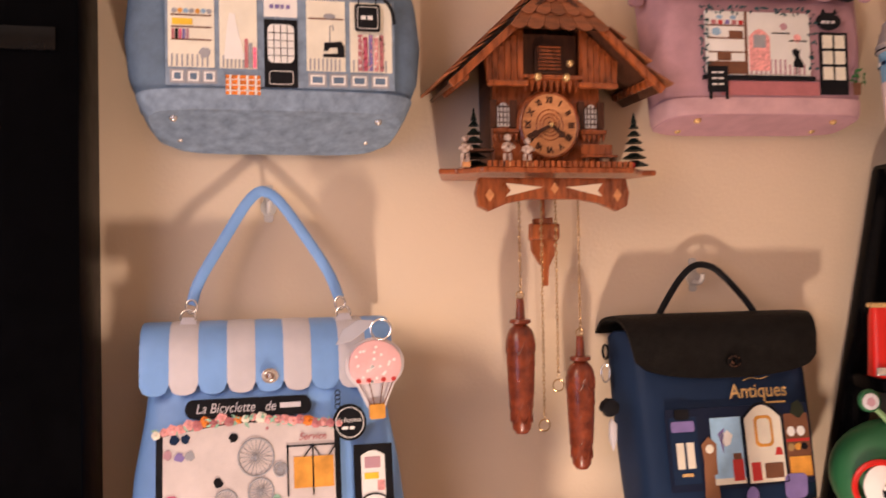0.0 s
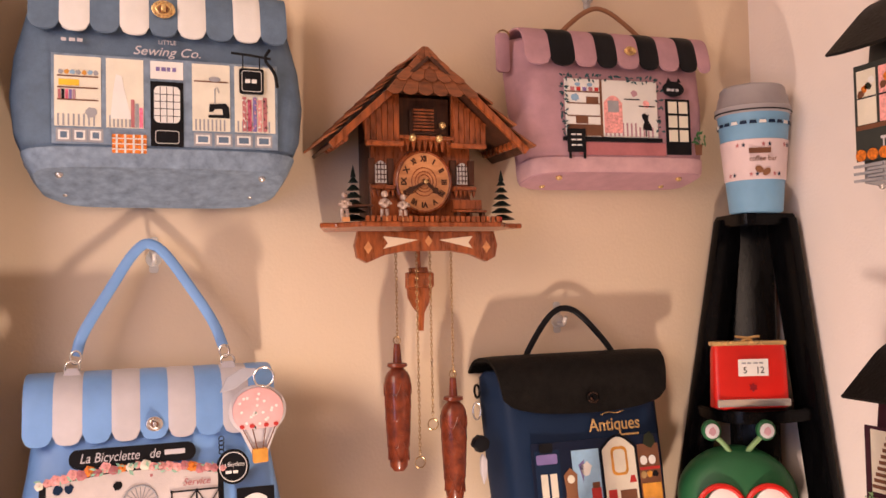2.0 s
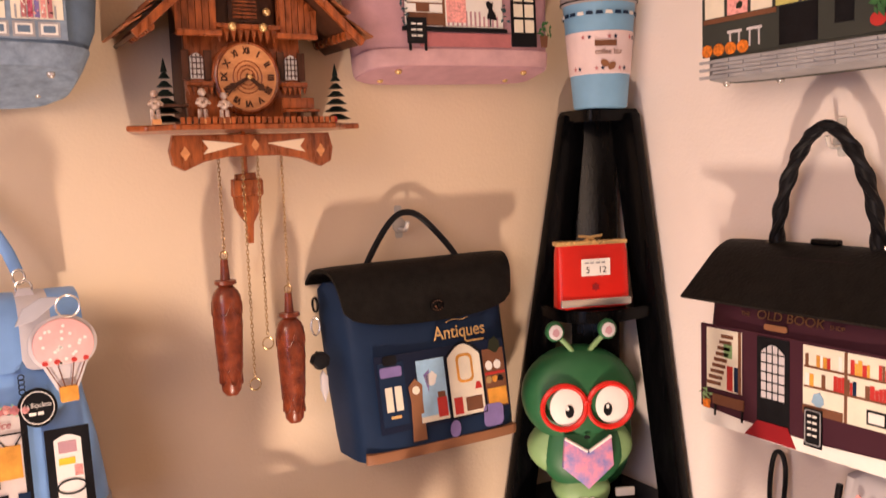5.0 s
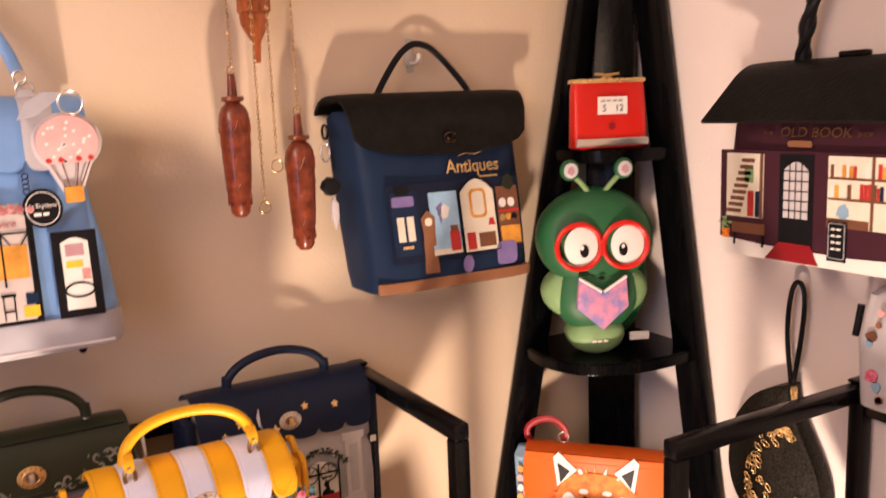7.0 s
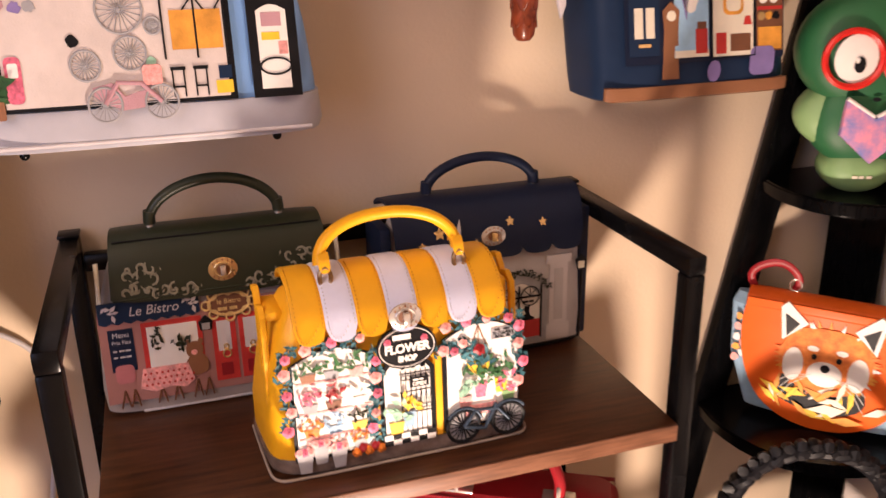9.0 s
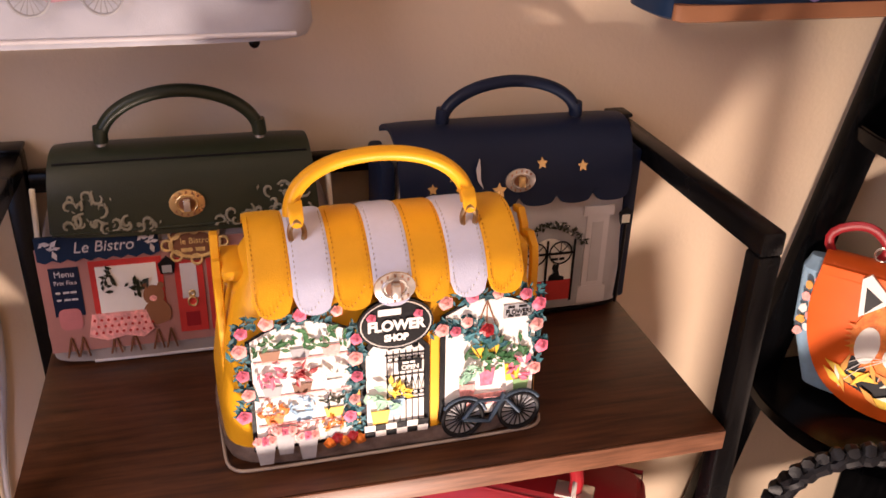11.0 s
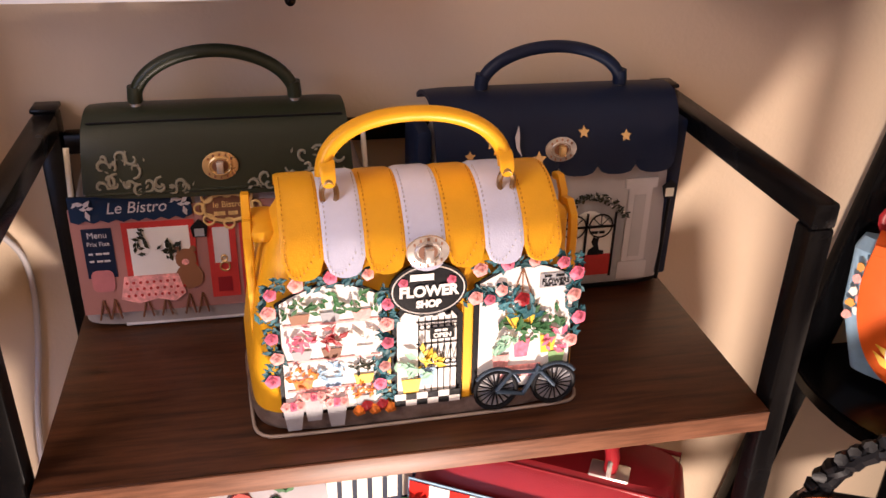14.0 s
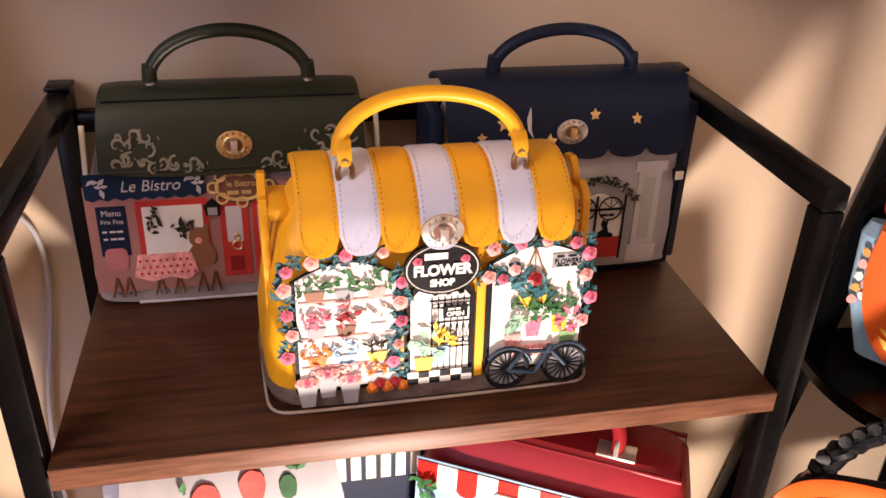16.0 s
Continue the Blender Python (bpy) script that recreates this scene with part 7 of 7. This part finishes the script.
    tube("bicycle_frame", [(0.066, yy(0.03) - 0.007, 0.030), (0.092, yy(0.03) - 0.007, 0.024), (0.106, yy(0.05) - 0.007, 0.052)], 0.0026, DARKB, b)
    tube("mudguard", [(0.066 + 0.023 * math.cos(a), yy(0.03) - 0.006, 0.030 + 0.023 * math.sin(a)) for a in [0.3 + 0.25 * i for i in range(10)]], 0.0018, DARKB, b)
    tube("mudguard", [(0.122 + 0.023 * math.cos(a), yy(0.03) - 0.006, 0.030 + 0.023 * math.sin(a)) for a in [0.6 + 0.25 * i for i in range(9)]], 0.0018, DARKB, b)
    for x, z in ((-0.118, 0.012), (-0.100, 0.020), (-0.080, 0.012)):
        lay("tin_pail", [(x - 0.006, z), (x + 0.006, z), (x + 0.009, z + 0.020), (x - 0.009, z + 0.020)], 0.002, 0.003, GREYP, b)
        for j in range(3):
            flower(b, x - 0.006 + 0.006 * j, yy(z + 0.024) - 0.005, z + 0.024, 0.0048, (PEACH, ROSE)[j % 2])
    for j in range(5):
        flower(b, -0.060 + 0.007 * j, yy(0.026) - 0.004, 0.024 + 0.004 * (j % 2), 0.0055, (FLAME, CRIMSON)[j % 2])
    return b


flower_bag(pose(-0.183, -0.184, 0.9125, 0, 0, 1) @ Matrix.Diagonal((0.985, 0.98, 1.035, 1)))


def bistro_bag(m):
    b = thing("bistro_handbag", m, "dark olive leather handbag printed as a bistro", "handbag", "shop-front bags")
    G = leather("pale_taupe_leather", (0.32, 0.28, 0.27), 0.45)
    loft("body", [(0.0, 0.150, 0.150, -0.105, -0.02), (0.004, 0.163, 0.163, -0.118, -0.008), (0.03, 0.165, 0.165, -0.12, -0.004), (0.12, 0.158, 0.160, -0.113, -0.008), (0.17, 0.140, 0.142, -0.104, -0.016), (0.200, 0.126, 0.128, -0.088, -0.03), (0.207, 0.118, 0.12, -0.08, -0.036)], G, b, power=6)
    path = [(-0.025, 0.202), (-0.04, 0.213), (-0.078, 0.216), (-0.100, 0.203), (-0.113, 0.178), (-0.120, 0.142)]
    strip("flap", -0.128, 0.128, path, OLIVE, b, 0.005, 0.008, "dark olive flap with embossed scrolls", nx=18, x0b=-0.138, x1b=0.138)
    full = smooth_line(path)
    total = sum(math.dist(p, q) for p, q in zip(full, full[1:]))
    def on_flap(x, s):
        (y, z), (dy, dz) = walk_line(full, total * s)
        return (x, y + dz * 0.0056, z - dy * 0.0056)
    g = random.Random(21)
    SCROLL = leather("worn_olive_relief", (0.24, 0.225, 0.17), 0.4)
    for sx in (-1, 1):
        for k in range(24):
            x, s, r, t0 = 0.122 - 0.0038 * k + g.uniform(-0.004, 0.004), (0.90, 0.82, 0.74, 0.93)[k % 4] - 0.05 * (k < 8) * (k % 2) + g.uniform(-0.02, 0.02), g.uniform(0.004, 0.009), g.uniform(0, 6)
            if k > 12 and s < 0.85:
                continue
            bm = bmesh.new()
            pts = [on_flap(sx * (x + r * (1 - 0.1 * j) * math.cos(t0 + j * 0.62)), s + r / total * (1 - 0.1 * j) * math.sin(t0 + j * 0.62)) for j in range(9)]
            add_tube(bm, pts, 0.0015, 5, taper=lambda k: 1.3 - 1.3 * abs(k - 0.4))
            part("embossed_scroll", bm, SCROLL, b, smooth=True)
            leaves(b, [(sx * (x - 0.008), on_flap(0, s)[2])], on_flap(0, s)[1], 0.007, SCROLL, int(x * 1000), "embossed_leaf", 1)
    tube("flap_seam", [on_flap(-0.128 + 0.256 * i / 30, 0.50) for i in range(31)], 0.0011, BLACK, b)
    tube("flap_edge", [on_flap(-0.135 + 0.270 * i / 30, 0.955) for i in range(31)], 0.0014, OLIVE, b)
    turn_lock(b, 0.0, -0.1205, 0.172, 1.15, GOLD, SILVER)
    top_handle(b, -0.081, 0.081, 0.212, 0.058, -0.068, OLIVE, 0.0066)
    sl = 0.075
    y0 = -0.1205
    def lay(name, outline, up, thick, mat, parent, label=""):
        return slab(name, outline, y0 - up, thick, mat, parent, label, slope=sl, z_ref=0.02)
    def yy(z):
        return y0 + sl * (z - 0.02)
    PRINT = leather("dusty_rose_print", (0.36, 0.17, 0.15), 0.5)
    fr = lay("shop_front", rect(-0.158, 0.020, 0.152, 0.132), 0, 0.0012, PRINT, b, "printed bistro front")
    sc = [(-0.156, 0.145), (-0.156, 0.122)] + [(-0.156 + 0.0075 * i, 0.121 - 0.003 * (i % 2)) for i in range(17)] + [(-0.034, 0.122), (-0.034, 0.145)]
    aw = lay("bistro_awning", sc[::-1], 0.001, 0.003, NAVY, b, "navy scalloped sign board")
    words("Le Bistro", -0.090, 0.132, yy(0.132) - 0.0044, 0.0165, PALEGREY, aw, lean=0.25)
    for x in (-0.142, -0.045):
        leaves(aw, [(x, 0.132)], yy(0.132) - 0.004, 0.011, PALEGREY, 5, "awning_flourish", 6)
    GILT = material("gilt_print", (0.72, 0.50, 0.20), 0.4, vary=0.2, scale=120)
    pl = lay("gold_plaque", oval(0.003, 0.127, 0.030, 0.018), 0.0015, 0.003, BROWNP, b, "brown plaque with gold scrolls")
    tube("plaque_rim", [(x, yy(z) - 0.005, z) for x, z in oval(0.003, 0.127, 0.026, 0.014)], 0.0018, GILT, pl, 5, closed=True)
    for k in range(8):
        a = 2 * math.pi * k / 8
        ring("plaque_scroll", (0.003 + 0.029 * math.cos(a), yy(0.127) - 0.005, 0.127 + 0.017 * math.sin(a)), 0.0055, 0.0014, GILT, pl, n=12)
    words("le Bistro", 0.003, 0.130, yy(0.13) - 0.005, 0.009, GILT, pl)
    bars(-0.012, 0.018, 0.121, yy(0.121) - 0.0048, 0.004, GILT, pl, 2)
    mn = lay("menu_board", rect(-0.148, 0.060, -0.118, 0.112), 0.0012, 0.001, NAVY_D, fr, "dark blue menu board")
    words("Menu", -0.133, 0.105, yy(0.105) - 0.0026, 0.009, PALEGREY, mn)
    words("Prix Fixe", -0.133, 0.096, yy(0.096) - 0.0026, 0.0065, PALEGREY, mn)
    for k in range(3):
        bars(-0.144, -0.122, 0.086 - 0.008 * k, yy(0.08) - 0.0022, 0.002, PALEGREY, mn, 3)
    wn = lay("bistro_window", rect(-0.108, 0.050, -0.034, 0.116), 0.0012, 0.001, REDP, fr, "red-framed printed window")
    lay("window_ground", rect(-0.102, 0.052, -0.040, 0.110), 0.0022, 0.0006, WHITE, wn)
    leaves(wn, [(-0.090, 0.104), (-0.090, 0.096), (-0.092, 0.088)], yy(0.1) - 0.003, 0.008, OLIVE, 2, "hanging_plant", 6)
    leaves(wn, [(-0.062, 0.090), (-0.056, 0.086), (-0.066, 0.084)], yy(0.09) - 0.003, 0.010, OLIVE, 3, "hanging_plant", 6)
    bx = lay("teddy", blob(-0.046, 0.075, 0.011, 3, 18, 0.06), 0.003, 0.0012, BROWN_L, fr)
    for x in (-0.054, -0.038):
        lay("teddy_ear", oval(x, 0.085, 0.0035, 0.0035, 10), 0.0028, 0.0012, BROWN_L, fr)
    lay("teddy_muzzle", oval(-0.047, 0.072, 0.004, 0.0032, 12), 0.0042, 0.0006, PEACH, fr)
    lay("teddy_body", blob(-0.044, 0.056, 0.014, 4, 18, 0.06), 0.0028, 0.0012, BROWN_L, fr)
    tb = lay("table_cloth", [(-0.118, 0.036), (-0.100, 0.030), (-0.080, 0.034), (-0.062, 0.030), (-0.050, 0.038), (-0.056, 0.060), (-0.112, 0.060)], 0.003, 0.0012, PEACH, fr, "spotted pink table cloth")
    for k in range(26):
        lay("spot", oval(-0.110 + (k % 9) * 0.007 + (k // 9 % 2) * 0.003, 0.039 + (k // 9) * 0.007, 0.0016, 0.0016, 8), 0.0042, 0.0004, REDP, tb)
    lay("cafe_chair", rect(-0.145, 0.045, -0.122, 0.068, 0.006), 0.002, 0.001, PINK_D, fr)
    for x0 in (-0.140, -0.128, -0.095, -0.075, -0.050, -0.036):
        tube("furniture_leg", [(x0 + 0.003, yy(0.035) - 0.003, 0.036), (x0 - 0.003, yy(0.02) - 0.003, 0.014)], 0.0012, BROWNP, fr, 5)
        tube("furniture_leg", [(x0 + 0.003, yy(0.035) - 0.003, 0.036), (x0 + 0.008, yy(0.02) - 0.003, 0.014)], 0.0012, BROWNP, fr, 5)
    lp = lay("wall_lantern", [(-0.036, 0.098), (-0.022, 0.098), (-0.020, 0.108), (-0.029, 0.116), (-0.038, 0.108)], 0.003, 0.003, BLACK, fr)
    lay("lantern_glass", rect(-0.034, 0.099, -0.024, 0.107), 0.006, 0.0006, GREYP, lp)
    for x0 in (-0.022, 0.012):
        d = lay("bistro_door", rect(x0, 0.030, x0 + 0.030, 0.112), 0.0012, 0.0014, REDP, fr, "red double door leaf")
        lay("door_pane", rect(x0 + 0.006, 0.068, x0 + 0.023, 0.106), 0.0026, 0.0006, PALEGREY, d)
        lay("door_panel", rect(x0 + 0.007, 0.036, x0 + 0.022, 0.052), 0.0026, 0.0006, CRIMSON, d)
        ring("door_knocker", (x0 + 0.016, yy(0.066) - 0.004, 0.064), 0.005, 0.0011, GOLD, d, n=14)
        ring("door_knocker", (x0 + 0.016, yy(0.074) - 0.004, 0.073), 0.003, 0.0011, GOLD, d, n=12)
    tube("piping", [(-0.118, -0.1165, 0.0035), (0, -0.1175, 0.0035), (0.118, -0.1165, 0.0035)], 0.002, PALEGREY, b)
    tube("side_strap", [(-0.150, -0.10, 0.19), (-0.153, -0.11, 0.13)], 0.003, CREAM, b)
    tube("side_strap", [(0.150, -0.09, 0.20), (0.153, -0.10, 0.13)], 0.003, CREAM, b)
    return b


bistro_bag(pose(-0.350, -0.016, 0.9125) @ Matrix.Diagonal((0.957, 0.86, 1.045, 1)))


def night_bag(m):
    b = thing("night_cafe_handbag", m, "midnight navy leather handbag with gold stars", "handbag", "shop-front bags")
    G = leather("pale_grey_print_leather", (0.46, 0.44, 0.46), 0.45)
    loft("body", [(0.0, 0.140, 0.140, -0.095, -0.02), (0.004, 0.152, 0.152, -0.108, -0.008), (0.05, 0.153, 0.153, -0.11, -0.004), (0.14, 0.146, 0.146, -0.108, -0.008), (0.18, 0.135, 0.135, -0.10, -0.02), (0.212, 0.122, 0.122, -0.085, -0.03), (0.218, 0.114, 0.114, -0.075, -0.036)], G, b, power=6)
    loft("base_band", [(-0.0005, 0.142, 0.142, -0.097, -0.018), (0.0035, 0.154, 0.154, -0.1105, -0.006), (0.008, 0.1545, 0.1545, -0.1115, -0.004), (0.0085, 0.150, 0.15, -0.10, -0.01)], BLACK, b)
    for sx in (-1, 1):
        box("side_panel", (sx * 0.146 - 0.008, -0.102, 0.01), (sx * 0.146 + 0.008, -0.01, 0.20), NAVY_D, b, 0.004)
    path = [(-0.02, 0.213), (-0.04, 0.224), (-0.078, 0.227), (-0.100, 0.213), (-0.112, 0.182), (-0.1165, 0.148)]
    xs = [-0.128 + 0.256 * i / 6 for i in range(7)]
    awning(b, xs, [NAVY_D], path, 0.010, 0.005, 0.05, "scalloped_flap")
    strip("flap", -0.142, 0.142, path[:5] + [(-0.1145, 0.163)], NAVY_D, b, 0.0062, 0.0, nx=12, x0b=-0.135, x1b=0.135, label="midnight navy flap")
    turn_lock(b, 0.0, -0.1195, 0.180, 1.1, SILVER, GOLD)
    for x, z, r in ((-0.075, 0.190, 0.009), (-0.024, 0.170, 0.0085), (0.026, 0.196, 0.0065), (0.075, 0.190, 0.0065), (-0.1, 0.176, 0.006)):
        (yv, zv) = min(((p[0], p[1]) for p in smooth_line(path)), key=lambda p: abs(p[1] - z))
        slab("gold_star", star(x, z, r, inner=0.5), yv - 0.006, 0.002, GOLD, b, "small gold star stud", slope=0.35, z_ref=z)
    slab("crescent_moon", [(-0.048, 0.207), (-0.052, 0.195), (-0.050, 0.183), (-0.044, 0.175), (-0.047, 0.185), (-0.047, 0.197)], -0.118, 0.002, PALEGREY, b, slope=0.2, z_ref=0.2)
    top_handle(b, -0.079, 0.079, 0.222, 0.053, -0.066, NAVY_D, 0.0066)
    sl = 0.02
    y0 = -0.1108
    def lay(name, outline, up, thick, mat, parent, label=""):
        return slab(name, outline, y0 - up, thick, mat, parent, label, slope=sl, z_ref=0.02)
    wn = lay("arched_window", arch(0.0, 0.012, 0.088, 0.122, 0.03), 0, 0.0015, GREYP, b, "grey arched shop window")
    lay("window_ground", arch(0.014, 0.040, 0.076, 0.102, 0.022), 0.0015, 0.0008, WHITE, wn)
    lay("red_cushion", rect(0.014, 0.022, 0.076, 0.048), 0.0018, 0.0012, REDP, wn)
    for x in (0.012, 0.042, 0.076):
        box("window_bar", (x - 0.0012, y0 - 0.0038, 0.020), (x + 0.0012, y0 - 0.0022, 0.100), BLACK, wn)
    box("window_bar", (0.012, y0 - 0.0038, 0.082), (0.077, y0 - 0.0022, 0.0845), BLACK, wn)
    for cx in (0.027, 0.059):
        ring("fanlight", (cx, y0 - 0.003, 0.084), 0.014, 0.0009, BLACK, wn, n=18)
        for a in (45, 90, 135):
            tube("fan_bar", [(cx, y0 - 0.003, 0.084), (cx + 0.014 * math.cos(radians(a)), y0 - 0.003, 0.084 + 0.014 * math.sin(radians(a)))], 0.0006, BLACK, wn, 4)
    lay("cat_silhouette", [(0.046, 0.048), (0.066, 0.048), (0.066, 0.052), (0.060, 0.054), (0.058, 0.062), (0.059, 0.070), (0.056, 0.068), (0.052, 0.070), (0.050, 0.064), (0.053, 0.058), (0.047, 0.054)], 0.0026, 0.0008, BLACK, wn)
    bars(0.048, 0.068, 0.076, y0 - 0.0024, 0.003, BLACK, wn, 2)
    leaves(b, [(0.002 + 0.086 * k / 11, 0.096 + 0.024 * math.sin(math.pi * k / 11)) for k in range(12)], y0 - 0.002, 0.006, OLIVE, 14, "green_garland", 9)
    g = random.Random(5)
    for k in range(22):
        q = g.random()
        lay("fairy_light", oval(0.004 + 0.082 * q, 0.096 + 0.024 * math.sin(math.pi * q) + g.uniform(-0.004, 0.004), 0.0009, 0.0009, 8), 0.005, 0.0006, WHITE, b)
    for x0 in (0.090,):
        lay("pilaster", rect(x0, 0.034, x0 + 0.028, 0.128), 0, 0.0016, PALEGREY, b)
        lay("pilaster_inset", rect(x0 + 0.007, 0.042, x0 + 0.021, 0.118), 0.0016, 0.0006, G, b)
        lay("capital", rect(x0 - 0.005, 0.126, x0 + 0.033, 0.138), 0, 0.0026, PALEGREY, b)
        lay("pilaster_foot", rect(x0 - 0.004, 0.014, x0 + 0.032, 0.036), 0, 0.0022, PALEGREY, b)
    tube("lamp_post", [(0.138, y0 - 0.001, 0.010), (0.139, y0 - 0.001, 0.112)], 0.0022, BLACK, b, label="black street lamp print")
    lay("lamp_head", [(0.133, 0.112), (0.145, 0.112), (0.148, 0.126), (0.139, 0.134), (0.130, 0.126)], 0.0, 0.0022, BLACK, b)
    lay("lamp_glass", rect(0.134, 0.114, 0.144, 0.124), 0.0022, 0.0006, CREAM, b)
    ring("side_ring", (0.152, -0.06, 0.175), 0.009, 0.002, BLACK_METAL, b, "x")
    return b


night_bag(pose(-0.002, -0.022, 0.9125) @ Matrix.Diagonal((0.975, 0.9, 1.01, 1)))

# ---- on the rack's lower shelf ----
def red_bag(m):
    b = thing("red_market_handbag", m, "crimson leather handbag printed as a market stall", "handbag", "shop-front bags")
    loft("body", [(0.0, 0.155, 0.155, -0.13, 0.0), (0.005, 0.165, 0.165, -0.142, 0.01), (0.18, 0.158, 0.158, -0.135, 0.0), (0.25, 0.145, 0.145, -0.115, -0.02), (0.262, 0.135, 0.135, -0.10, -0.03)], CRIMSON, b, power=6)
    tube("piping", [(x, y, 0.255) for x, y in ((-0.14, -0.105), (0.14, -0.105), (0.14, -0.025), (-0.14, -0.025))], 0.003, CRIMSON, b, closed=True)
    y0, sl = -0.1405, 0.10
    def lay(name, outline, up, thick, mat, parent, label=""):
        return slab(name, outline, y0 - up, thick, mat, parent, label, slope=sl, z_ref=0.15)
    fr = lay("stall_front", rect(-0.150, 0.02, 0.142, 0.225), 0, 0.0015, BLUEP, b, "printed market stall front")
    for k in range(12):
        x = -0.148 + k * 0.024
        lay("awning_stripe", [(x, 0.222), (x, 0.192), (x + 0.006, 0.186), (x + 0.018, 0.186), (x + 0.024, 0.192), (x + 0.024, 0.222)][::-1], 0.0015, 0.002, (RED, WHITE)[k % 2], fr)
    sg = lay("stall_sign", rect(-0.055, 0.175, 0.055, 0.205, 0.006), 0.0036, 0.003, CREAM, fr, "cream stall sign with red edge")
    for k in range(2):
        bars(-0.045, 0.045, 0.197 - 0.013 * k, y0 + sl * 0.045 - 0.0068, 0.007, REDP, sg, 4)
    g = random.Random(3)
    for k in range(26):
        lay("printed_fruit", blob(g.uniform(-0.14, 0.13), g.uniform(0.08, 0.17), g.uniform(0.006, 0.013), k), 0.0015 + 0.0001 * k, 0.001, (FLAME, REDP, YELP, LIME, WHITE, BROWNP)[k % 6], fr)
    leaves(fr, [(-0.14, 0.19), (-0.13, 0.185)], y0 - 0.004, 0.018, LEAF, 5, "printed_leaves", 6)
    tube("handle", smooth_line([(-0.068, -0.088, 0.262), (-0.070, -0.086, 0.288), (-0.045, -0.065, 0.328), (0.0, -0.060, 0.340), (0.045, -0.065, 0.328), (0.070, -0.086, 0.288), (0.068, -0.088, 0.262)]), 0.008, CRIMSON, b, 10, 1.2)
    for x in (-0.068, 0.068):
        box("handle_plate", (x - 0.022, -0.101, 0.259), (x + 0.022, -0.075, 0.2645), SILVER, b, 0.002)
        ring("handle_ring", (x, -0.088, 0.270), 0.012, 0.003, SILVER, b, "x")
    return b


red_bag(pose(0.024, -0.156, 0.5055, 0, 0, -30))


def cherry_bag(m):
    b = thing("cherry_print_handbag", m, "white leather handbag with red fruit print", "handbag")
    W = leather("ivory_leather", (0.42, 0.40, 0.42), 0.4)
    loft("body", [(0.0, 0.145, 0.145, -0.12, 0.0), (0.005, 0.155, 0.155, -0.13, 0.01), (0.20, 0.15, 0.15, -0.12, 0.0), (0.285, 0.12, 0.12, -0.09, -0.03), (0.30, 0.10, 0.10, -0.075, -0.04)], W, b, power=4)
    fl = strip("flap", -0.125, 0.125, [(-0.03, 0.298), (-0.055, 0.306), (-0.085, 0.296), (-0.118, 0.235), (-0.130, 0.17)], W, b, 0.004, 0.05, nx=14, x0b=-0.150, x1b=0.150)
    FRUIT = material("faded_red_print", (0.50, 0.10, 0.08), 0.5, dark=(0.36, 0.05, 0.04), scale=40)
    for x, z, r, mt in ((-0.035, 0.256, 0.019, FRUIT), (0.025, 0.262, 0.017, FRUIT), (0.0, 0.225, 0.012, PEACH), (0.07, 0.255, 0.012, LEAF), (-0.07, 0.24, 0.012, LEAF), (0.05, 0.22, 0.010, BROWNP)):
        slab("printed_fruit", blob(x, z, r, int(r * 1000), 16, 0.08), -0.112 + 0.45 * (z - 0.25), 0.004, mt, b, slope=0.45, z_ref=z)
    leaves(b, [(-0.05, 0.268), (0.06, 0.245), (0.085, 0.262)], -0.104, 0.02, LEAF, 8, "printed_leaf", 3)
    strip("side_panel", -0.155, -0.10, [(-0.03, 0.27), (-0.06, 0.277), (-0.10, 0.265), (-0.135, 0.18)], LILAC_W, b, 0.004)
    return b


cherry_bag(pose(-0.392, -0.150, 0.5055, 0, 0, 8) @ Matrix.Diagonal((0.80, 1, 1, 1)))


def terrace_bag(m):
    b = thing("terrace_print_handbag", m, "navy and pink handbag printed as a terrace of shops", "handbag", "shop-front bags")
    loft("body", [(0.0, 0.115, 0.115, -0.08, -0.01), (0.005, 0.122, 0.122, -0.09, 0.0), (0.28, 0.12, 0.12, -0.085, 0.0), (0.32, 0.11, 0.11, -0.06, -0.02)], NAVY, b, power=6)
    y = -0.0905
    for x0, x1, mt in ((-0.115, 0.035, NAVY_D), (0.04, 0.118, PINK_D)):
        f = slab("terrace_house", rect(x0, 0.10, x1, 0.31), y, 0.0015, mt, b)
        for k in range(int((x1 - x0) / 0.018)):
            xx = x0 + 0.004 + k * 0.018
            slab("printed_window", rect(xx, 0.215, xx + 0.012, 0.26), y - 0.0015, 0.0008, PALEGREY if mt is NAVY_D else PLUM, f)
            slab("printed_window", arch(xx, 0.165, xx + 0.012, 0.205, 0.006), y - 0.0015, 0.0008, CREAM if mt is NAVY_D else PINK, f)
        box("cornice", (x0, y - 0.004, 0.272), (x1, y - 0.0015, 0.280), PINK if mt is PINK_D else GREYP, f)
    return b


terrace_bag(pose(-0.190, -0.07, 0.5055))

# cable hanging behind the rack
cb = thing("white_cable", pose(0, 0, 0), "thin white power cable hanging down the wall", "cable")
tube("cord", smooth_line([(-0.74, -0.012, 1.06), (-0.66, -0.010, 1.02), (-0.60, -0.010, 0.985), (-0.575, -0.010, 0.94), (-0.585, -0.010, 0.84), (-0.61, -0.010, 0.72), (-0.618, -0.010, 0.62), (-0.62, -0.010, 0.2), (-0.62, -0.010, 0.004)], 3), 0.0035, PALEGREY, cb)
